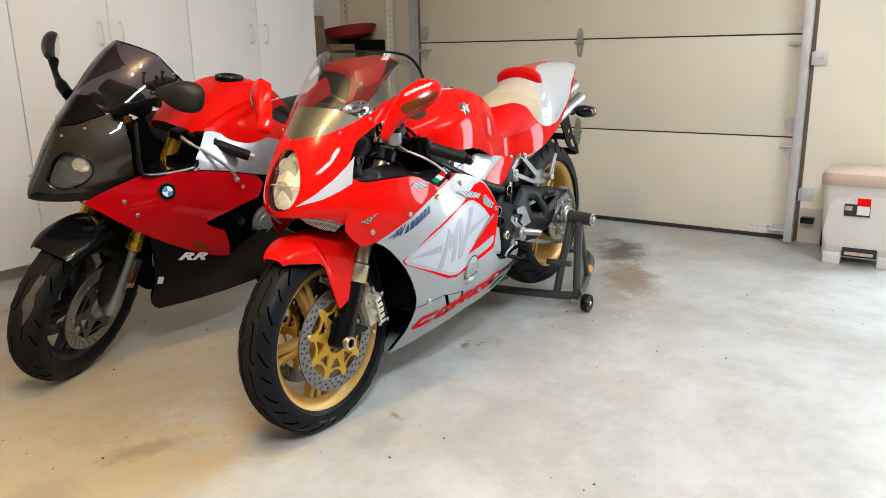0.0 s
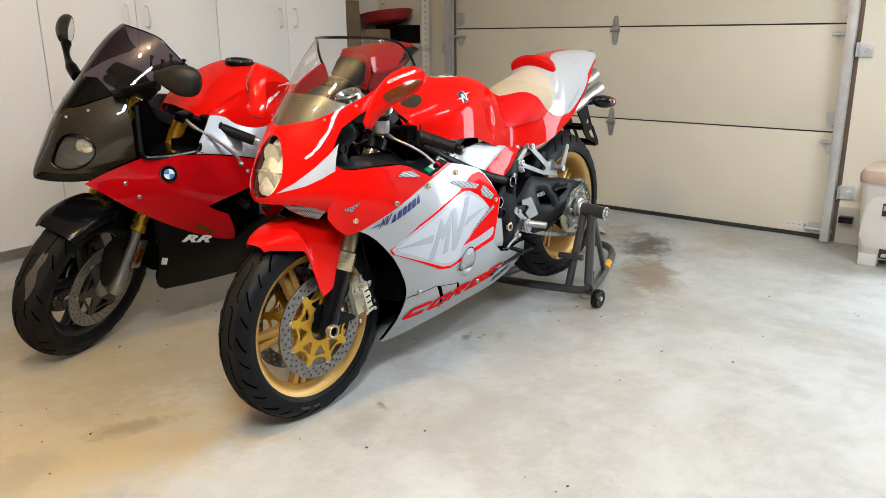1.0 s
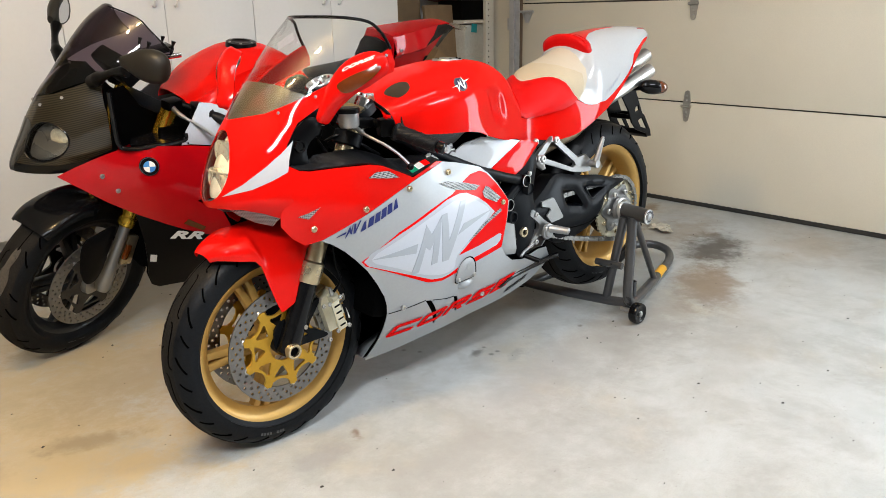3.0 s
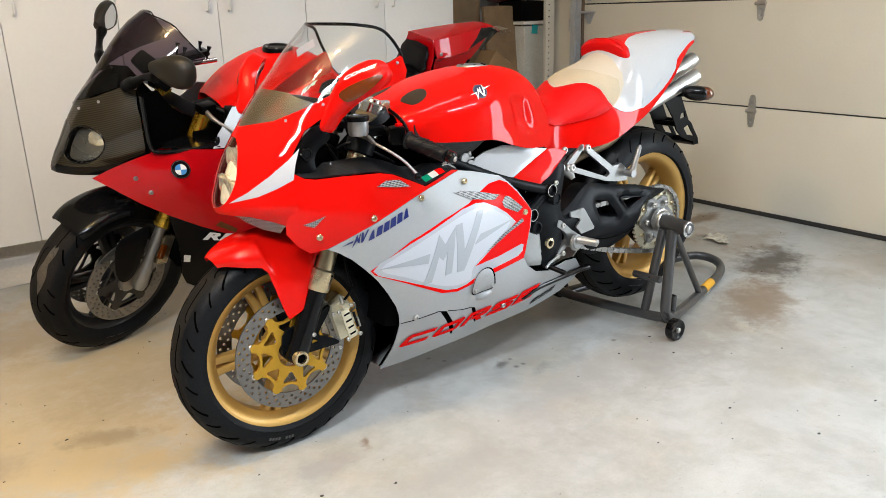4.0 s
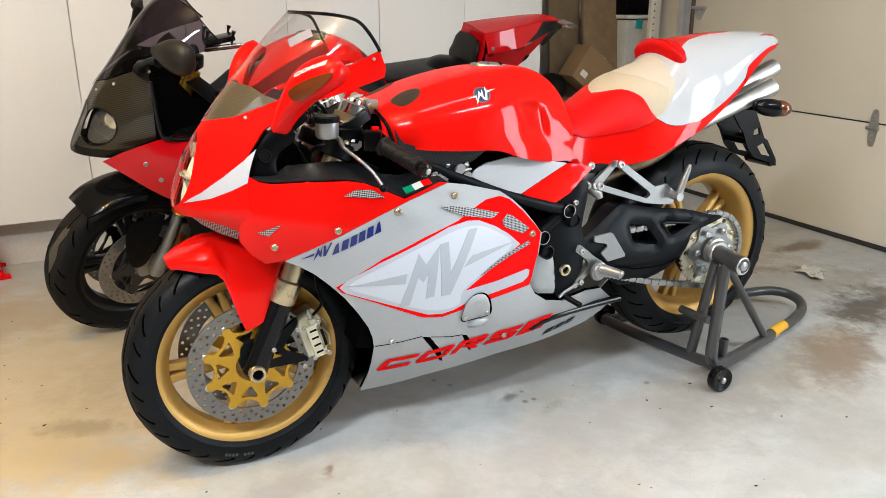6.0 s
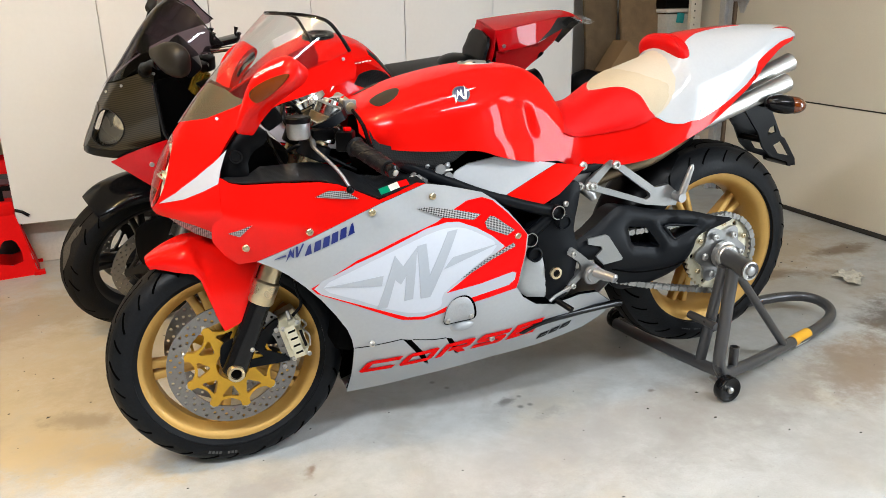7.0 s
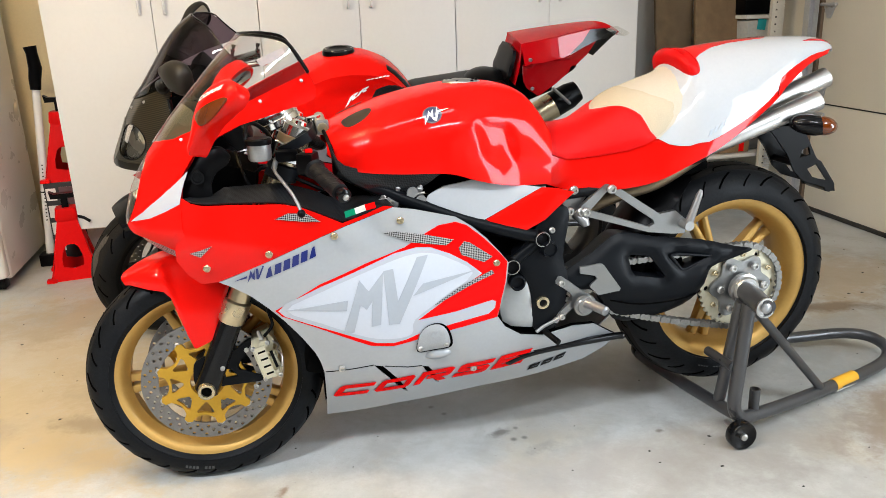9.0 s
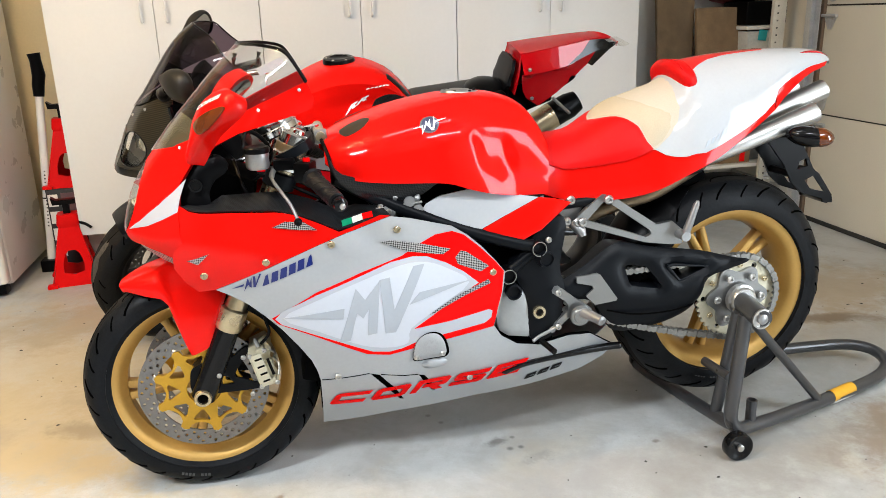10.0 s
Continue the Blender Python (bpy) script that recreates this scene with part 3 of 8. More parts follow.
def garage_door():
    d = thing("garage_door", "closed cream steel sectional garage door", "garage door")
    d["kind"] = "structure"
    z = 0.02
    for k, h in enumerate((0.575, 0.565, 0.53, 0.50)):
        slab("door_panel", (DOORX, -0.80, z + 0.004), (DOORX + 0.045, 1.80, z + h - 0.004), DOORPAINT, 0.003, kind="", parent=d)
        slab("joint", (DOORX + 0.008, -0.79, z + h - 0.008), (DOORX + 0.04, 1.79, z + h + 0.008), DARKGAP, kind="", parent=d)
        z += h
    slab("bottom_seal", (DOORX - 0.004, -0.80, 0.0), (DOORX + 0.04, 1.80, 0.022), DARKGAP, 0.003, kind="", parent=d)
    slab("danger_label", (DOORX - 0.0015, -0.70, 0.045), (DOORX, -0.57, 0.085), PAPER, kind="", parent=d)
    bm = bmesh.new()
    for i in range(4):
        box((DOORX - 0.002, -0.675 + 0.03 * i, 0.065), (0.001, 0.018, 0.022 if i == 0 else 0.004), 0, bm=bm)
    part("label_bars", bm, GREYMARK, d)
    for z in (0.595, 1.16):
        # middle hinge
        for y in (0.548,):
            z -= 0.022
            bm = skin(smooth([(-0.012, 0.085), (0.012, 0.085), (0.019, 0.05), (0.024, 0.012), (0.024, -0.012), (0.019, -0.05), (0.012, -0.085), (-0.012, -0.085), (-0.019, -0.05), (-0.024, 0.0), (-0.019, 0.05)], 2), lambda a, b: (DOORX - 0.001, y - a, z + b), (), 0.03, 0.005, 0.005)
            tube(bm, ((DOORX - 0.012, y - 0.03, z), (DOORX - 0.012, y + 0.03, z)), 0.009)
            part("hinge", bm, HINGESTEEL, d)
            bm = bmesh.new()
            for dz in (-0.06, -0.035, 0.035, 0.06):
                bolt(bm, (DOORX - 0.006, y, z + dz), (-1, 0, 0), 0.006)
            part("hinge_screws", bm, STEEL, d)
        # roller hinges at both ends
        for y, s in ((-0.755, 1), (1.755, -1)):
            b2 = skin(smooth([(-0.03, 0.055), (0.03, 0.055), (0.036, 0.02), (0.02, -0.03), (-0.02, -0.03), (-0.036, 0.02)], 3),
                      lambda a, b: (DOORX - 0.002, y - a, z + 0.075 + b), (), 0.03, 0.006, 0.006)
            part("end_bracket", b2, GALV, d)
            bm = skin([(-0.045, -0.005), (0.045, -0.005), (0.012, -0.07), (-0.012, -0.07)], lambda a, b: (DOORX - 0.002, y - a, z - 0.03 + b), (), 0.05, 0.006, 0.006)
            tube(bm, ((DOORX - 0.014, y + 0.055, z - 0.03), (DOORX - 0.014, y - 0.055, z - 0.03)), 0.009)
            part("roller_hinge", bm, GALV, d)
            bm = bmesh.new()
            for a, b in ((-0.012, 0.1), (0.0, 0.055), (-0.02, -0.045), (0.02, -0.045)):
                bolt(bm, (DOORX - 0.008, y + a, z + b), (-1, 0, 0), 0.006)
            part("bracket_screws", bm, STEEL, d)
    bm = box((DOORX - 0.006, -0.745, 0.06), (0.012, 0.1, 0.06), 0.003)
    tube(bm, ((DOORX - 0.02, -0.68, 0.055), (DOORX - 0.02, -0.82, 0.055)), 0.010)
    part("bottom_bracket", bm, GALV, d)
    return d


garage_door()


def door_track(y, s):
    t = thing("door_track", "galvanised steel vertical door track with wall brackets", "door track")
    t["kind"] = "structure"
    x = DOORX - 0.075
    bm = box((x, y + s * 0.020, 1.155), (0.056, 0.004, 2.29), 0.001)
    box((x - 0.027, y, 1.155), (0.003, 0.042, 2.29), 0.001, bm=bm)
    box((x + 0.027, y, 1.155), (0.003, 0.042, 2.29), 0.001, bm=bm)
    part("rail", bm, GALV, t)
    for z in (0.28, 1.03, 1.8):
        bm = box((WALLX - 0.008, y + s * 0.07, z), (0.004, 0.07, 0.075), 0.002)
        box((x + 0.045, y + s * 0.034, z), (0.09, 0.004, 0.07), 0.001, bm=bm)
        bolt(bm, (WALLX - 0.010, y + s * 0.075, z), (-1, 0, 0), 0.012)
        part("bracket", bm, GALV, t)
    return t


door_track(-0.800, -1)
door_track(1.805, 1)
JAMB = material("brown_jamb", (0.16, 0.11, 0.075), 0.7, 0, 0, 0.2, 10, 120, 0.2)
slab("trim_jamb_1", (WALLX + 0.004, -0.842, 0.0), (WALLX + 0.2, -0.802, 2.15), JAMB, 0.002, "dark brown wooden door jamb", "jamb")
slab("trim_jamb_2", (WALLX + 0.004, 1.802, 0.0), (WALLX + 0.2, 1.832, 2.15), JAMB, 0.002, "dark brown wooden door jamb", "jamb")


def cabinet(x0, x1):
    c = thing("storage_cabinet", "tall white melamine wall cabinet with two closed doors", "cabinet", group="wall of white cabinets")
    slab("body", (x0 + 0.001, CABY + 0.019, 0.22), (x1 - 0.001, BACKY - 0.003, 2.35), CABINETWHITE, 0.001, kind="", parent=c)
    mid = (x0 + x1) / 2
    for a, b, hx in ((x0 + 0.002, mid - 0.0015, mid - 0.053), (mid + 0.0015, x1 - 0.002, mid + 0.053)):
        dr = slab("door", (a, CABY, 0.222), (b, CABY + 0.018, 2.348), CABINETWHITE, 0.0012, kind="", parent=c)
        path = catmull([(hx, CABY + 0.002, 1.275), (hx, CABY - 0.024, 1.27), (hx, CABY - 0.032, 1.225), (hx, CABY - 0.024, 1.18), (hx, CABY + 0.002, 1.175)], 5)
        part("handle", tube(bmesh.new(), path, 0.0055, 10), CABINETWHITE, dr, "white plastic bow handle")
    return c


for x0, x1 in ((-0.715, 0.205), (0.205, 1.132), (1.132, 2.087)):
    cabinet(x0, x1)

# ---- the red and silver sport motorcycle on its stand ----
RED_BIKE = thing("sport_motorcycle", "red and silver sport motorcycle with gold wheels on a paddock stand", "motorcycle")


def knots(pts):
    return lerp_table(pts)


NX0 = knots([(0.62, -0.07), (0.66, -0.115), (0.70, -0.141), (0.75, -0.132), (0.805, -0.110), (0.857, -0.078), (0.889, -0.054), (0.946, -0.009), (1.009, 0.049), (1.071, 0.107), (1.126, 0.164), (1.18, 0.22)])
NW = knots([(0.62, 0.175), (0.70, 0.192), (0.80, 0.192), (0.90, 0.186), (1.04, 0.195), (1.13, 0.19), (1.18, 0.18)])
ND = knots([(0.62, 0.24), (0.70, 0.27), (0.80, 0.28), (0.90, 0.27), (1.04, 0.235), (1.13, 0.22), (1.18, 0.22)])


def nose(a, z):
    q = abs(a) / 0.3
    d = ND(z) * q ** 1.5
    u = min(d / ND(z), 1.0)
    h = NW(z) * (1 - (1 - u) ** 2.2) ** 0.667
    return (NX0(z) + d, -math.copysign(h, a), z)


def on_nose(x, z):
    return (0.3 * (max(x - NX0(z), 0) / ND(z)) ** 0.667, z)


def both(half):
    """A left-hand outline and its mirror as one loop, from the lower to the upper end on the middle line."""
    return half + [(-a, b) for a, b in reversed(half) if abs(a) > 1e-6]


NOSE = [(0.0, 0.684)] + [on_nose(*p) for p in ((-0.09, 0.684), (-0.05, 0.672), (-0.014, 0.655), (0.006, 0.70), (0.004, 0.74), (0.006, 0.781), (0.014, 0.831), (0.05, 0.882), (0.1, 0.913),
        (0.151, 0.938), (0.237, 0.962), (0.290, 0.978), (0.316, 0.987), (0.320, 1.008), (0.306, 1.045), (0.245, 1.019), (0.18, 0.990), (0.12, 0.960), (0.061, 0.932), (0.0, 0.905))] + [(0.0, 0.889)]
LAMP = [(0.0, 0.866), (0.016, 0.862), (0.038, 0.835), (0.054, 0.795), (0.058, 0.76), (0.046, 0.722), (0.024, 0.704), (0.0, 0.699)]
LAMPLOOP = smooth(both(LAMP), 3)
cowl = part("nose_cowl", skin(both(NOSE), nose, (LAMPLOOP,), 0.011, 0, 0.003), RED, RED_BIKE, "glossy red nose cowl")
part("nose_liner", skin(both([(a, z) for a, z in NOSE]), nose, (LAMPLOOP,), 0.03, -0.006, 0.002), INNERRED, cowl)
STRIPE = [on_nose(*p) for p in ((-0.121, 0.716), (-0.085, 0.745), (-0.04, 0.782), (0.0, 0.815), (0.030, 0.842), (0.012, 0.80), (0.004, 0.771), (-0.03, 0.753), (-0.07, 0.734))]
pair("nose_stripe", skin(STRIPE, nose, (), 0.015, 0.0012, 0.0010), PALE, cowl, "pale silver flash on the red cowl")

hl = part("headlight", skin(LAMPLOOP, nose, (), 0.014, 0.001, 0), LENS, RED_BIKE, "clear almond headlight")
bm = bmesh.new()
for x, z, r in ((-0.038, 0.810, 0.033), (-0.062, 0.745, 0.036)):
    m = pose(x, 0, z, 0, 0, 0)
    b2 = lathe([(r, -0.045), (r * 0.85, -0.018), (r * 0.5, 0.004), (0.011, 0.012), (0.011, -0.012), (0.0, -0.016)], axis="x", seg=28)
    bmesh.ops.transform(b2, matrix=m, verts=b2.verts)
    merge(bm, b2)
part("reflector", bm, REFLECTOR, hl)
part("lamp_bezel", skin(LAMPLOOP, nose, (), 0.012, -0.022, 0.004), LAMPWHITE, hl)
part("lamp_divider", tube(bmesh.new(), [Vector(nose(a, 0.772 - 0.12 * abs(a))) + Vector((0.010, 0, 0)) for a in np.linspace(-0.055, 0.055, 11)], 0.003, 6), REFLECTOR, hl)

SCREEN = [(0.0, 0.886)] + [on_nose(*p) for p in ((0.0, 0.902), (0.061, 0.929), (0.12, 0.957), (0.18, 0.987), (0.245, 1.016), (0.306, 1.043), (0.296, 1.062), (0.284, 1.083), (0.271, 1.102), (0.256, 1.112), (0.232, 1.118), (0.205, 1.122))] + [(0.0, 1.124)]
screen = part("windscreen", skin(both(SCREEN), nose, (), 0.018, 0.003, 0), CLEAR, RED_BIKE, "clear tall windscreen with black edge trim")
screen.visible_shadow = False
edge = [p for p in SCREEN[6:]]
rim = [Vector(nose(a, z)) for a, z in edge] + [Vector(nose(-a, z)) for a, z in reversed(edge[:-1])]
part("edge_trim", tube(bmesh.new(), catmull(rim, 3), 0.004, 8), BLACK, screen)
TINT = [(0.0, 0.888)] + [on_nose(*p) for p in ((0.0, 0.902), (0.05, 0.924), (0.09, 0.942))] + [(0.115, 0.955), (0.08, 0.968), (0.04, 0.974), (0.0, 0.976)]
tint = part("screen_tint", skin(both(TINT), nose, (), 0.018, -0.002, 0), TINTFILM, screen, "smoky brown lower band")
part("screen_label", skin([(-a, z) for a, z in (on_nose(0.205, 1.036), on_nose(0.272, 1.062), on_nose(0.262, 1.082), on_nose(0.195, 1.056))], nose, (), 0.02, -0.002, 0.0006), PAPER, screen, "small pale printed label")
screws("screw", [(Vector(nose(*on_nose(x, z))) + Vector((0, -0.003, 0)), (-0.3, -1, 0.5)) for x, z in ((0.02, 0.906), (0.1, 0.940), (0.2, 0.988), (0.29, 1.028))], 0.0036, ALLOY, screen, True)

# side fairing: one smooth half-width over the side view
WIDE = Spread([(-0.10, 0.69, -nose(*on_nose(-0.10, 0.69))[1]), (-0.03, 0.68, -nose(*on_nose(-0.03, 0.68))[1]), (0.0, 0.70, -nose(*on_nose(0.0, 0.70))[1]), (0.0, 0.78, -nose(*on_nose(0.0, 0.78))[1]),
               (0.046, 0.626, 0.184), (0.185, 0.656, 0.216), (0.028, 0.585, 0.168), (0.20, 0.765, 0.198), (0.30, 0.73, 0.205), (0.36, 0.68, 0.218), (0.47, 0.73, 0.200), (0.5, 0.6, 0.222), (0.62, 0.69, 0.200),
               (0.745, 0.57, 0.200), (0.72, 0.43, 0.195), (0.558, 0.389, 0.198), (0.328, 0.328, 0.174), (0.272, 0.378, 0.172), (0.206, 0.475, 0.184), (0.135, 0.547, 0.184), (0.29, 0.14, 0.040), (0.29, 0.22, 0.105),
               (0.47, 0.165, 0.075), (0.47, 0.26, 0.155), (0.69, 0.185, 0.085), (0.69, 0.30, 0.172), (0.94, 0.215, 0.085), (0.94, 0.36, 0.165), (1.09, 0.28, 0.085)])


def side(x, z):
    return (x, -WIDE(x, z), z)


def on_side(p, lift=0.002):
    x, z = p
    return Vector((x, -WIDE(x, z) - lift, z))


REDTOP = [(-0.022, 0.656), (-0.022, 0.637), (0.0, 0.605), (0.028, 0.583), (0.068, 0.590), (0.15, 0.624), (0.222, 0.653), (0.30, 0.682), (0.36, 0.703), (0.472, 0.734), (0.45, 0.738), (0.40, 0.722), (0.353, 0.709),
          (0.304, 0.733), (0.26, 0.753), (0.219, 0.762), (0.12, 0.768), (0.05, 0.768), (0.027, 0.772), (0.008, 0.784), (-0.006, 0.765), (-0.008, 0.74), (-0.006, 0.70), (-0.02, 0.672)]
fairing = pair("upper_side_fairing", skin(REDTOP, side, (), 0.016, -0.0008, 0.003), RED, RED_BIKE, "glossy red upper side fairing")
LOWER = [(0.068, 0.589), (0.15, 0.623), (0.222, 0.652), (0.30, 0.681), (0.36, 0.702), (0.472, 0.733), (0.52, 0.724), (0.564, 0.712), (0.618, 0.697), (0.655, 0.672), (0.69, 0.640), (0.725, 0.60), (0.748, 0.570),
         (0.742, 0.52), (0.732, 0.478), (0.720, 0.43), (0.74, 0.398), (0.785, 0.366), (0.846, 0.352), (0.93, 0.366), (0.999, 0.354), (1.05, 0.315), (1.095, 0.282), (1.06, 0.250), (1.0, 0.222), (0.85, 0.200), (0.69, 0.185),
         (0.47, 0.162), (0.288, 0.138), (0.288, 0.22), (0.286, 0.319), (0.280, 0.35), (0.268, 0.382), (0.240, 0.428), (0.206, 0.475), (0.17, 0.514), (0.135, 0.547), (0.10, 0.572)]
SCOOPS = [[(0.404, 0.337), (0.428, 0.331), (0.470, 0.276), (0.496, 0.220), (0.484, 0.225), (0.442, 0.288)], [(0.526, 0.314), (0.543, 0.309), (0.563, 0.278), (0.577, 0.240), (0.566, 0.246), (0.543, 0.284)]]
SEAMLINE = [(0.289, 0.322), (0.33, 0.327), (0.37, 0.333), (0.404, 0.338)]
FOLD = [(0.432, 0.331), (0.490, 0.318), (0.526, 0.315)]
lower = pair("lower_side_fairing", skin(LOWER, side, [s for s in SCOOPS], 0.018, 0, 0.003), SILVER, RED_BIKE, "satin silver lower fairing with red graphics")
# added near-black backing, painted shade behind the shell
pair("fairing_shade_liner", skin(LOWER, side, (), 0.04, -0.010, 0.002), INNER, lower)
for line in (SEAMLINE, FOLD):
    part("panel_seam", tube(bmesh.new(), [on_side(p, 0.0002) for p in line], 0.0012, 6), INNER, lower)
# dark sheets that paint the shade inside the scoops
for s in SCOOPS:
    part("scoop_shade_sheet", skin(s, lambda a, b: on_side((a, b), -0.020), (), 0.02, 0, 0.002), INNER, lower)

# graphics, each a film on the side fairing
PALESHAPE = [(0.1919, 0.5054), (0.2103, 0.5253), (0.29, 0.5649), (0.3958, 0.6046), (0.4635, 0.6285), (0.5181, 0.6365), (0.5521, 0.6325), (0.5998, 0.6108), (0.6414, 0.5845), (0.6795, 0.5508), (0.5965, 0.504), (0.515, 0.4529), (0.6105, 0.4609),
             (0.7050, 0.4775), (0.7150, 0.472), (0.7120, 0.4547), (0.6953, 0.4418), (0.5961, 0.4271), (0.5175, 0.4142), (0.4842, 0.4030), (0.4542, 0.3986), (0.4132, 0.404), (0.3344, 0.4373), (0.2073, 0.4893)]
LENSHAPE = smooth([(0.212, 0.507), (0.29, 0.551), (0.395, 0.592), (0.49, 0.619), (0.55, 0.619), (0.60, 0.598), (0.655, 0.555), (0.58, 0.503), (0.508, 0.456), (0.50, 0.418), (0.455, 0.411), (0.39, 0.424), (0.29, 0.468)], 3)
OUTER = [(0.185, 0.507), (0.291, 0.5720), (0.3968, 0.6125), (0.4914, 0.6400), (0.5405, 0.6651), (0.5759, 0.6811), (0.6174, 0.6850), (0.6447, 0.6742), (0.6855, 0.6390), (0.7240, 0.5985), (0.7440, 0.5735), (0.739, 0.52), (0.729, 0.478),
         (0.724, 0.451), (0.718, 0.4290), (0.5962, 0.4110), (0.5203, 0.3995), (0.4539, 0.3895), (0.3993, 0.3980), (0.2827, 0.4540), (0.1984, 0.4915)]
part("red_border", skin(OUTER, side, (PALESHAPE,), 0.02, 0.0012, 0.001), DECALRED, lower, "red graphic with mesh vents")
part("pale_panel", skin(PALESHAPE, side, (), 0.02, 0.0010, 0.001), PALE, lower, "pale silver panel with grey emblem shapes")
part("pale_field", skin(LENSHAPE, side, (), 0.02, 0.0018, 0.001), PANEL, lower)
for shape in ([(0.209, 0.508), (0.352, 0.527), (0.348, 0.500)], [(0.337, 0.437), (0.380, 0.575), (0.400, 0.545), (0.436, 0.588), (0.425, 0.455), (0.403, 0.452), (0.408, 0.520), (0.394, 0.498), (0.380, 0.512), (0.362, 0.440)],
              [(0.436, 0.590), (0.460, 0.594), (0.468, 0.512), (0.518, 0.614), (0.545, 0.616), (0.470, 0.452), (0.445, 0.452)], [(0.505, 0.520), (0.530, 0.548), (0.662, 0.562)]):
    part("emblem_shape", skin(shape, side, (), 0.02, 0.0030, 0.001), GREYMARK, lower)
for quad in ([(0.4434, 0.6775), (0.4675, 0.6793), (0.54, 0.664), (0.6112, 0.6437), (0.5911, 0.6324), (0.5054, 0.6493)], [(0.6215, 0.6219), (0.6362, 0.6367), (0.65, 0.632), (0.706, 0.5908), (0.6843, 0.5791), (0.6278, 0.6045)], [(0.205, 0.730), (0.235, 0.741), (0.275, 0.737), (0.305, 0.716), (0.265, 0.720)],
             [(0.7041, 0.5569), (0.62, 0.524), (0.5536, 0.4868), (0.5679, 0.4900), (0.64, 0.522), (0.7098, 0.5469)]):
    part("mesh_vent", skin(quad, side, (), 0.02, 0.0034, 0.001), MESH, lower if quad[0][0] > 0.4 else fairing)
# blue maker's mark drawn as plain slanted shapes
for k in range(6):
    x0, z0 = 0.172 + 0.0200 * k, 0.596 + 0.0078 * k
    peak_ = 0.0045 if k in (0, 5) else 0.0
    part("blue_block", skin([(x0, z0), (x0 + 0.0158, z0 + 0.006), (x0 + 0.0185 - peak_, z0 + 0.030), (x0 + 0.004 + peak_, z0 + 0.025)], side, (), 0.02, 0.0022, 0.001), BLUE, lower)
for shape in ([(0.104, 0.592), (0.132, 0.604), (0.130, 0.598)], [(0.130, 0.584), (0.141, 0.618), (0.145, 0.606), (0.150, 0.622), (0.148, 0.594), (0.144, 0.596), (0.141, 0.602)], [(0.152, 0.595), (0.153, 0.622), (0.158, 0.622), (0.158, 0.604), (0.168, 0.628), (0.172, 0.628), (0.157, 0.595)]):
    part("blue_line_mark", skin(shape, side, (), 0.02, 0.0022, 0.001), BLUE, lower)
GLYPHS = {"C": [[(1, 0), (0.10, 0), (0, 0.14), (0, 0.86), (0.10, 1), (1, 1), (1, 0.72), (0.20, 0.72), (0.20, 0.28), (1, 0.28)]],
          "O": [[(0.10, 0), (0.90, 0), (1, 0.14), (1, 0.28), (0.20, 0.28), (0.20, 0.72), (0.5, 0.72), (0.5, 1), (0.10, 1), (0, 0.86), (0, 0.14)], [(0.52, 1), (0.90, 1), (1, 0.86), (1, 0.30), (0.80, 0.30), (0.80, 0.72), (0.52, 0.72)]],
          "R": [[(0, 0), (0.20, 0), (0.20, 0.72), (0.80, 0.72), (0.80, 0.60), (0.28, 0.60), (0.28, 0.34), (0.48, 0.34), (0.76, 0), (1, 0), (0.74, 0.34), (0.92, 0.34), (1, 0.45), (1, 0.88), (0.90, 1), (0, 1)]],
          "S": [[(0, 0), (0.90, 0), (1, 0.12), (1, 0.50), (0.90, 0.62), (0.22, 0.62), (0.22, 0.72), (1, 0.72), (1, 1), (0.10, 1), (0, 0.88), (0, 0.50), (0.10, 0.38), (0.78, 0.38), (0.78, 0.28), (0, 0.28)]],
          "E": [[(0, 0), (1, 0), (1, 0.28), (0.22, 0.28), (0.22, 0.38), (0.95, 0.38), (0.95, 0.62), (0.22, 0.62), (0.22, 0.72), (1, 0.72), (1, 1), (0, 1)]]}
for k, ch in enumerate("CORSE"):
    x0, h = 0.302 + 0.1020 * k, 0.043 + 0.0010 * k
    for outline in GLYPHS[ch]:
        shape = [(x0 + 0.086 * u + 0.55 * h * v, 0.2310 + 0.078 * (x0 + 0.086 * u - 0.306) + h * v) for u, v in outline]
        part("red_letter", skin(shape, side, (), 0.02, 0.0032, 0.001), DECALRED, lower)
screws("screw", [(on_side(p, 0.003), (0, -1, 0)) for p in ((0.046, 0.626), (0.185, 0.655), (0.332, 0.683), (0.486, 0.702), (0.716, 0.574))], 0.0085, GOLDTUBE, fairing, True)
screws("screw", [(on_side(p, 0.003), (0, -1, 0)) for p in ((0.328, 0.335), (0.662, 0.282))], 0.0085, STEEL, lower, True)
# timing cover behind a shield-shaped window in the fairing
SHIELD = smooth([(0.512, 0.372), (0.513, 0.390), (0.519, 0.413), (0.533, 0.430), (0.553, 0.436), (0.573, 0.431), (0.587, 0.414), (0.594, 0.392), (0.595, 0.376), (0.585, 0.367), (0.553, 0.366), (0.522, 0.365)], 3)
# near-black film on the surface paints the window's shaded rim
part("window_shade_rim", skin([(0.555 + 1.10 * (a - 0.552), 0.399 + 1.10 * (b - 0.400)) for a, b in SHIELD], side, (), 0.015, 0.0042, 0.001), INNER, lower)
cov = part("engine_window", skin(SHIELD, side, (), 0.008, 0.0065, 0.006, 0.007, 0.010), COVERGREY, RED_BIKE, "shield-shaped cast engine cover in the fairing")
part("cover_mark", skin([(0.541, 0.404), (0.549, 0.421), (0.555, 0.411), (0.563, 0.421), (0.569, 0.404), (0.563, 0.408), (0.555, 0.402), (0.548, 0.409)], side, (), 0.02, 0.0136, 0.0008), SILVER, cov)
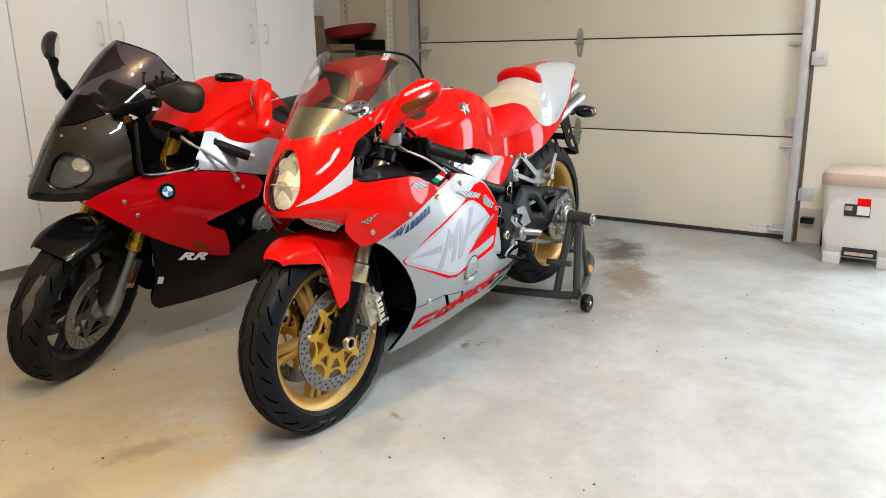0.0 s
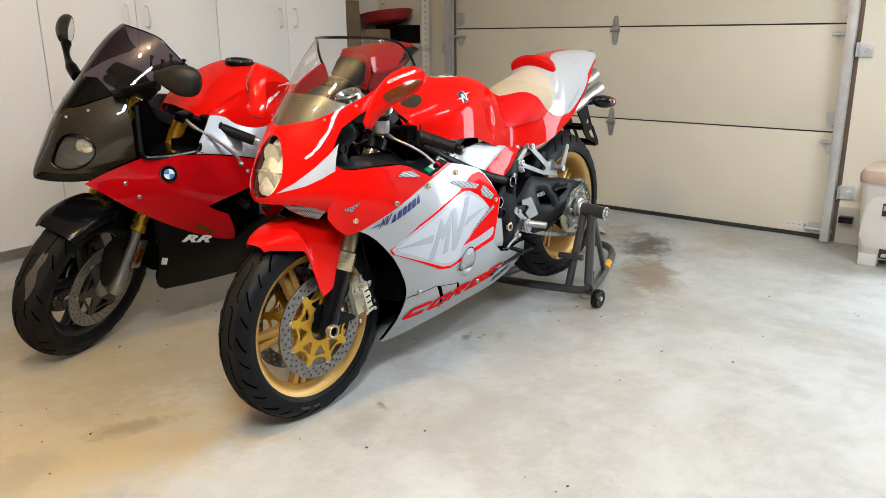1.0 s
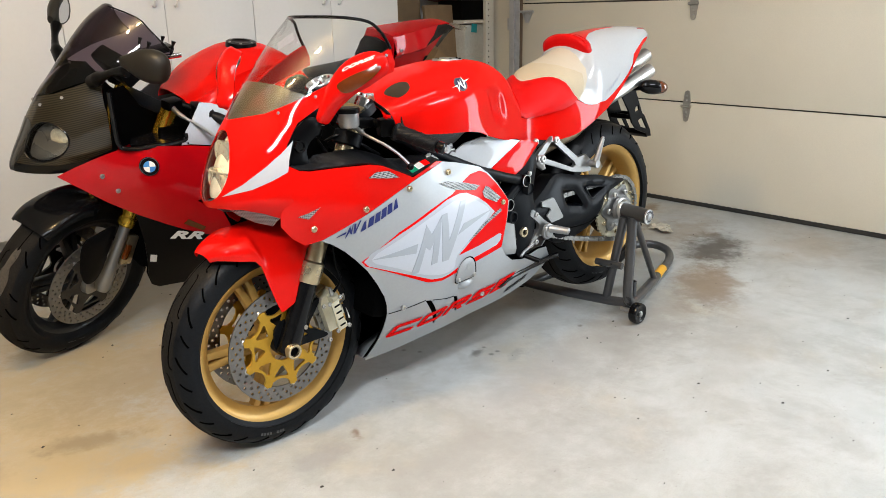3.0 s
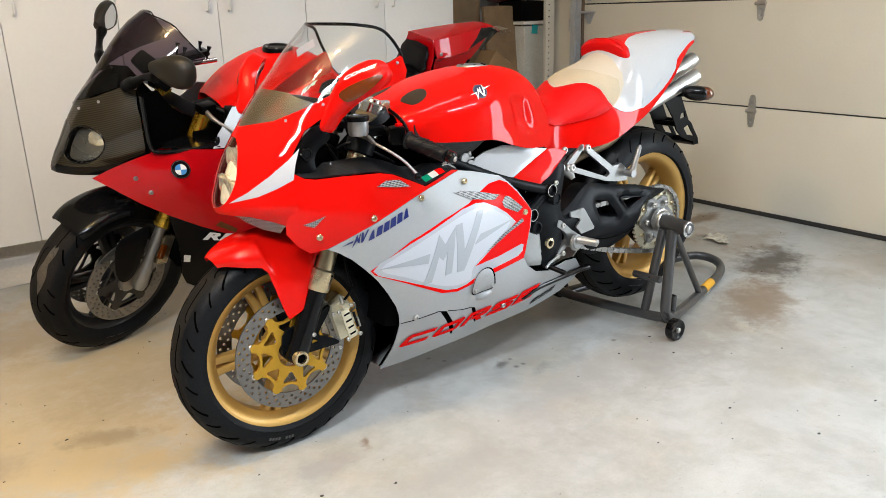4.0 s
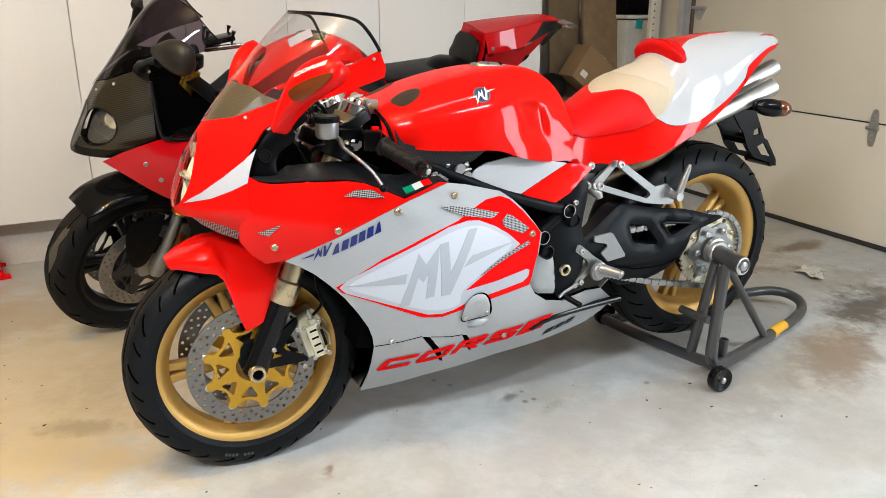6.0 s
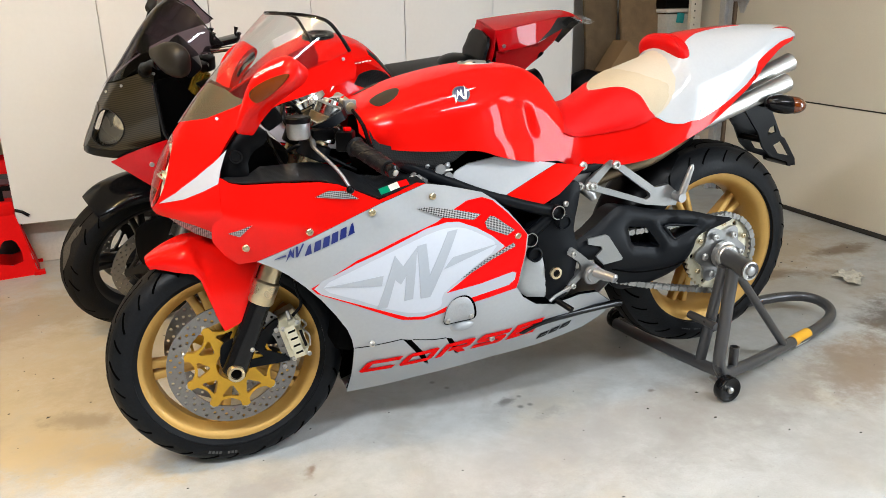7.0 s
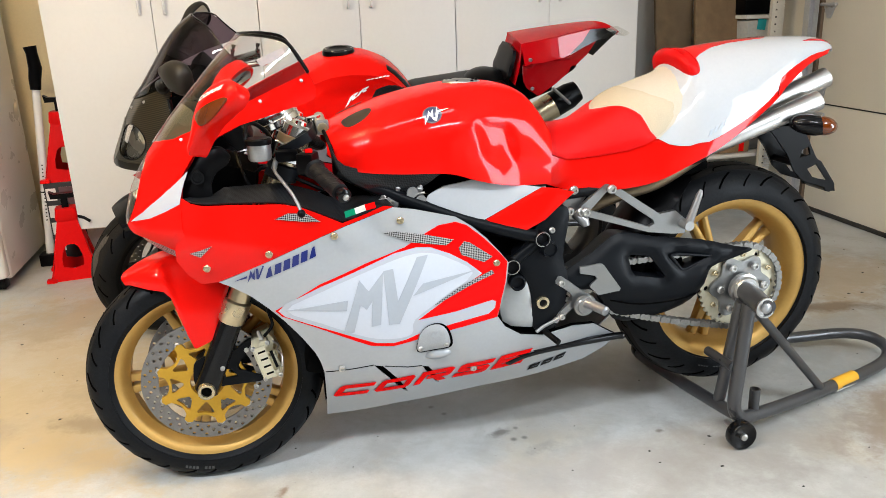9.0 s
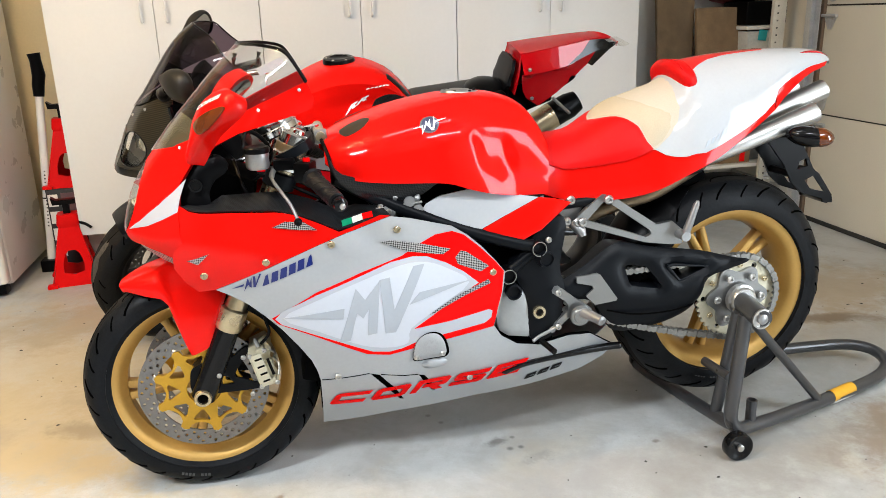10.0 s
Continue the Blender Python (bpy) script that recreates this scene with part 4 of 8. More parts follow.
screws("cover_screw", [(on_side(p, 0.012), (0, -1, 0)) for p in ((0.5205, 0.3745), (0.5855, 0.3765))], 0.0065, STEEL, cov)
part("bulge", ball((0.565, -0.170, 0.347), (0.046, 0.028, 0.020), 20), SILVER, lower)
# intake mesh under the nose and its frame
INTAKE = [on_nose(*p) for p in ((-0.112, 0.683), (-0.05, 0.671), (-0.015, 0.654), (-0.020, 0.628), (-0.055, 0.640), (-0.09, 0.662))]
pair("intake_mesh", skin(INTAKE, nose, (), 0.015, -0.004, 0.002), MESH, cowl)
pair("intake_cheek", skin([(0.012, 0.660), (0.036, 0.668), (0.064, 0.679), (0.036, 0.652)], side, (), 0.02, 0.0015, 0.001), MESH, fairing)
part("chin", skin([(-0.05, 0.0), (0.08, 0.10), (0.10, 0.0), (0.08, -0.10)], lambda a, b: (a, b, 0.640), (), 0.03, 0, 0.004), INNER, cowl)

# black inner trims between fairing and tank
ZT = knots([(0.0, 0.79), (0.03, 0.774), (0.12, 0.770), (0.22, 0.764), (0.304, 0.735), (0.353, 0.712), (0.41, 0.724), (0.475, 0.732)])


def shelf(a, s):
    w = WIDE(a, ZT(a))
    return (a, -(w - 0.004) + s * 1.0, ZT(a) + 0.002 + 0.030 * min(s / 0.08, 1.0) * (1 if a > 0.1 else 0.5))


trim = pair("inner_trim", skin([(0.012, 0.0), (0.1, 0.0), (0.2, 0.0), (0.3, 0.0), (0.353, 0.0), (0.41, 0.0), (0.474, 0.0), (0.46, 0.04), (0.40, 0.075), (0.33, 0.085), (0.2, 0.07), (0.1, 0.06), (0.03, 0.03)], shelf, (), 0.016, 0, 0.004), FINECARBON, RED_BIKE, "black carbon inner fairing trim")
for k, mt in enumerate((GREEN, DECALWHITE, DECALRED)):
    part("flag_stripe", skin([(0.362 + 0.024 * k, 0.008), (0.386 + 0.024 * k, 0.008), (0.386 + 0.024 * k, 0.030), (0.362 + 0.024 * k, 0.030)], shelf, (), 0.02, 0.0012, 0.001), mt, trim)

# tank
TT = knots([(0.33, 0.88), (0.35, 0.905), (0.442, 0.945), (0.556, 0.974), (0.672, 0.990), (0.77, 0.984), (0.83, 0.960), (0.87, 0.915), (0.90, 0.86)])
TB = knots([(0.33, 0.86), (0.36, 0.828), (0.40, 0.815), (0.482, 0.808), (0.603, 0.800), (0.671, 0.778), (0.741, 0.758), (0.80, 0.748), (0.90, 0.742)])
TW = knots([(0.33, 0.10), (0.36, 0.145), (0.42, 0.180), (0.50, 0.198), (0.60, 0.200), (0.70, 0.185), (0.78, 0.158), (0.84, 0.145), (0.90, 0.135)])


def tank(x, a):
    n = 3.0
    th = min(abs(a) / 0.3, 1.0) * math.pi / 2
    w = TW(x) * max(math.sin(th), 0.0) ** (2 / n)
    f = max(math.cos(th), 0.0) ** (2 / n)
    z = TB(x) + (TT(x) - TB(x)) * f
    dent = 0.006 * math.exp(-((x - 0.76) / 0.13) ** 2 - ((z - 0.82) / 0.055) ** 2)
    dent -= 0.006 / (1 + math.exp((0.282 - abs(a)) / 0.004)) / (1 + math.exp((0.67 - x) / 0.02))
    dent += 0.011 / (1 + math.exp((abs(x - 0.735 - 0.3 * (abs(a) - 0.238)) - 0.042) / 0.005)) / (1 + math.exp((abs(abs(a) - 0.238) - 0.034) / 0.005))
    return (x, math.copysign(max(w - dent, 0.0), -a), z)


INWARD.add(tank)


def on_tank(x, z):
    f = min(max((z - TB(x)) / max(TT(x) - TB(x), 1e-4), 0), 1)
    return (x, 0.3 * math.acos(min(f ** 1.6, 1.0)) / (math.pi / 2))


TANK = [(0.338, 0.0), (0.338, 0.3), (0.45, 0.3), (0.6, 0.3), (0.75, 0.3), (0.876, 0.3), (0.885, 0.2), (0.888, 0.1), (0.888, 0.0)]
fuel = part("fuel_tank", skin(TANK + [(x, -a) for x, a in reversed(TANK[1:-1])], tank, (), 0.011, 0, 0.003), RED, RED_BIKE, "glossy red sculpted fuel tank")
pair("tank_vent", skin(smooth([(0.3788, 0.060), (0.4063, 0.035), (0.4409, 0.0387), (0.449, 0.065), (0.4269, 0.1075), (0.3896, 0.1233)], 3), tank, (), 0.012, 0.0012, 0.001), OLIVE, fuel, "dull smoked vent in the tank front")
cap = part("filler_cap", lathe([(0.0, 0.012), (0.024, 0.012), (0.028, 0.009), (0.046, 0.008), (0.049, 0.003), (0.049, -0.004)], axis="z", seg=32), ALLOY, fuel, "round alloy filler cap")
cap.data.transform(pose(0.690, 0, 0.983, 0, 3, 0))
screws("screw", [((0.690 + 0.038 * math.cos(k * 1.047), 0.038 * math.sin(k * 1.047), 0.992), (0, 0, 1)) for k in range(6)], 0.004, BLACK, cap)
bx, ba = on_tank(0.578, 0.936)
c0 = Vector(tank(bx, ba))
e1 = (Vector(tank(bx + 0.01, ba)) - c0).normalized()
e2 = (Vector(tank(bx, ba - 0.01)) - c0).normalized()
ek = 0.01 / (Vector(tank(bx, ba - 0.01)) - c0).length
for shape, mt, up in ((circle(0, 0, 0.0225, 26), EMBLEMRIM, 0.0016), (circle(0, 0, 0.0185, 26), EMBLEM, 0.0026), ([(-0.040, -0.006), (-0.016, -0.002), (-0.018, -0.016), (-0.012, -0.004), (-0.007, 0.010), (-0.004, 0.001), (0.003, 0.012), (0.001, -0.010), (0.006, -0.010), (0.013, 0.020), (0.013, 0.006), (0.040, 0.008), (0.014, 0.001), (0.008, -0.018),
              (0.002, -0.017), (-0.003, -0.008), (-0.007, -0.002), (-0.020, -0.024), (-0.019, -0.006)], DECALWHITE, 0.0042)):
    part("tank_emblem", skin(shape, lambda a, b: tank(bx + a, ba - b * ek), (), 0.009, up, 0.001), mt, fuel)

# seat and tail
ST = knots([(0.86, 0.872), (0.90, 0.864), (0.96, 0.866), (1.0, 0.876), (1.05, 0.906), (1.09, 0.934), (1.13, 0.952), (1.19, 0.973), (1.235, 0.990), (1.265, 1.028), (1.30, 1.042), (1.41, 1.054), (1.53, 1.060), (1.637, 1.058), (1.68, 1.050), (1.70, 1.040)])
SB = knots([(0.86, 0.742), (0.95, 0.712), (1.05, 0.712), (1.15, 0.728), (1.25, 0.768), (1.33, 0.803), (1.42, 0.858), (1.49, 0.905), (1.53, 0.945), (1.58, 0.980), (1.63, 1.003), (1.70, 1.018)])
SW = knots([(0.86, 0.128), (0.95, 0.118), (1.05, 0.142), (1.15, 0.160), (1.25, 0.163), (1.35, 0.154), (1.45, 0.138), (1.55, 0.118), (1.61, 0.097), (1.66, 0.080), (1.70, 0.055)])


def peak(x):
    """How square the section is: square at the seat, rounder at the tail cowl, square again at its end."""
    return 2.7 - 0.7 * min(max((x - 1.05) / 0.15, 0.0), 1.0) + 1.2 * min(max((x - 1.42) / 0.2, 0.0), 1.0)


def rear(x, a):
    n = peak(x)
    th = min(abs(a) / 0.3, 1.0) * math.pi / 2
    w = SW(x) * max(math.sin(th), 0.0) ** (2 / n)
    return (x, math.copysign(w, -a), SB(x) + (ST(x) - SB(x)) * max(math.cos(th), 0.0) ** (2 / n))


INWARD.add(rear)


def closed(half):
    return half + [(x, -a) for x, a in reversed(half) if abs(a) > 1e-6]


SEATEDGE = [(1.034, 0.0), (1.0462, 0.026), (1.0592, 0.049), (1.092, 0.104), (1.1214, 0.1507), (1.1285, 0.172), (1.1374, 0.1967), (1.1517, 0.2153)]
seat = part("seat", skin(closed([(0.872, 0.0), (0.878, 0.12), (0.885, 0.205), (0.9274, 0.218), (0.9863, 0.2141), (1.0477, 0.2262), (1.0827, 0.2303), (1.126, 0.2238)] + SEATEDGE[::-1]), rear, (), 0.014, 0.003, 0.012, 0.004, 0.006), REDHIDE, RED_BIKE, "red leather seat cushion")
BACKEDGE = [(1.1574, 0.2177), (1.1985, 0.1945), (1.2259, 0.1696), (1.2372, 0.142), (1.2354, 0.1168)]
part("seat_back", skin(closed([(1.030, 0.0), (1.042, 0.026), (1.055, 0.049), (1.088, 0.104), (1.117, 0.1507), (1.124, 0.172), (1.133, 0.1967), (1.148, 0.2158)] + BACKEDGE + [(1.240, 0.08), (1.242, 0.0)]), rear, (), 0.014, 0.0015, 0.008, 0.002, 0.006), CREAMHIDE, seat, "pale cream bump stop rim")
part("back_pad", skin(closed([(1.040, 0.0), (1.0495, 0.026), (1.0625, 0.049), (1.0955, 0.104), (1.125, 0.1507), (1.132, 0.172), (1.141, 0.1967), (1.1535, 0.2125), (1.1756, 0.203), (1.2026, 0.1793), (1.2128, 0.1532), (1.211, 0.1423), (1.1594, 0.0943), (1.132, 0.045), (1.125, 0.0)]), rear, (), 0.012, 0.003, 0.006, 0.0025, 0.005), SUEDE, seat, "beige suede bump stop pad")
WHITELOW = [(1.1574, 0.2177), (1.1849, 0.2352), (1.2377, 0.2574), (1.2908, 0.2734), (1.3608, 0.2764), (1.4643, 0.2828), (1.4942, 0.2786), (1.5051, 0.2531), (1.5474, 0.258), (1.60, 0.266), (1.65, 0.275), (1.697, 0.26)]
pair("seat_cowl", skin([(0.866, 0.185), (0.866, 0.3), (0.95, 0.3), (1.05, 0.3), (1.15, 0.3), (1.25, 0.3), (1.335, 0.3), (1.42, 0.3), (1.50, 0.3), (1.495, 0.265), (1.4643, 0.270), (1.3608, 0.262), (1.2908, 0.258), (1.2377, 0.242), (1.1849, 0.220), (1.155, 0.198), (1.126, 0.205), (1.0827, 0.212), (1.0477, 0.208), (0.9863, 0.196), (0.9274, 0.200)],
     rear, (), 0.016, -0.002, 0.003), RED, RED_BIKE, "glossy red seat side cowl")
tail = part("tail_cowl", skin(closed([(1.195, 0.0), (1.205, 0.08), (1.222, 0.12), (1.222, 0.142), (1.212, 0.1696), (1.188, 0.1945), (1.150, 0.214)] + WHITELOW + [(1.698, 0.2), (1.698, 0.1), (1.698, 0.0)]), rear, (), 0.016, 0.0008, 0.003), WHITE, RED_BIKE, "glossy white tail cowl")
part("tail_end", skin(closed([(0.0, 0.0), (0.0, 0.3)] + [(0.02, 0.3), (0.02, 0.0)]), lambda u, a: (1.697 + 0.2 * u, rear(1.697, a)[1], rear(1.697, a)[2]) if u < 0.019 else (1.700, 0, 1.03), (), 0.02, 0, 0), WHITE, tail)
pair("tail_red_edge", skin([(1.505, 0.252), (1.5474, 0.257), (1.60, 0.265), (1.65, 0.274), (1.69, 0.27), (1.68, 0.3), (1.60, 0.3), (1.50, 0.3)], rear, (), 0.016, -0.0015, 0.003), RED, tail)
pair("tail_lamp", skin([(1.592, 0.125), (1.625, 0.105), (1.675, 0.100), (1.694, 0.11), (1.694, 0.165), (1.65, 0.150)], rear, (), 0.014, 0.002, 0.003, 0.002), TAILRED, tail)
bm = bmesh.new()
bmesh.ops.create_uvsphere(bm, u_segments=36, v_segments=20, radius=1.0)
for v in bm.verts:
    q = [math.copysign(abs(c) ** e, c) for c, e in zip(v.co, (0.75, 0.62, 0.75))]
    v.co = (1.274 + 0.030 * q[0] - 0.010 * q[2], 0.101 * q[1], 1.010 + 0.034 * q[2] - 0.020 * q[1] * q[1])
pad = part("tail_pad", bm, REDHIDE, RED_BIKE, "padded red leather tail hump", 60)
part("tail_strip", skin(closed([(1.258, 0.0), (1.258, 0.06), (1.262, 0.096), (1.2737, 0.092), (1.312, 0.066), (1.35, 0.046), (1.40, 0.034), (1.51, 0.026), (1.53, 0.0)]), rear, (), 0.012, 0.0022, 0.003), GLOSSRED, RED_BIKE, "red painted strip along the top of the tail")
for k in (-0.25, 0.35):
    ring = []
    for ang in np.linspace(0.35, math.pi - 0.35, 25):
        w_ = math.sqrt(1 - k * k)
        q = [math.copysign(abs(c) ** e, c) for c, e in zip((k, w_ * math.cos(ang), w_ * math.sin(ang)), (0.75, 0.62, 0.75))]
        ring.append((1.274 + 0.0302 * q[0] - 0.010 * q[2], 0.1014 * q[1], 1.0102 + 0.0344 * q[2] - 0.020 * q[1] * q[1]))
    part("seam", tube(bmesh.new(), ring, 0.0013, 6), REDHIDE, pad)
bm = bmesh.new()
for k in range(8):
    x0, a0 = 1.288 + 0.0145 * k, 0.2624 - 0.0011 * k
    skin([(x0, a0), (x0 + 0.009, a0 - 0.0005), (x0 + 0.014, a0 - 0.0105), (x0 + 0.006, a0 - 0.010)], rear, (), 0.02, 0.0020, 0.001, bm=bm)
part("grey_marks", bm, GREYMARK, tail, kind="stuff")

# tail pipes
for s in (-1, 1):
    part("exhaust_run", tube(bmesh.new(), catmull([(1.00, s * 0.070, 0.655), (1.08, s * 0.090, 0.690), (1.17, s * 0.105, 0.715), (1.25, s * 0.106, 0.755), (1.31, s * 0.100, 0.785)], 5), 0.023, 18), HEATSTEEL, RED_BIKE, "heat-browned steel exhaust run")
for y0, z0, y1, z1, x1, lab in ((-0.095, 0.775, -0.118, 0.900, 1.625, ""), (-0.05, 0.80, -0.062, 0.952, 1.685, "")):
    for s in (1, -1):
        p0, p1 = Vector((1.28, s * y0, z0)), Vector((x1, s * y1, z1))
        d = (p1 - p0).normalized()
        bm = tube(bmesh.new(), (p0, p0 + d * 0.1, p1 - d * 0.004, p1, p1 - d * 0.002, p1 - d * 0.08), (0.018, 0.023, 0.027, 0.0265, 0.0235, 0.022), 24, caps=False)
        pipe = part("exhaust_pipe", bm, STEEL, RED_BIKE, "brushed steel tail pipe")
        part("pipe_throat", rod(p1 - d * 0.081, p1 - d * 0.079, 0.0225), INNER, pipe)

# ---- wheels and running gear, shared by both motorcycles ----


def tyre_loop(R, w, rb):
    """The tyre's section as (radius, place across)."""
    half = [(rb - 0.004, w * 0.36), (rb + 0.004, w * 0.40), (rb + 0.012, w * 0.455), (rb + 0.5 * (R - w * 0.40 - rb), w * 0.492), (R - w * 0.40, w * 0.50)]
    for k in range(1, 10):
        t = k / 9 * math.pi / 2
        half.append((R - w * 0.40 + w * 0.40 * math.sin(t), w * 0.5 * math.cos(t) ** 0.9 if k < 9 else 0.0))
    return half + [(r, -y) for r, y in reversed(half[:-1])] + [(rb + 0.01, -w * 0.3), (rb + 0.01, w * 0.3)]


def on_tyre(R, w, ang, s):
    """A point on the tread: s from -1 to 1 across."""
    t = math.acos(min(abs(s), 1.0) ** 1.1)
    r = R - w * 0.40 + w * 0.40 * math.sin(t)
    return Vector((r * math.cos(ang), s * w * 0.5, r * math.sin(ang)))


def beam(a0, r0, a1, r1, h0, h1, d0, d1):
    """A tapered spoke in the wheel's plane; h: half width, d: half depth."""
    p, q = Vector((r0 * math.cos(a0), 0, r0 * math.sin(a0))), Vector((r1 * math.cos(a1), 0, r1 * math.sin(a1)))
    t = (q - p).normalized()
    s = Vector((-t.z, 0, t.x))
    bm = bmesh.new()
    rings = []
    for f in (0.0, 0.12, 0.5, 0.88, 1.0):
        c = p.lerp(q, f)
        h, d = h0 + (h1 - h0) * f, d0 + (d1 - d0) * f
        if f in (0.0, 1.0):
            h *= 1.35
        rings.append([bm.verts.new(c + s * h * math.copysign(abs(math.cos(a)) ** 0.6, math.cos(a)) + Vector((0, d * math.copysign(abs(math.sin(a)) ** 0.6, math.sin(a)), 0))) for a in (2 * math.pi * k / 12 + 0.26 for k in range(12))])
    for a, b in zip(rings, rings[1:]):
        for k in range(12):
            bm.faces.new((a[k], a[(k + 1) % 12], b[(k + 1) % 12], b[k]))
    bm.faces.new(rings[0])
    bm.faces.new(rings[-1])
    return bm


def wheel(name, owner, R, w, rb, rw, alloy, spokes, fork, turn, label, grooves=14, worn=False, hub=0.034):
    """A wheel at the origin of XF: tyre, rim, hub, spokes."""
    hw = rw / 2
    rim = part(name, lathe([(rb + 0.011, hw), (rb + 0.011, hw - 0.005), (rb - 0.002, hw - 0.008), (rb - 0.012, hw - 0.018), (rb - 0.024, hw * 0.35), (rb - 0.024, -hw * 0.35), (rb - 0.012, -hw + 0.018), (rb - 0.002, -hw + 0.008),
                            (rb + 0.011, -hw + 0.005), (rb + 0.011, -hw), (rb + 0.003, -hw), (rb - 0.010, -hw + 0.006), (rb - 0.022, -hw + 0.018), (rb - 0.033, -hw * 0.35), (rb - 0.033, hw * 0.35), (rb - 0.022, hw - 0.018), (rb - 0.010, hw - 0.006), (rb + 0.003, hw)], seg=96, closed=True), alloy, owner, label)
    part("hub", lathe([(0.012, -0.055), (hub, -0.052), (hub + 0.004, -0.02), (hub + 0.004, 0.02), (hub, 0.052), (0.012, 0.055)], seg=32), alloy, rim)
    for k in range(spokes):
        a = turn + 2 * math.pi * k / spokes
        for s in (-1, 1):
            part("spoke", beam(a + s * 0.06, hub - 0.004, a + s * fork, rb - 0.026, 0.015, 0.0105, 0.024, 0.014), alloy, rim)
    tyre = part("tyre", lathe(tyre_loop(R, w, rb), seg=96, closed=True), RUBBER, owner, "black sport tyre with cut tread" if not worn else "black sport tyre, worn and scuffed")
    for v in tyre.data.vertices:
        if abs(owner.matrix_world.to_euler().x) < 0.01:
            v.co.z = max(v.co.z, 0.0015) if XF[-1].translation.z < 0.3 else v.co.z
    tyre.data.materials.append(TREAD)
    for p in tyre.data.polygons:
        c = XF[-1].inverted() @ p.center
        p.material_index = 1 if abs(c.y) < w * (0.40 if worn else 0.30) and math.hypot(c.x, c.z) > R * 0.85 else 0
    bm = bmesh.new()
    for k in range(grooves):
        a = 2 * math.pi * k / grooves
        for s in (-1, 1):
            b = a + (math.pi / grooves if s > 0 else 0)
            long_cut = [on_tyre(R - 0.0021, w, b + 0.40 * f - 0.05 * math.sin(f * 6.3), s * (0.12 + 0.34 * f + 0.07 * math.sin(f * 6.3))) for f in np.linspace(0, 1, 12)]
            short = [on_tyre(R - 0.0021, w, b + 0.28 + 0.16 * f, s * (0.62 + 0.30 * f)) for f in np.linspace(0, 1, 7)]
            tube(bm, long_cut, 0.003, 5)
            tube(bm, short, 0.0034, 5)
            tube(bm, [on_tyre(R - 0.0021, w, b + 0.08 + 0.10 * f, s * (0.70 + 0.24 * f)) for f in np.linspace(0, 1, 5)], 0.0030, 5)
    part("tread_cut", bm, GROOVE, tyre, kind="stuff")
    # moulded marks on the sidewall as plain bars
    bm = bmesh.new()
    for k in range(7):
        a = -1.9 + 0.035 * k + (0.05 if k > 3 else 0)
        r = rb + 0.030
        c = Vector((r * math.cos(a), -w * 0.491, r * math.sin(a)))
        box(c, (0.006, 0.0014, 0.010), 0, bm=bm, m=pose(0, 0, 0, 0, -math.degrees(a) + 90, 0))
    part("sidewall_marks", bm, material("moulded_mark", (0.05, 0.05, 0.05), 0.7), tyre, kind="stuff")
    return rim


def brake_disc(owner, y, ri, ro, steel, carrier, arms=6, hole=0.0040, label="drilled steel brake disc"):
    holes = []
    n = 30
    for k in range(n):
        for j in range(3):
            a = 2 * math.pi * (k + j * 0.42) / n
            r = ri + (ro - ri) * (0.24 + 0.27 * j)
            holes.append(circle(r * math.cos(a), r * math.sin(a), hole, 7))
    ring = [(ro * math.cos(a), ro * math.sin(a)) for a in np.linspace(0, 2 * math.pi, 73)[:-1]]
    gap = [(ri * math.cos(a), ri * math.sin(a)) for a in np.linspace(0, 2 * math.pi, 61)[:-1]]
    disc = part("brake_disc", plate(ring, y - 0.0025, y + 0.0025, [gap] + holes, 0.03), steel, owner, label)
    star, cut = [], []
    sector = 2 * math.pi / arms
    for k in range(arms):
        a = sector * k
        for d, r in ((-0.50, 0.092), (-0.30, 0.096), (-0.16, ri - 0.013), (-0.13, ri + 0.001), (0.0, ri + 0.005), (0.13, ri + 0.001), (0.16, ri - 0.013), (0.30, 0.096)):
            star.append((r * math.cos(a + d * sector), r * math.sin(a + d * sector)))
        cut.append([(r * math.cos(a + d * sector), r * math.sin(a + d * sector)) for d, r in ((0.42, 0.058), (0.15, 0.085), (0.20, 0.090), (0.5, 0.086), (0.80, 0.090), (0.85, 0.085), (0.58, 0.058))])
    bm = plate(star, y - 0.004, y + 0.003, [circle(0, 0, 0.042, 28)] + cut, 0.03)
    hub = part("disc_carrier", bm, carrier, disc, "gold disc carrier" if carrier is GOLDANO else "dark disc carrier")
    lug = [((ri + 0.001) * math.cos(2 * math.pi * k / arms), y - 0.003, (ri + 0.001) * math.sin(2 * math.pi * k / arms)) for k in range(arms)]
    screws("disc_button", [(p, (0, math.copysign(1, y), 0)) for p in lug], 0.0095, STEEL, disc)
    inner_ = [(0.054 * math.cos(2 * math.pi * k / 6 + 0.3), y + math.copysign(0.004, y), 0.054 * math.sin(2 * math.pi * k / 6 + 0.3)) for k in range(6)]
    screws("carrier_screw", [(p, (0, math.copysign(1, y), 0)) for p in inner_], 0.006, STEEL, hub)
    return disc


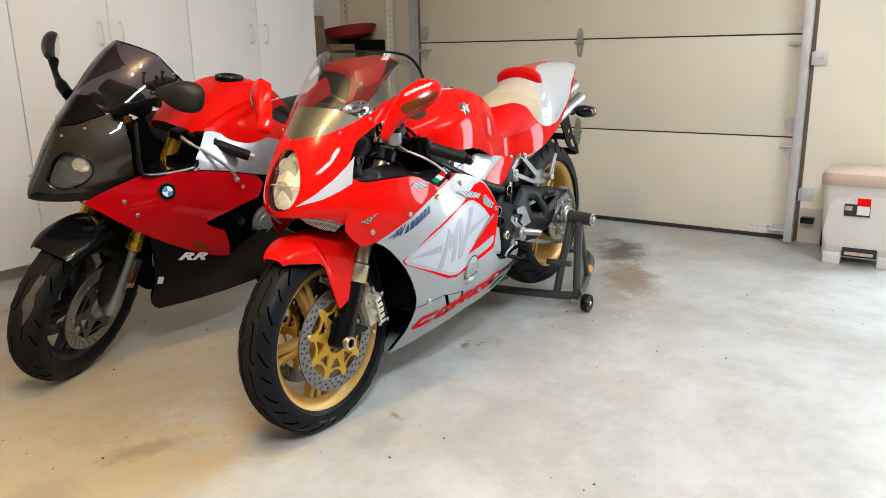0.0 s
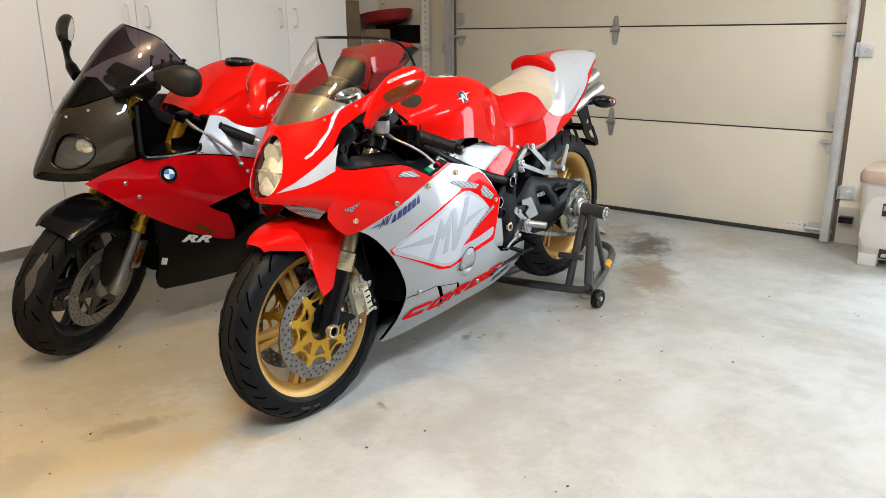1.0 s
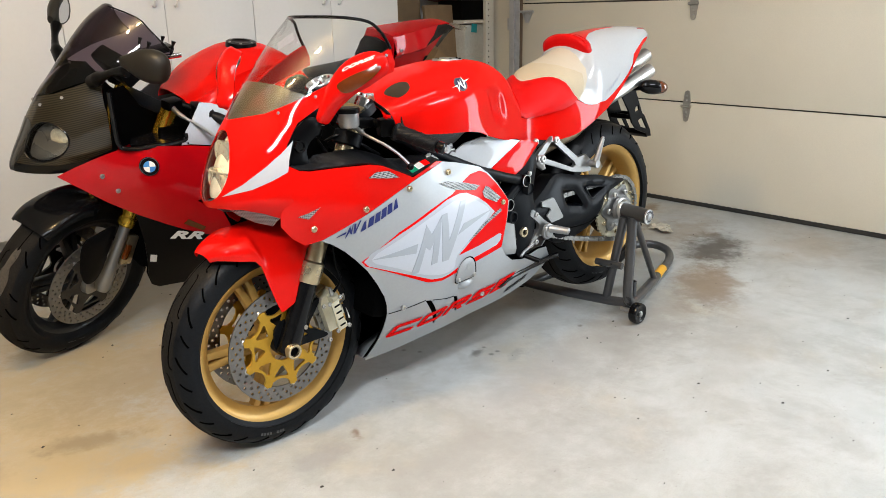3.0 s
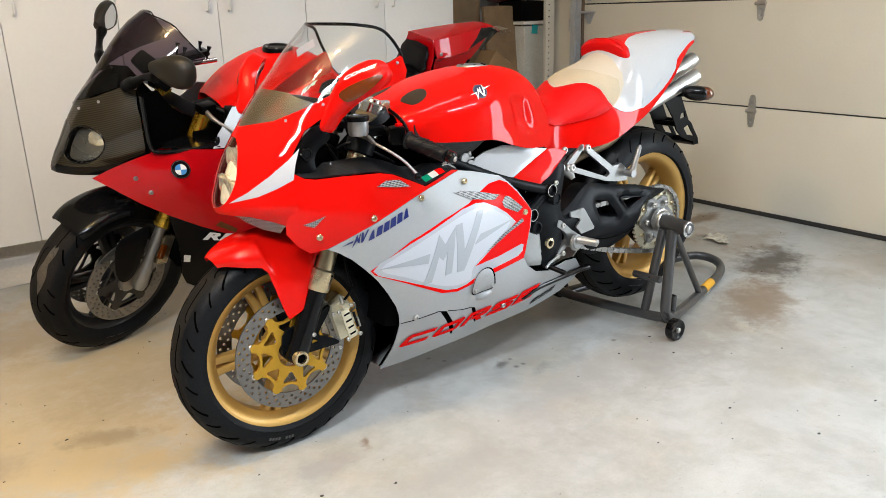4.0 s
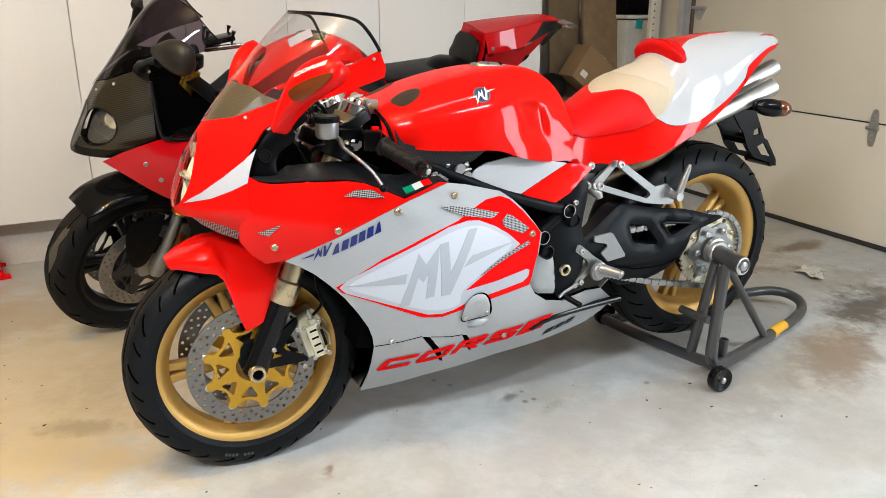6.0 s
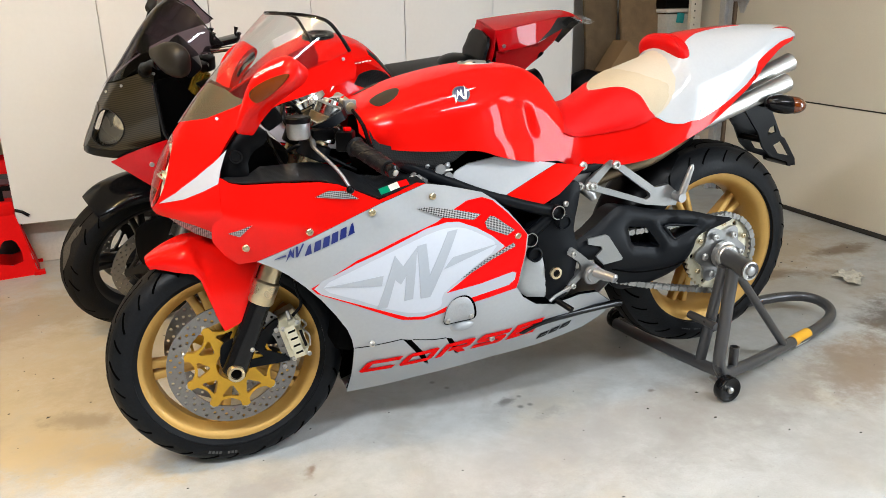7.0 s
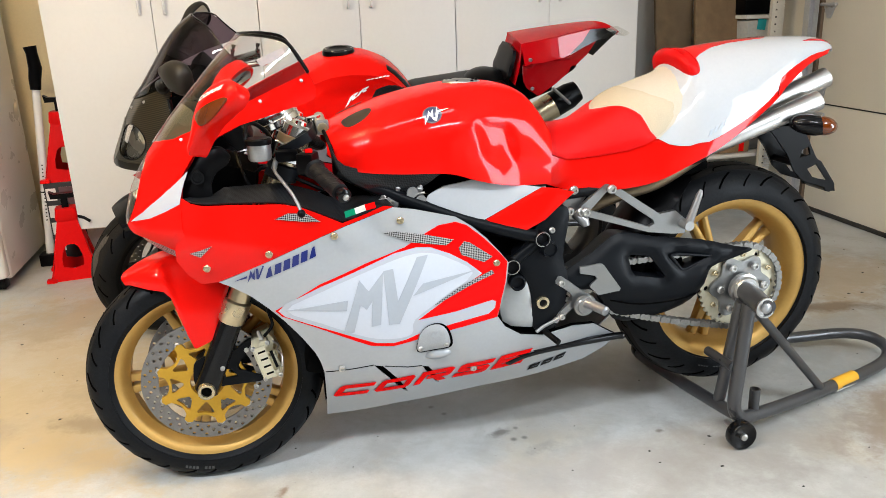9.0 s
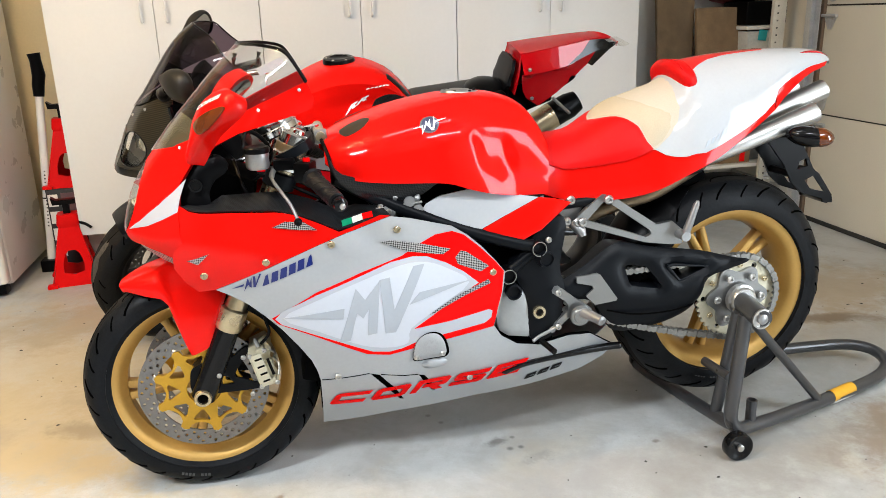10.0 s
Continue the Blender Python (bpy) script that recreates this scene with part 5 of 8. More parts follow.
# front wheel
FA, RA = (0.0, 0.0, 0.2945), (1.436, 0.0, 0.404)
XF.append(Matrix.Translation(FA))
front = wheel("front_wheel", RED_BIKE, 0.2940, 0.120, 0.2225, 0.094, GOLD, 5, 0.085, radians(183), "gold forged front wheel")
brake_disc(RED_BIKE, -0.062, 0.117, 0.158, DISCSTEEL, GOLDANO, 9, 0.0043)
brake_disc(RED_BIKE, 0.062, 0.117, 0.158, DISCSTEEL, GOLDANO, 9, 0.0043)
XF.pop()
AXIS = Vector((0.405, 0, 0.914))
for s in (-1, 1):
    base = Vector((0.002, s * 0.090, 0.291))
    leg = part("fork_leg", tube(bmesh.new(), [base - AXIS * 0.020, base - AXIS * 0.012, base + AXIS * 0.03, base + AXIS * 0.19], (0.022, 0.030, 0.030, 0.0285), 22), GLOSSBLACK, RED_BIKE, "black fork leg")
    bm = tube(bmesh.new(), [base + AXIS * 0.18, base + AXIS * 0.185, base + AXIS * 0.235, base + AXIS * 0.24, base + AXIS * 0.28, base + AXIS * 0.66], (0.030, 0.033, 0.033, 0.0275, 0.0265, 0.0265), 22)
    part("fork_tube", bm, GOLDTUBE, RED_BIKE, "pale gold fork tube")
    part("axle_clamp", plate(smooth([(-0.030, 0.295), (-0.012, 0.272), (0.03, 0.279), (0.128, 0.280), (0.134, 0.291), (0.098, 0.312), (0.077, 0.326), (0.116, 0.384), (0.109, 0.396), (0.066, 0.368), (0.030, 0.372), (-0.02, 0.355), (-0.030, 0.325)], 3), s * 0.078, s * 0.116, ([(0.045, 0.300), (0.075, 0.302), (0.060, 0.322), (0.046, 0.325)],), 0.03, 0.003), SATIN, leg)
    part("axle_bore", rod((0, s * 0.121, 0.291), (0, s * 0.1215, 0.291), 0.0125), INNER, leg)
    screws("clamp_screw", [((0.044, s * 0.117, 0.345), (0, s, 0)), ((0.118, s * 0.117, 0.286), (0, s, 0)), ((0.105, s * 0.117, 0.386), (0, s, 0))], 0.006, STEEL, leg)
    part("axle_nut", tube(bmesh.new(), [(0, s * 0.10, 0.291), (0, s * 0.1255, 0.291), (0, s * 0.1275, 0.291), (0, s * 0.1265, 0.291), (0, s * 0.106, 0.291)], (0.021, 0.021, 0.0195, 0.0135, 0.0125), 20, caps=False), GOLDTUBE, leg)
    m = pose(0.152, s * 0.086, 0.352, 0, -15, 0)
    XF.append(m)
    CAL = [(-0.030, -0.052), (0.016, -0.056), (0.026, -0.040), (0.020, -0.014), (0.028, 0.0), (0.020, 0.014), (0.030, 0.036), (0.022, 0.058), (-0.022, 0.052), (-0.030, 0.034)]
    cl = part("brake_caliper", plate(CAL, s * 0.004, s * 0.036, (), 0.03, 0.005), CREAM, RED_BIKE, "nickel plated four-piston caliper")
    part("caliper_inner_half", plate(CAL, -s * 0.034, -s * 0.004, (), 0.03, 0.004), CREAM, cl)
    for z in (-0.042, 0.0, 0.042):
        part("caliper_bridge", box((0.006 if z else 0.012, 0, z), (0.022, 0.060, 0.018), 0.004), CREAM, cl)
    part("caliper_face", box((-0.006, s * 0.0375, 0.0), (0.026, 0.006, 0.088), 0.0025), CREAM, cl)
    for z in (-0.030, -0.010, 0.010, 0.030):
        part("cooling_slot", box((-0.004, s * 0.0408, z), (0.018, 0.0012, 0.005), 0), BLACK, cl)
    part("pad_gap", box((0.017, s * 0.0365, 0.0), (0.007, 0.002, 0.046), 0), BLACK, cl)
    part("pad_spring", tube(bmesh.new(), catmull([(0.026, s * 0.03, -0.03), (0.034, s * 0.012, -0.012), (0.027, 0, 0.006), (0.036, s * 0.016, 0.022), (0.030, s * 0.03, 0.044)], 4), 0.0028, 8), STEEL, cl)
    part("bleed_nipple", tube(bmesh.new(), [(0.004, s * 0.018, 0.054), (0.004, s * 0.018, 0.074), (0.004, s * 0.018, 0.078)], (0.006, 0.005, 0.003), 10), STEEL, cl)
    screws("caliper_screw", [((-0.021, s * 0.036, z), (0, s, 0)) for z in (-0.043, 0.043)] + [((0.017, s * 0.036, z), (0, s, 0)) for z in (-0.046, 0.046)], 0.006, STEEL, cl)
    XF.pop()
part("brake_hose", tube(bmesh.new(), catmull([(0.150, -0.10, 0.410), (0.172, -0.105, 0.44), (0.165, -0.10, 0.48), (0.160, -0.09, 0.56)], 6), 0.004, 8), BLACK, RED_BIKE)


def mudguard(fi, a):
    """fi in degrees round the axle, a across."""
    th = min(abs(a) / 0.1, 1.0) * math.pi / 2
    lobe = 1 / (1 + math.exp(-(fi - 74) / 0.7)) / (1 + math.exp((fi - 101.5) / 0.7))
    tipw = 1 - 0.62 * max(0.0, (fi - 103) / 19) ** 2
    depth = float(np.interp(fi, (64, 77, 99, 112, 120, 124), (0.042, 0.060, 0.078, 0.047, 0.020, 0.016)))
    depth += 0.146 * lobe * (1 - 0.03 * ((fi - 88) / 12) ** 2)
    r = 0.320 - depth * (1 - max(math.cos(th), 0) ** 0.62)
    y = (0.088 + 0.012 * lobe * max(0.0, 1 - math.cos(th))) * tipw * max(math.sin(th), 0) ** 0.62
    f = radians(fi)
    return (r * math.cos(f), -math.copysign(y, a), 0.30 + r * math.sin(f))


def guard_surf(u, a):
    return mudguard(122 - u * 190, a)


part("front_mudguard", skin([(0.0, -0.1)] + [(0.0, 0.1), (0.05, 0.1), (0.1, 0.1), (0.15, 0.1), (0.2, 0.1), (0.25, 0.1), (0.28, 0.1), (0.31, 0.08), (0.32, 0.0), (0.31, -0.08), (0.28, -0.1), (0.2, -0.1), (0.1, -0.1)], guard_surf, (), 0.009, 0, 0.0025), RED, RED_BIKE, "glossy red front mudguard")

# bars, controls and yoke
stem = Vector((0.268, 0, 0.895))
yoke = part("top_yoke", plate(smooth([(-0.045, -0.13), (0.03, -0.13), (0.045, -0.05), (0.05, 0.05), (0.03, 0.13), (-0.045, 0.13), (-0.05, 0.05), (-0.05, -0.05)], 3), 0, 0.022, (), 0.05, 0.004), SATIN, RED_BIKE, "black top yoke")
yoke.data.transform(Matrix.Translation(stem) @ pose(0, 0, 0, 90, 0, 0))
yoke.data.transform(Matrix.Translation(stem) @ pose(0, 0, 0, 0, -24, 0) @ Matrix.Translation(-stem))
XF.append(Matrix.Translation((0.235, 0, 0.925)) @ pose(0, 0, 0, 0, -24, 0))
part("stem_nut", lathe([(0.0, 0.040), (0.012, 0.040), (0.014, 0.034), (0.028, 0.034), (0.031, 0.040), (0.038, 0.040), (0.041, 0.036), (0.041, 0.022), (0.046, 0.020), (0.048, 0.016), (0.048, 0.004), (0.052, 0.002), (0.052, -0.012), (0.046, -0.016)], axis="z", seg=36), CHROME, RED_BIKE, "machined alloy steering nut")
XF.pop()
for s in (-1, 1):
    tp = Vector((0.004, s * 0.100, 0.30)) + AXIS * 0.70
    fb = Vector((0.004, s * 0.092, 0.30))
    fc = part("fork_clamp", tube(bmesh.new(), [fb + AXIS * k for k in (0.590, 0.594, 0.628, 0.632)], (0.030, 0.041, 0.041, 0.036), 28), CHROME, RED_BIKE, "polished alloy fork clamp")
    part("clamp_ring", tube(bmesh.new(), [fb + AXIS * k for k in (0.630, 0.632, 0.650, 0.652)], (0.030, 0.037, 0.037, 0.030), 28), GOLDTUBE, fc)
    part("fork_cap", tube(bmesh.new(), [fb + AXIS * k for k in (0.650, 0.652, 0.675, 0.680, 0.6805, 0.688, 0.690)], (0.030, 0.034, 0.034, 0.028, 0.020, 0.018, 0.012), 26), CHROME, fc)
    b0, b1 = Vector((0.262, s * 0.118, 0.868)), Vector((0.352, s * 0.331, 0.800))
    d = (b1 - b0).normalized()
    bar = part("handlebar", tube(bmesh.new(), [b0 - d * 0.02, b1 - d * 0.02], 0.011, 14), BLACK, RED_BIKE, "black clip-on handlebar")
    part("grip", tube(bmesh.new(), [b0.lerp(b1, f) for f in (0.42, 0.45, 0.47, 0.92, 0.925)], (0.019, 0.024, 0.0188, 0.0185, 0.016), 18), GRIP, bar, "black rubber grip")
    turn_ = d.cross(Vector((0, 0, 1))).normalized()
    lift_ = turn_.cross(d).normalized()
    for k in range(4):
        part("grip_rib", tube(bmesh.new(), [b0.lerp(b1, 0.50 + 0.40 * f) + 0.0178 * (math.cos(6.3 * f + 1.57 * k) * turn_ + math.sin(6.3 * f + 1.57 * k) * lift_) for f in np.linspace(0, 1, 14)], 0.0022, 6), GRIP, bar)
    part("bar_end_screw", tube(bmesh.new(), [b1 + d * 0.004, b1 + d * 0.009, b1 + d * 0.010], (0.007, 0.007, 0.004), 12), STEEL, bar)
    part("switch_button", box(b0.lerp(b1, 0.30) + Vector((0.004, s * 0.004, 0.026)), (0.016, 0.014, 0.010), 0.003), DECALRED, bar)
    part("clip_clamp", tube(bmesh.new(), [Vector((0.004, s * 0.092, 0.30)) + AXIS * k for k in (0.545, 0.548, 0.580, 0.583)], (0.034, 0.038, 0.038, 0.034), 26), SATIN, bar)
    part("clutch_hose", tube(bmesh.new(), catmull([(0.187, s * 0.150, 0.858), (0.160, s * 0.150, 0.90), (0.170, s * 0.120, 0.935), (0.21, s * 0.09, 0.90), (0.23, s * 0.08, 0.82)], 6), 0.005, 8), BLACK, bar)
    part("bar_end", tube(bmesh.new(), [b1 - d * 0.018, b1 - d * 0.014, b1 + d * 0.002, b1 + d * 0.006], (0.013, 0.0155, 0.0155, 0.010), 16), GLOSSBLACK, bar)
    part("switch_block", box(b0.lerp(b1, 0.30), (0.040, 0.048, 0.046), 0.008, m=pose(0, 0, 0, 0, 0, s * 24)), BLACK, bar)
    part("lever_perch", box(b0.lerp(b1, 0.12) + Vector((-0.028, 0, 0.0)), (0.05, 0.032, 0.026), 0.006), BLACK, bar)
    part("lever", tube(bmesh.new(), catmull([(0.222, s * 0.140, 0.852), (0.215, s * 0.19, 0.838), (0.232, s * 0.24, 0.818), (0.25, s * 0.275, 0.795), (0.262, s * 0.305, 0.768)], 5), (0.0065,) * 5 + (0.0038,) * 16, 10), ALLOY, bar, "thin alloy lever")
    part("lever_tip", ball((0.262, s * 0.307, 0.764), (0.009, 0.009, 0.009), 14), BLACK, bar)
    pot = part("fluid_pot", lathe([(0.0, -0.022), (0.022, -0.022), (0.026, -0.016), (0.026, 0.016)], (0.187, s * 0.164, 0.879), axis="z", seg=26), ALLOY, RED_BIKE, "pale fluid reservoir with black lid")
    part("lid", lathe([(0.028, 0.014), (0.029, 0.017), (0.029, 0.025), (0.026, 0.028), (0.0, 0.029)], (0.187, s * 0.164, 0.879), axis="z", seg=26), BLACK, pot)
part("ignition_switch", tube(bmesh.new(), [(0.325, 0.0, 0.885), (0.318, 0.0, 0.925)], 0.018, 18), CHROME, RED_BIKE)
part("damper_body", tube(bmesh.new(), [(0.335, -0.07, 0.905), (0.335, -0.05, 0.907), (0.335, 0.06, 0.915)], (0.012, 0.013, 0.013), 14), GOLDTUBE, RED_BIKE, "steering damper across the yoke")
part("damper_clamp", box((0.335, -0.055, 0.905), (0.03, 0.02, 0.034), 0.004), ALLOY, RED_BIKE)
part("instrument_panel", box((0.135, 0, 0.905), (0.05, 0.16, 0.075), 0.012, m=pose(0, 0, 0, 0, -35, 0)), BLACK, RED_BIKE)
for k, pts in enumerate(([(0.16, -0.06, 0.80), (0.2, -0.10, 0.83), (0.26, -0.11, 0.80), (0.33, -0.10, 0.76)], [(0.13, -0.05, 0.86), (0.15, -0.10, 0.80), (0.2, -0.10, 0.72), (0.24, -0.08, 0.68)], [(0.335, -0.08, 0.90), (0.345, -0.13, 0.87), (0.36, -0.15, 0.82), (0.42, -0.15, 0.79)])):
    part("cable", tube(bmesh.new(), catmull(pts, 6), 0.0045, 8), BLACK, RED_BIKE)

# mirrors: swept-back fins standing on the cowl
MU, MVV = Vector((0.60, -0.77, 0.19)).normalized(), Vector((0.25, 0.10, 0.96)).normalized()
MO = Vector((0.128, -0.306, 0.995))
MN = MU.cross(MVV).normalized()


def fin(u, v):
    return tuple(MO + MU * u + MVV * v + MN * 0.020 * math.exp(-(u / 0.09) ** 2 - (v / 0.05) ** 2))


FIN = smooth([(-0.106, -0.078), (-0.096, -0.040), (-0.076, 0.002), (-0.046, 0.036), (-0.008, 0.050), (0.028, 0.047), (0.054, 0.030), (0.063, 0.008), (0.053, -0.015), (0.018, -0.034), (-0.03, -0.048), (-0.065, -0.066), (-0.088, -0.090)], 3)
AMB = smooth([(-0.050, -0.016), (-0.02, -0.004), (0.042, 0.006), (0.049, 0.0), (0.030, -0.016), (-0.004, -0.031), (-0.032, -0.034)], 3)
mir = pair("mirror", skin(FIN, fin, (), 0.009, 0.0, 0.034, 0.012, 0.009), RED, RED_BIKE, "red mirror housing with amber lamp", 50)
pair("amber_lamp", skin(AMB, fin, (), 0.008, 0.0138, 0.006, 0.001, 0.004), AMBER, mir, "dark amber lamp")
part("mirror_lettering", lettering("CORSE", 0.0070, lambda u, v: raised(fin, -0.040 + u, 0.008 + 0.20 * u + v, 0.0135), 0.15, 2.3, 1.0, 0.05), DECALWHITE, mir)
pair("mirror_glass", skin(smooth([(-0.045, -0.032), (0.045, -0.008), (0.052, 0.01), (0.03, 0.036), (-0.01, 0.040), (-0.05, 0.02)], 3), fin, (), 0.02, -0.035, 0.002), CHROME, mir)

# engine, frame, under-tank trims
part("engine_block", box((0.58, 0, 0.46), (0.44, 0.26, 0.36), 0.03), INNER, RED_BIKE)
part("gearbox", box((0.80, 0, 0.42), (0.22, 0.24, 0.26), 0.03), SATIN, RED_BIKE)
part("radiator", box((0.30, 0, 0.46), (0.05, 0.30, 0.30), 0.012, m=pose(0, 0, 0, 0, 14, 0)), INNER, RED_BIKE)
part("airbox", box((0.56, 0, 0.80), (0.40, 0.22, 0.14), 0.03), INNER, RED_BIKE)
part("belly_pan", skin([(0.29, -0.036), (0.29, 0.036), (0.47, 0.070), (0.69, 0.080), (0.94, 0.080), (1.09, 0.075), (1.09, -0.075), (0.94, -0.08), (0.69, -0.08), (0.47, -0.07)], lambda a, b: (a, b, 0.145 + 0.055 * (a - 0.29) / 0.4 + (0.10 * max(0, a - 0.94) / 0.15)), (), 0.05, 0, 0.003), SILVER, lower)
for s in (-1, 1):
    r1 = part("frame_tube", tube(bmesh.new(), catmull([(0.36, s * 0.13, 0.815), (0.47, s * 0.150, 0.755), (0.62, s * 0.162, 0.688), (0.74, s * 0.17, 0.645), (0.838, s * 0.172, 0.617)], 4), 0.0165, 14), SATIN, RED_BIKE, "black steel trellis frame tube")
    part("tube_end", tube(bmesh.new(), [(0.852, s * 0.176, 0.590), (0.858, s * 0.192, 0.588), (0.858, s * 0.193, 0.588), (0.858, s * 0.188, 0.588)], (0.021, 0.021, 0.017, 0.016), 18), SATIN, r1)
    r2 = part("frame_tube", tube(bmesh.new(), [(0.845, s * 0.166, 0.612), (0.760, s * 0.166, 0.553)], 0.015, 14), SATIN, RED_BIKE)
    for ex, ez in ((0.838, 0.617), (0.760, 0.553)):
        part("tube_end", tube(bmesh.new(), [(ex, s * k, ez) for k in (0.15, 0.1935, 0.194, 0.186)], (0.019, 0.019, 0.016, 0.0155), 24), BLACK, r1)
        part("end_ring", tube(bmesh.new(), [(ex + 0.0178 * math.cos(a), s * 0.1945, ez + 0.0178 * math.sin(a)) for a in np.linspace(0, 2 * math.pi, 29)], 0.0011, 5), STEEL, r1)
    part("tube_end", tube(bmesh.new(), [(0.772, s * 0.18, 0.512), (0.772, s * 0.199, 0.512), (0.772, s * 0.200, 0.512), (0.772, s * 0.19, 0.512)], (0.020, 0.020, 0.016, 0.015), 18), SATIN, r2)
    part("frame_tube", tube(bmesh.new(), [(0.42, s * 0.13, 0.79), (0.55, s * 0.15, 0.60)], 0.0135, 12), SATIN, RED_BIKE)
    pl = part("frame_plate", skin(smooth([(0.775, 0.56), (0.80, 0.605), (0.85, 0.665), (0.90, 0.69), (0.915, 0.66), (0.900, 0.56), (0.915, 0.50), (0.905, 0.42), (0.885, 0.375), (0.835, 0.362), (0.818, 0.40), (0.815, 0.48)], 3),
              (lambda a, b: (a, -0.168, b)), (), 0.018, 0, 0.05, 0.012, 0.02) if s < 0 else box((0.86, 0.16, 0.52), (0.10, 0.05, 0.30), 0.015), SATIN, RED_BIKE, "black cast frame plate")
    if s < 0:
        part("pivot_nut", tube(bmesh.new(), [(0.843, -0.176, 0.446), (0.843, -0.184, 0.446), (0.843, -0.185, 0.446), (0.843, -0.179, 0.446)], (0.017, 0.0165, 0.010, 0.009), 18, caps=False), GOLDTUBE, pl)
        screws("plate_screw", [((0.865, -0.182, 0.635), (0, -1, 0)), ((0.878, -0.182, 0.395), (0, -1, 0))], 0.008, STEEL, pl)
cover = part("engine_cover", skin([(0.738, 0.488), (0.752, 0.503), (0.776, 0.514), (0.798, 0.510), (0.808, 0.500), (0.830, 0.410), (0.830, 0.388), (0.818, 0.376), (0.765, 0.385), (0.742, 0.402), (0.735, 0.425)], flat(-0.165), (), 0.012, 0, 0.05, 0.005, 0.006), material("matt_alloy", (0.36, 0.37, 0.37), 0.5, 0.5, 0, 0.06), RED_BIKE, "matt grey engine side cover")
pair("airbox_trim", skin(smooth([(0.345, 0.868), (0.37, 0.832), (0.45, 0.815), (0.60, 0.806), (0.585, 0.788), (0.55, 0.764), (0.50, 0.745), (0.46, 0.752), (0.40, 0.782), (0.362, 0.815)], 3), lambda a, b: (a, -(0.165 + 0.25 * (b - 0.80)), b), (), 0.016, 0, 0.004, 0.006), FINECARBON, RED_BIKE, "black carbon trim under the tank")
def under(a, b):
    return (a, -(0.158 + 0.20 * max(0, 0.75 - b)), b)


sidep = pair("side_panel", skin([(0.848, 0.740), (0.885, 0.735), (0.93, 0.722), (0.90, 0.70), (0.85, 0.662), (0.80, 0.640), (0.74, 0.652), (0.685, 0.668), (0.76, 0.702)], under, (), 0.014, 0, 0.006, 0.003, 0.006), RED, RED_BIKE, "red panel under the tank")
pair("white_panel", skin([(0.552, 0.728), (0.565, 0.745), (0.60, 0.762), (0.672, 0.772), (0.75, 0.758), (0.846, 0.7405), (0.758, 0.7025), (0.683, 0.669), (0.63, 0.682), (0.575, 0.705)], under, (), 0.014, 0, 0.006, 0.003, 0.006), WHITE, RED_BIKE, "white panel under the tank")
part("front_subframe", box((0.085, 0, 0.775), (0.16, 0.19, 0.15), 0.03, m=pose(0, 0, 0, 0, 20, 0)), INNER, RED_BIKE)
duct = pair("duct_panel", skin(smooth([(0.012, 0.780), (0.013, 0.82), (0.036, 0.850), (0.075, 0.884), (0.105, 0.888), (0.122, 0.866), (0.112, 0.846), (0.090, 0.832), (0.074, 0.806), (0.070, 0.772)], 2), lambda a, b: (a, -(0.128 + 0.10 * (a - 0.02) + 0.25 * max(0.0, 0.82 - b)), b), (), 0.012, 0, 0.005, 0.008, 0.010), BLACK, RED_BIKE, "black moulded inner duct panel")
for s in (-1, 1):
    part("duct_boss", lathe([(0.0, s * 0.004), (0.010, s * 0.004), (0.011, s * 0.008), (0.015, s * 0.008), (0.016, 0.0)], (0.048, s * 0.146, 0.826), seg=20), GLOSSBLACK, duct)
inj = part("throttle_body", box((0.50, -0.135, 0.745), (0.05, 0.04, 0.05), 0.008), ALLOY, RED_BIKE, "cast throttle bodies and linkage")
for x, z, r in ((0.475, 0.735, 0.016), (0.525, 0.755, 0.013), (0.545, 0.735, 0.012)):
    part("linkage", tube(bmesh.new(), [(x, -0.12, z), (x, -0.165, z)], r, 14), ALLOY, inj)
for x, z, h in ((0.455, 0.752, 0.030), (0.488, 0.768, 0.026), (0.515, 0.738, 0.034), (0.54, 0.762, 0.022)):
    part("injector", tube(bmesh.new(), [(x, -0.150, z - h / 2), (x + 0.004, -0.156, z), (x + 0.006, -0.152, z + h / 2)], (0.007, 0.009, 0.006), 12), STEEL if h > 0.028 else ALLOY, inj)
part("linkage_rod", tube(bmesh.new(), [(0.445, -0.160, 0.742), (0.555, -0.162, 0.752)], 0.0035, 8), STEEL, inj)
screws("linkage_screw", [((0.50, -0.157, 0.745), (0, -1, 0)), ((0.475, -0.167, 0.735), (0, -1, 0))], 0.007, STEEL, inj)

# swingarm, rear wheel, chain
XF.append(Matrix.Translation(RA))
rearw = wheel("rear_wheel", RED_BIKE, 0.323, 0.186, 0.2270, 0.160, GOLD, 5, 0.11, radians(113), "gold forged rear wheel", 14, hub=0.05)
XF.pop()
ARM = smooth([(0.90, 0.50), (0.985, 0.545), (1.055, 0.588), (1.10, 0.590), (1.18, 0.572), (1.30, 0.555), (1.40, 0.528), (1.455, 0.515), (1.40, 0.498), (1.33, 0.478), (1.315, 0.43), (1.285, 0.385), (1.22, 0.355), (1.12, 0.340), (1.06, 0.355), (1.02, 0.42), (0.98, 0.455), (0.92, 0.455)], 3)
HOLE = [(1.092, 0.528), (1.100, 0.533), (1.150, 0.526), (1.157, 0.520), (1.196, 0.468), (1.192, 0.461), (1.110, 0.478), (1.100, 0.490)]
HOLE2 = [(1.208, 0.523), (1.228, 0.525), (1.325, 0.511), (1.252, 0.480), (1.242, 0.482)]
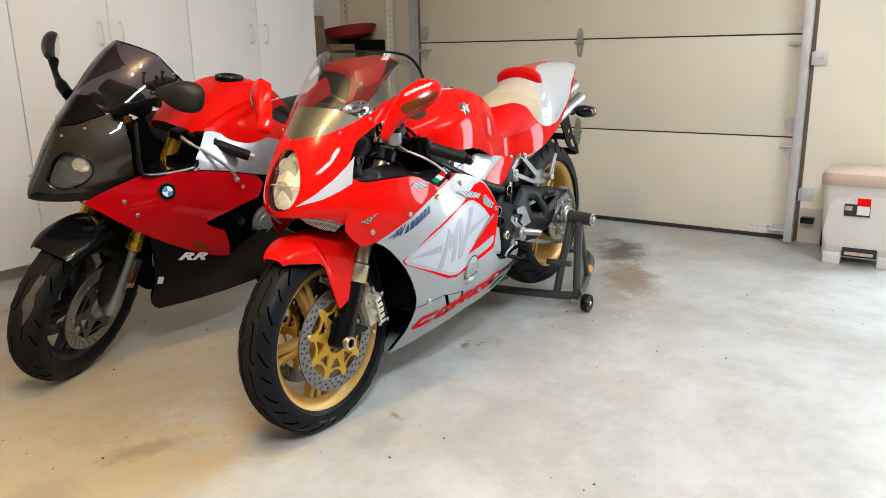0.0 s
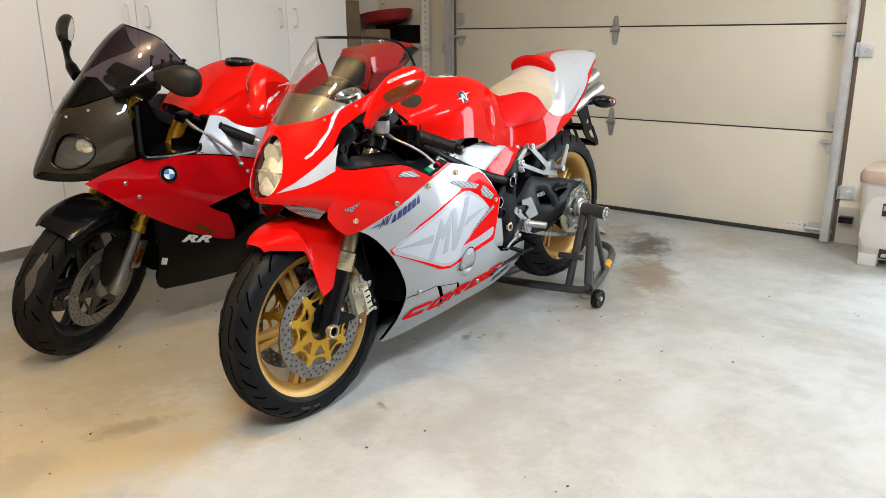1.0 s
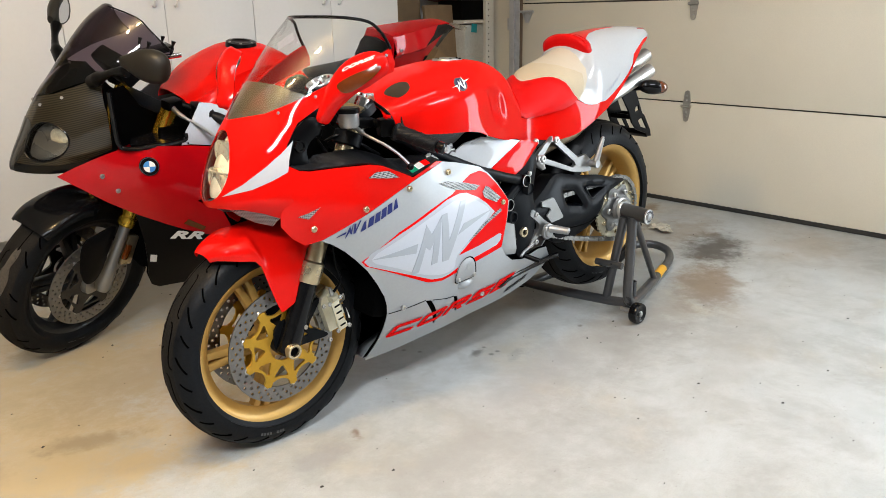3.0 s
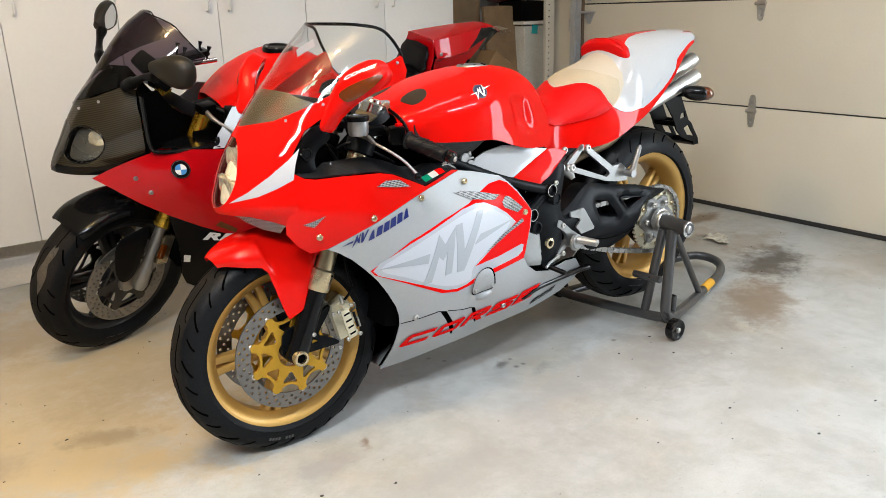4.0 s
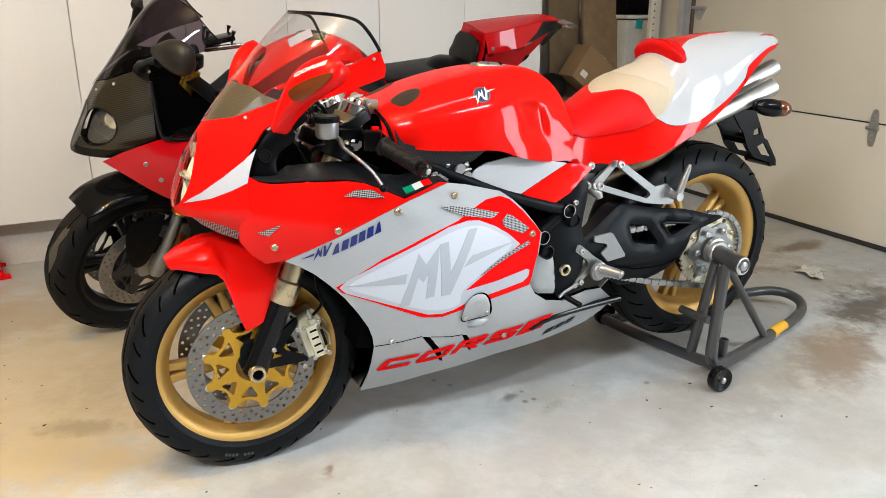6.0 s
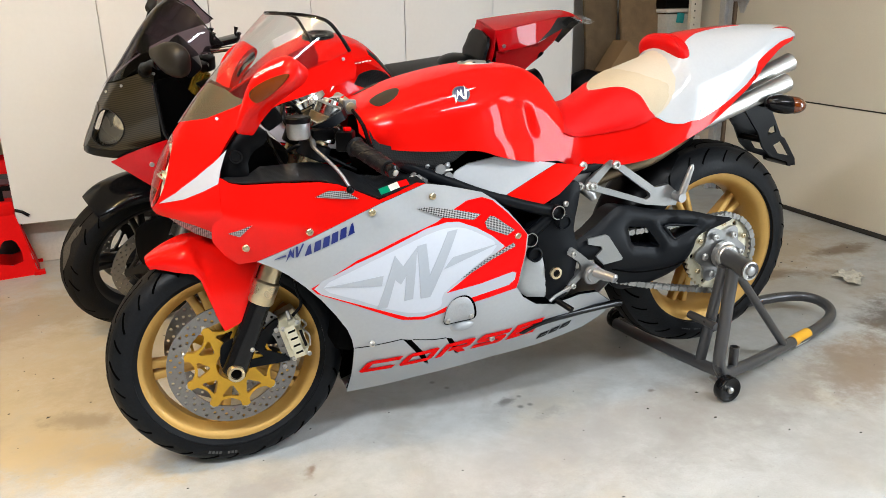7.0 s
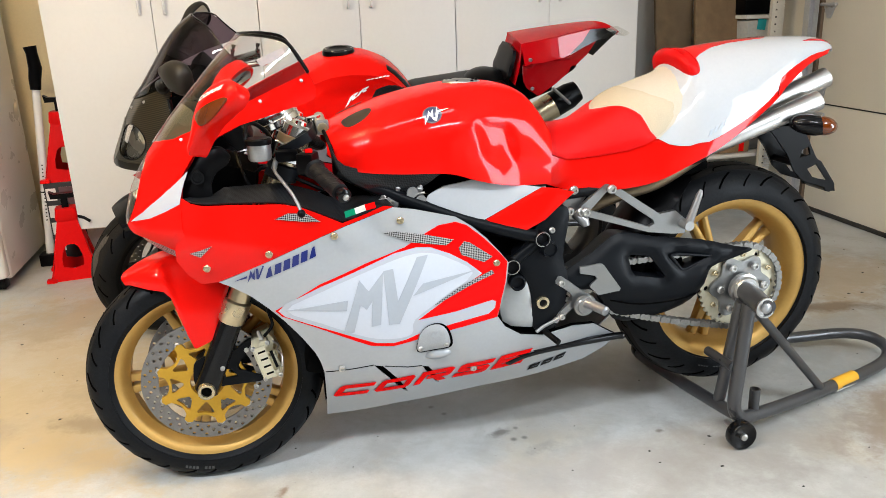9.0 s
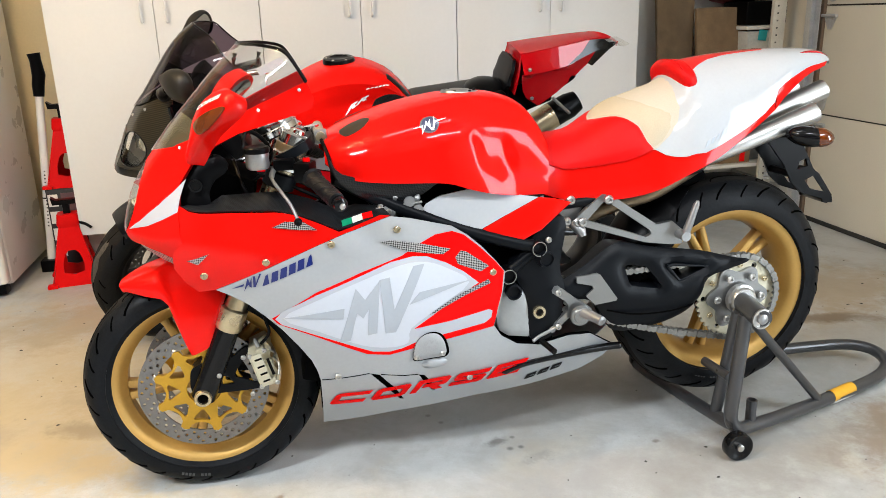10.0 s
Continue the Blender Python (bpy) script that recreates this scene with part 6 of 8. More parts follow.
arm = part("swingarm", skin(ARM, lambda a, b: (a, -(0.120 + 0.03 * math.exp(-((b - 0.47) / 0.09) ** 2)), b), (HOLE, HOLE2), 0.016, 0, 0.07, 0.012, 0.009), SATIN, RED_BIKE, "matt black single-sided swingarm")
part("arm_rib", tube(bmesh.new(), [(x, -0.1485, z) for x, z in HOLE2 + HOLE2[:1]], 0.0045, 8), SATIN, arm)
part("arm_back", box((1.17, -0.082, 0.485), (0.22, 0.006, 0.12), 0.002), INNER, arm)
part("arm_seam", tube(bmesh.new(), catmull([(1.04, -0.152, 0.418), (1.12, -0.157, 0.400), (1.22, -0.157, 0.398), (1.29, -0.150, 0.408)], 6), 0.0022, 6), INNER, arm)
part("hub_carrier", lathe([(0.10, 0.0), (0.105, 0.03), (0.09, 0.06)], (1.434, -0.115, 0.406), seg=40), SATIN, arm)
teeth = []
for k in range(41 * 4):
    a = 2 * math.pi * k / (41 * 4)
    r = (0.112, 0.1185, 0.1185, 0.112)[k % 4]
    teeth.append((1.434 + r * math.cos(a), 0.406 + r * math.sin(a)))
lights = [circle(1.434 + 0.098 * math.cos(a), 0.406 + 0.098 * math.sin(a), 0.008, 10) for a in np.linspace(0, 2 * math.pi, 7)[:-1]]
spr = part("sprocket", plate(teeth, -0.124, -0.132, lights, 0.04), CREAM, RED_BIKE, "gold-tinted rear sprocket")
car = []
for k in range(72):
    a = 2 * math.pi * k / 72
    r = 0.082 + 0.011 * math.cos(6 * a)
    car.append((1.434 + r * math.cos(a), 0.406 + r * math.sin(a)))
sc = part("sprocket_carrier", plate(car, -0.133, -0.143, (), 0.03, 0.002), BRIGHT, spr, "polished alloy sprocket carrier")
screws("sprocket_nut", [((1.434 + 0.066 * math.cos(a), -0.143, 0.406 + 0.066 * math.sin(a)), (0, -1, 0)) for a in np.linspace(0, 2 * math.pi, 7)[:-1]], 0.0105, STEEL, sc)
screws("sprocket_bolt", [((1.434 + 0.092 * math.cos(a), -0.133, 0.406 + 0.092 * math.sin(a)), (0, -1, 0)) for a in np.linspace(0.52, 2 * math.pi + 0.52, 7)[:-1]], 0.008, GOLDTUBE, sc)
part("axle_nut_ring", lathe([(0.020, -0.024), (0.033, -0.024), (0.036, -0.020), (0.036, -0.012), (0.042, -0.010), (0.042, 0.004)], (1.434, -0.145, 0.406), seg=30), STEEL, sc)


def chain_path():
    r0, r1 = 0.118, 0.042
    c0, c1 = Vector((1.434, 0.406)), Vector((0.905, 0.465))
    pts = []
    up = [c1 + Vector((0.02, r1)), c0 + Vector((-0.01, r0))]
    for f in np.linspace(0, 1, 30, endpoint=False):
        pts.append(up[0].lerp(up[1], f))
    for a in np.linspace(math.pi / 2, -math.pi / 2, 18):
        pts.append(c0 + Vector((r0 * math.cos(a), r0 * math.sin(a))))
    lo = [c0 + Vector((-0.01, -r0)), c1 + Vector((0.02, -r1))]
    for f in np.linspace(0, 1, 30):
        p = lo[0].lerp(lo[1], f)
        p.y -= 0.012 * math.sin(math.pi * f)
        pts.append(p)
    return pts


pts = chain_path()
run, walked = [pts[0]], 0.0
for a, b in zip(pts, pts[1:]):
    seglen = (b - a).length
    while walked + seglen >= 0.0155:
        f = (0.0155 - walked) / seglen
        a = a.lerp(b, f)
        run.append(a)
        seglen = (b - a).length
        walked = 0.0
    walked += seglen
bm = bmesh.new()
for i, (a, b) in enumerate(zip(run, run[1:])):
    c, d = (a + b) / 2, (b - a)
    ang = math.degrees(math.atan2(d.y, d.x))
    off = 0.0105 if i % 2 else 0.0075
    for s in (-1, 1):
        m = pose(c.x, -0.127 + s * off, c.y, 0, -ang, 0)
        o = [(x * 0.0118 + sx * 0.0075, z * 0.0088) for sx, x, z in ((1, 0.0, 1), (1, 0.5, 0.7), (1, 0.62, 0), (1, 0.5, -0.7), (1, 0, -1), (0, 0, -0.72), (-1, 0, -1), (-1, -0.5, -0.7), (-1, -0.62, 0), (-1, -0.5, 0.7), (-1, 0, 1), (0, 0, 0.72))]
        lo_ = [bm.verts.new(m @ Vector((x, -0.001, z))) for x, z in o]
        hi_ = [bm.verts.new(m @ Vector((x, 0.001, z))) for x, z in o]
        bm.faces.new(lo_)
        bm.faces.new(hi_)
        for k in range(len(o)):
            bm.faces.new((lo_[k], lo_[(k + 1) % len(o)], hi_[(k + 1) % len(o)], hi_[k]))
    tube(bm, [(a.x, -0.139, a.y), (a.x, -0.115, a.y)], 0.0042, 7)
part("chain", bm, CHAINSTEEL, RED_BIKE, "steel drive chain", kind="stuff")
part("hugger", skin([(0.0, -0.11), (0.0, 0.11), (0.35, 0.11), (0.7, 0.10), (0.86, 0.085), (0.90, 0.0), (0.86, -0.085), (0.7, -0.10), (0.35, -0.11)], lambda u, a: ((0.350 - 0.06 * (abs(a) / 0.11) ** 4) * math.cos(radians(168 - 62 * u)) + 1.434, -a * (1.0 - 0.1 * u), 0.406 + (0.350 - 0.06 * (abs(a) / 0.11) ** 4) * math.sin(radians(168 - 62 * u))), (), 0.03, 0, 0.003), BLACK, RED_BIKE, "black rear hugger")
part("undertray", box((1.14, 0, 0.715), (0.40, 0.18, 0.05), 0.015, m=pose(0, 0, 0, 0, -12, 0)), INNER, RED_BIKE)
part("rear_subframe", tube(bmesh.new(), [(0.90, -0.11, 0.70), (1.05, -0.12, 0.715), (1.30, -0.12, 0.775)], 0.013, 12), SATIN, RED_BIKE)

# foot rests, left and right
pb = part("pillion_bracket", plate([(1.024, 0.728), (1.045, 0.726), (1.178, 0.636), (1.222, 0.641), (1.262, 0.608), (1.252, 0.577), (1.215, 0.579), (1.148, 0.590), (0.968, 0.650), (0.954, 0.660), (0.960, 0.676)], -0.136, -0.150,
          ([(1.028, 0.708), (1.040, 0.707), (1.160, 0.622), (1.164, 0.611), (1.150, 0.604), (0.984, 0.663)],), 0.03, 0.002), BRIGHT, RED_BIKE, "cast alloy pillion foot rest bracket")
part("pillion_peg", tube(bmesh.new(), [(1.245, -0.158, 0.604), (1.25, -0.162, 0.62), (1.268, -0.170, 0.690), (1.27, -0.172, 0.70)], (0.013, 0.011, 0.008, 0.004), 12), ALLOY, pb)
part("peg_pivot", tube(bmesh.new(), [(1.245, -0.13, 0.606), (1.245, -0.172, 0.606)], 0.013, 16), ALLOY, pb)
screws("bracket_screw", [((1.034, -0.151, 0.717), (0, -1, 0)), ((0.966, -0.151, 0.664), (0, -1, 0))], 0.012, STEEL, pb)
sb = part("seat_bracket", plate([(0.925, 0.735), (0.96, 0.745), (1.02, 0.738), (0.985, 0.70), (0.945, 0.645), (0.915, 0.655)], -0.115, -0.134, (), 0.03, 0.004), BRIGHT, RED_BIKE, "cast alloy subframe bracket")
screws("bracket_screw", [((0.935, -0.146, 0.722), (0, -1, 0)), ((0.925, -0.146, 0.668), (0, -1, 0)), ((0.955, -0.146, 0.664), (0, -1, 0))], 0.0115, STEEL, sb)
part("bracket_knuckle", tube(bmesh.new(), [(0.95, -0.125, 0.655), (0.965, -0.150, 0.638), (0.968, -0.155, 0.628)], (0.014, 0.013, 0.008), 12), ALLOY, sb)
for s in (-1, 1):
    rs = part("rearset", plate(smooth([(0.880, 0.505), (0.893, 0.510), (0.945, 0.468), (0.985, 0.440), (0.985, 0.415), (0.955, 0.408), (0.925, 0.420), (0.90, 0.398), (0.882, 0.398), (0.888, 0.412), (0.922, 0.440), (0.915, 0.465), (0.878, 0.492)], 2), s * 0.178, s * 0.192, (), 0.03, 0.002), BRIGHT, RED_BIKE, "machined alloy rearset")
    part("rearset_boss", lathe([(0.0, s * 0.010), (0.018, s * 0.010), (0.020, s * 0.007), (0.026, s * 0.006), (0.028, 0.0)], (0.950, s * 0.190, 0.429), seg=24), BRIGHT, rs)
    part("foot_peg", tube(bmesh.new(), [(0.955, s * 0.188, 0.436), (0.96, s * 0.20, 0.437), (0.978, s * 0.240, 0.434), (0.982, s * 0.252, 0.433), (0.983, s * 0.255, 0.432)], (0.017, 0.0135, 0.0125, 0.012, 0.007), 14), ALLOY, rs, "knurled alloy foot peg")
    part("heel_guard", plate([(0.946, 0.525), (1.003, 0.529), (1.012, 0.524), (1.061, 0.455), (1.058, 0.449), (1.000, 0.443), (0.975, 0.469), (0.978, 0.475), (0.994, 0.488), (0.990, 0.497), (0.948, 0.508)], s * 0.168, s * 0.174, (), 0.03, 0.001), BRIGHT, rs)
    screws("rearset_screw", [((0.888, s * 0.193, 0.497), (0, s, 0)), ((0.890, s * 0.193, 0.406), (0, s, 0)), ((0.94, s * 0.193, 0.440), (0, s, 0))], 0.0085, STEEL, rs)
gl = part("gear_lever", tube(bmesh.new(), [(0.89, -0.19, 0.405), (0.845, -0.18, 0.380), (0.825, -0.185, 0.370)], 0.0045, 10), ALLOY, RED_BIKE, "alloy gear lever")
part("toe_piece", tube(bmesh.new(), [(0.85, -0.18, 0.365), (0.87, -0.225, 0.352)], 0.008, 12), BLACK, gl)
sill = part("side_stand", tube(bmesh.new(), catmull([(0.752, -0.150, 0.276), (0.82, -0.150, 0.296), (0.95, -0.135, 0.300), (1.06, -0.120, 0.298), (1.10, -0.118, 0.296)], 5), (0.004,) + (0.010,) * 19 + (0.008,), 12), GLOSSBLACK, RED_BIKE, "folded black side stand")
bm = bmesh.new()
for k in range(3):
    x0 = 0.825 + 0.036 * k
    skin([(x0, 0.228 + 0.009 * k), (x0 + 0.028, 0.235 + 0.009 * k), (x0 + 0.033, 0.254 + 0.009 * k), (x0 + 0.006, 0.247 + 0.009 * k)], side, ([(x0 + 0.011, 0.236 + 0.009 * k), (x0 + 0.028, 0.240 + 0.009 * k), (x0 + 0.029, 0.245 + 0.009 * k), (x0 + 0.013, 0.241 + 0.009 * k)],), 0.03, 0.0022, 0.001, bm=bm)
part("dark_marks", bm, BLACK, lower, kind="stuff")

# plate holder and indicators
ph = part("plate_holder", plate([(1.534, 0.821), (1.56, 0.828), (1.633, 0.825), (1.689, 0.729), (1.705, 0.720), (1.755, 0.654), (1.760, 0.631), (1.730, 0.633), (1.725, 0.645), (1.655, 0.668), (1.621, 0.699), (1.594, 0.749)], -0.052, -0.045, ([(1.662, 0.702), (1.690, 0.714), (1.731, 0.664), (1.684, 0.675)], [(1.635, 0.735), (1.668, 0.742), (1.660, 0.765), (1.640, 0.757)]), 0.04, 0.001), BLACK, RED_BIKE, "black plate holder")
part("holder_side", plate([(1.534, 0.821), (1.56, 0.828), (1.633, 0.825), (1.689, 0.729), (1.705, 0.720), (1.755, 0.654), (1.760, 0.631), (1.730, 0.633), (1.725, 0.645), (1.655, 0.668), (1.621, 0.699), (1.594, 0.749)], 0.045, 0.052, ([(1.662, 0.702), (1.690, 0.714), (1.731, 0.664), (1.684, 0.675)],), 0.04), BLACK, ph)
for x, z in ((1.56, 0.815), (1.625, 0.72), (1.69, 0.722)):
    part("holder_bar", tube(bmesh.new(), [(x, -0.05, z), (x, 0.05, z)], 0.010, 10), BLACK, ph)
part("plate_lamp", box((1.745, 0, 0.642), (0.030, 0.10, 0.022), 0.004, m=pose(0, 0, 0, 0, 35, 0)), BLACK, ph)
for s in (-1, 1):
    arm_ = part("indicator", tube(bmesh.new(), [(1.60, s * 0.03, 0.832), (1.605, s * 0.10, 0.838)], 0.012, 12), BLACK, RED_BIKE, "black indicator with amber lens")
    part("indicator_body", ball((1.575, s * 0.165, 0.845), (0.055, 0.030, 0.027), 18, m=pose(0, 0, 0, 0, 8, s * 28)), GLOSSBLACK, arm_)
    part("indicator_lens", ball((1.600, s * 0.178, 0.843), (0.036, 0.027, 0.0245), 18, m=pose(0, 0, 0, 0, 8, s * 28)), AMBER, arm_)

# ---- paddock stand ----
PS = thing("paddock_stand", "dark grey tubular single-sided paddock stand with small wheels", "paddock stand")
main = part("floor_frame", tube(bmesh.new(), catmull([(1.335, 0.24, 0.045), (1.345, 0.16, 0.043), (1.375, 0.0, 0.042), (1.402, -0.15, 0.045), (1.412, -0.21, 0.050)], 4), 0.0185, 16), STANDGREY, PS, "dark grey painted tube")
part("handle_loop", tube(bmesh.new(), catmull([(1.40, -0.225, 0.048), (1.55, -0.185, 0.040), (1.75, -0.120, 0.032), (1.95, -0.055, 0.028), (2.07, -0.005, 0.032), (2.125, 0.05, 0.045), (2.12, 0.12, 0.055), (2.05, 0.165, 0.058), (1.90, 0.185, 0.055), (1.70, 0.20, 0.05), (1.50, 0.215, 0.045), (1.345, 0.225, 0.045)], 6), 0.0185, 16), STANDGREY, PS)
part("upright", tube(bmesh.new(), catmull([(1.445, -0.222, 0.052), (1.40, -0.235, 0.062), (1.378, -0.235, 0.10), (1.385, -0.232, 0.20), (1.405, -0.222, 0.39)], 6), 0.0185, 16), STANDGREY, PS)
part("rear_brace", tube(bmesh.new(), [(1.42, -0.225, 0.375), (1.735, -0.128, 0.05)], 0.0125, 14), STANDGREY, PS)
part("inner_brace", tube(bmesh.new(), [(1.405, -0.185, 0.385), (1.402, -0.125, 0.05)], 0.0165, 14), STANDGREY, PS)
pin = part("lift_pin", tube(bmesh.new(), [(1.432, -0.145, 0.406), (1.429, -0.165, 0.406), (1.4285, -0.166, 0.406), (1.408, -0.285, 0.403)], (0.019, 0.019, 0.027, 0.027), 26), STANDGREY, PS, "dark grey lifting sleeve")
part("sleeve_rim", tube(bmesh.new(), [(1.408, -0.283, 0.403), (1.408, -0.288, 0.403), (1.408, -0.2885, 0.403), (1.408, -0.284, 0.403)], (0.0275, 0.0275, 0.023, 0.022), 26), STEEL, pin)
part("pin_end", tube(bmesh.new(), [(1.408, -0.27, 0.403), (1.408, -0.291, 0.403), (1.408, -0.293, 0.403)], (0.014, 0.014, 0.011), 20), ALLOY, pin)
part("cross_stub", tube(bmesh.new(), [(1.376, -0.09, 0.20), (1.386, -0.20, 0.20)], 0.013, 14), STANDGREY, PS)
part("spare_socket", tube(bmesh.new(), [(1.462, -0.203, 0.05), (1.462, -0.203, 0.122), (1.462, -0.203, 0.1225), (1.462, -0.203, 0.09)], (0.0145, 0.0145, 0.0115, 0.0115), 18), STANDGREY, PS)
for y in (-0.285, 0.285):
    w_ = part("stand_wheel", lathe([(0.012, -0.012), (0.026, -0.012), (0.030, -0.015), (0.037, -0.015), (0.039, -0.012), (0.039, 0.012), (0.037, 0.015), (0.012, 0.013)], (1.372, y, 0.040), seg=32), GLOSSBLACK, PS, "small black plastic wheel")
    part("wheel_bolt", tube(bmesh.new(), [(1.372, y * 0.75, 0.040), (1.372, y + math.copysign(0.018, y), 0.040), (1.372, y + math.copysign(0.02, y), 0.040)], (0.008, 0.010, 0.006), 12), STEEL, w_)
lab = part("maker_label", tube(bmesh.new(), [(1.80 + 0.10 * f, -0.104 + 0.033 * f, 0.032) for f in (0, 1)], 0.0192, 16, caps=False), YELLOW, PS, "yellow and white label on the tube")
part("label_lower", tube(bmesh.new(), [(1.80 + 0.10 * f, -0.104 + 0.033 * f, 0.0245) for f in (0, 1)], 0.0172, 16, caps=False), PAPER, lab)

MATTBROWN = material("matt_brown_black", (0.014, 0.012, 0.009), 0.45, 0, 0, 0.15, spec=0.3)

# ---- the black, red and silver sport motorcycle on its side stand ----
DARK_BIKE = thing("sport_motorcycle", "black, dark red and silver sport motorcycle leaning on its side stand", "motorcycle", pose(-0.175, 1.05, 0.0, 11, 0, -1.5))
BX0 = knots([(0.66, -0.12), (0.70, -0.148), (0.74, -0.140), (0.80, -0.112), (0.86, -0.085), (0.92, -0.050), (0.97, -0.010), (1.03, 0.032), (1.10, 0.082), (1.154, 0.130), (1.19, 0.178), (1.24, 0.24)])
BW = knots([(0.66, 0.10), (0.70, 0.125), (0.78, 0.185), (0.86, 0.205), (0.95, 0.200), (1.05, 0.185), (1.15, 0.155), (1.24, 0.13)])
BD = knots([(0.66, 0.22), (0.70, 0.25), (0.80, 0.30), (0.95, 0.30), (1.05, 0.28), (1.24, 0.24)])


def beak(a, z):
    q = abs(a) / 0.3
    d = BD(z) * q ** 1.5
    u = min(d / BD(z), 1.0)
    return (BX0(z) + d, -math.copysign(BW(z) * (1 - (1 - u) ** 2.2) ** 0.667, a), z)


def on_beak(x, z):
    return (0.3 * (max(x - BX0(z), 0) / BD(z)) ** 0.667, z)


BEAK = [(0.0, 0.698)] + [on_beak(*p) for p in ((-0.12, 0.698), (-0.06, 0.700), (0.0, 0.705), (0.06, 0.728), (0.130, 0.765), (0.112, 0.795), (0.100, 0.82), (0.098, 0.90), (0.098, 0.985), (0.075, 0.988), (0.03, 0.965), (-0.015, 0.94))] + [(0.0, 0.922)]
EYE_ = smooth([on_beak(*p) for p in ((-0.112, 0.765), (-0.085, 0.832), (-0.055, 0.860), (-0.022, 0.850), (-0.008, 0.822), (-0.018, 0.785), (-0.05, 0.752), (-0.09, 0.742))], 3)
MID = smooth(both([(0.0, 0.715), (0.035, 0.73), (0.042, 0.79), (0.028, 0.85), (0.0, 0.86)]), 3)
bcowl = part("nose_cowl", skin(both(BEAK), beak, (EYE_, [(-a, z) for a, z in EYE_]), 0.018, 0, 0.003), RIBCARBON, DARK_BIKE, "ribbed brown carbon nose cowl")
CHINB = [(0.0, 0.700)] + [on_beak(*p) for p in ((-0.12, 0.700), (-0.06, 0.702), (0.0, 0.707), (0.06, 0.730), (0.128, 0.766), (0.110, 0.790), (0.03, 0.752), (-0.03, 0.735), (-0.10, 0.728))] + [(0.0, 0.728)]
part("nose_chin", skin(both(CHINB), beak, (), 0.018, 0.0015, 0.001), GLOSSBLACK, bcowl, "gloss black lower nose")
part("nose_liner", skin(both(BEAK), beak, (), 0.04, -0.03, 0.002), INNER, bcowl)
part("centre_lamp", skin(MID, beak, (), 0.016, 0.0015, 0.001), material("grey_lamp", (0.035, 0.033, 0.03), 0.15, 0.2, 0.4), bcowl)
bl_ = part("headlight", skin(EYE_, beak, (), 0.014, 0.0, 0), LENS, DARK_BIKE, "oval headlight behind clear glass")
part("lamp_seal", tube(bmesh.new(), [beak(a, z) for a, z in EYE_ + EYE_[:1]], 0.0026, 6), GLOSSBLACK, bl_)
part("lamp_bowl", skin(EYE_, beak, (), 0.02, -0.022, 0.003), material("lamp_grey", (0.16, 0.155, 0.14), 0.25, 0.6), bl_)
c = Vector(beak(*on_beak(-0.045, 0.812)))
part("lamp_projector", lathe([(0.036, -0.01), (0.036, 0.0), (0.030, 0.006), (0.0, 0.012)], (0, 0, 0), axis="x", seg=28), REFLECTOR, bl_).data.transform(Matrix.Translation(c + Vector((0.03, 0.012, 0))) @ pose(0, 0, 0, 0, 0, 50) @ Matrix.Diagonal((-1, 1, 1, 1)))
bl2 = part("headlight", skin([(-a, z) for a, z in reversed(EYE_)], beak, (), 0.014, 0.0, 0), LENS, DARK_BIKE)
part("lamp_bowl", skin([(-a, z) for a, z in reversed(EYE_)], beak, (), 0.02, -0.022, 0.003), GLOSSBLACK, bl2)
BSCREEN = [(0.0, 0.905)] + [on_beak(*p) for p in ((-0.045, 0.925), (-0.015, 0.942), (0.03, 0.967), (0.09, 0.997), (0.18, 1.03), (0.30, 1.062), (0.315, 1.078), (0.285, 1.108), (0.26, 1.14), (0.235, 1.172))] + [(0.0, 1.192)]
bscreen = part("windscreen", skin(both(BSCREEN), beak, (), 0.02, 0.004, 0), SMOKE, DARK_BIKE, "dark smoked bubble windscreen")
bscreen.visible_shadow = False
edge = BSCREEN[7:]
rim = [Vector(beak(a, z)) for a, z in edge] + [Vector(beak(-a, z)) for a, z in reversed(edge[:-1])]
part("screen_edge", tube(bmesh.new(), catmull(rim, 3), 0.0025, 6), GLOSSBLACK, bscreen)
screws("screw", [(beak(*on_beak(*p)), (-0.4, -1, 0.3)) for p in ((0.0, 0.935), (0.10, 0.985), (-0.05, 0.905))], 0.005, STEEL, bcowl, True)
dash = part("dashboard", box((0.20, 0, 1.00), (0.06, 0.18, 0.10), 0.015, m=pose(0, 0, 0, 0, -40, 0)), BLACK, DARK_BIKE)
pn = part("phone_mount", box((0.335, 0.0, 1.045), (0.10, 0.06, 0.018), 0.005, m=pose(0, 0, 0, 0, -12, 0)), GLOSSBLACK, DARK_BIKE, "black and chrome device clamp on the bars")
for x, y in ((0.29, -0.03), (0.29, 0.03), (0.37, -0.035), (0.37, 0.035)):
    part("clamp_finger", tube(bmesh.new(), [(x, y, 1.040), (x + 0.004, y * 1.15, 1.065), (x + 0.008, y * 1.2, 1.080)], (0.004, 0.004, 0.008), 8), BLACK, pn)
part("clamp_arm", tube(bmesh.new(), [(0.285, -0.02, 1.018), (0.405, -0.03, 1.032)], 0.009, 12), CHROME, pn)

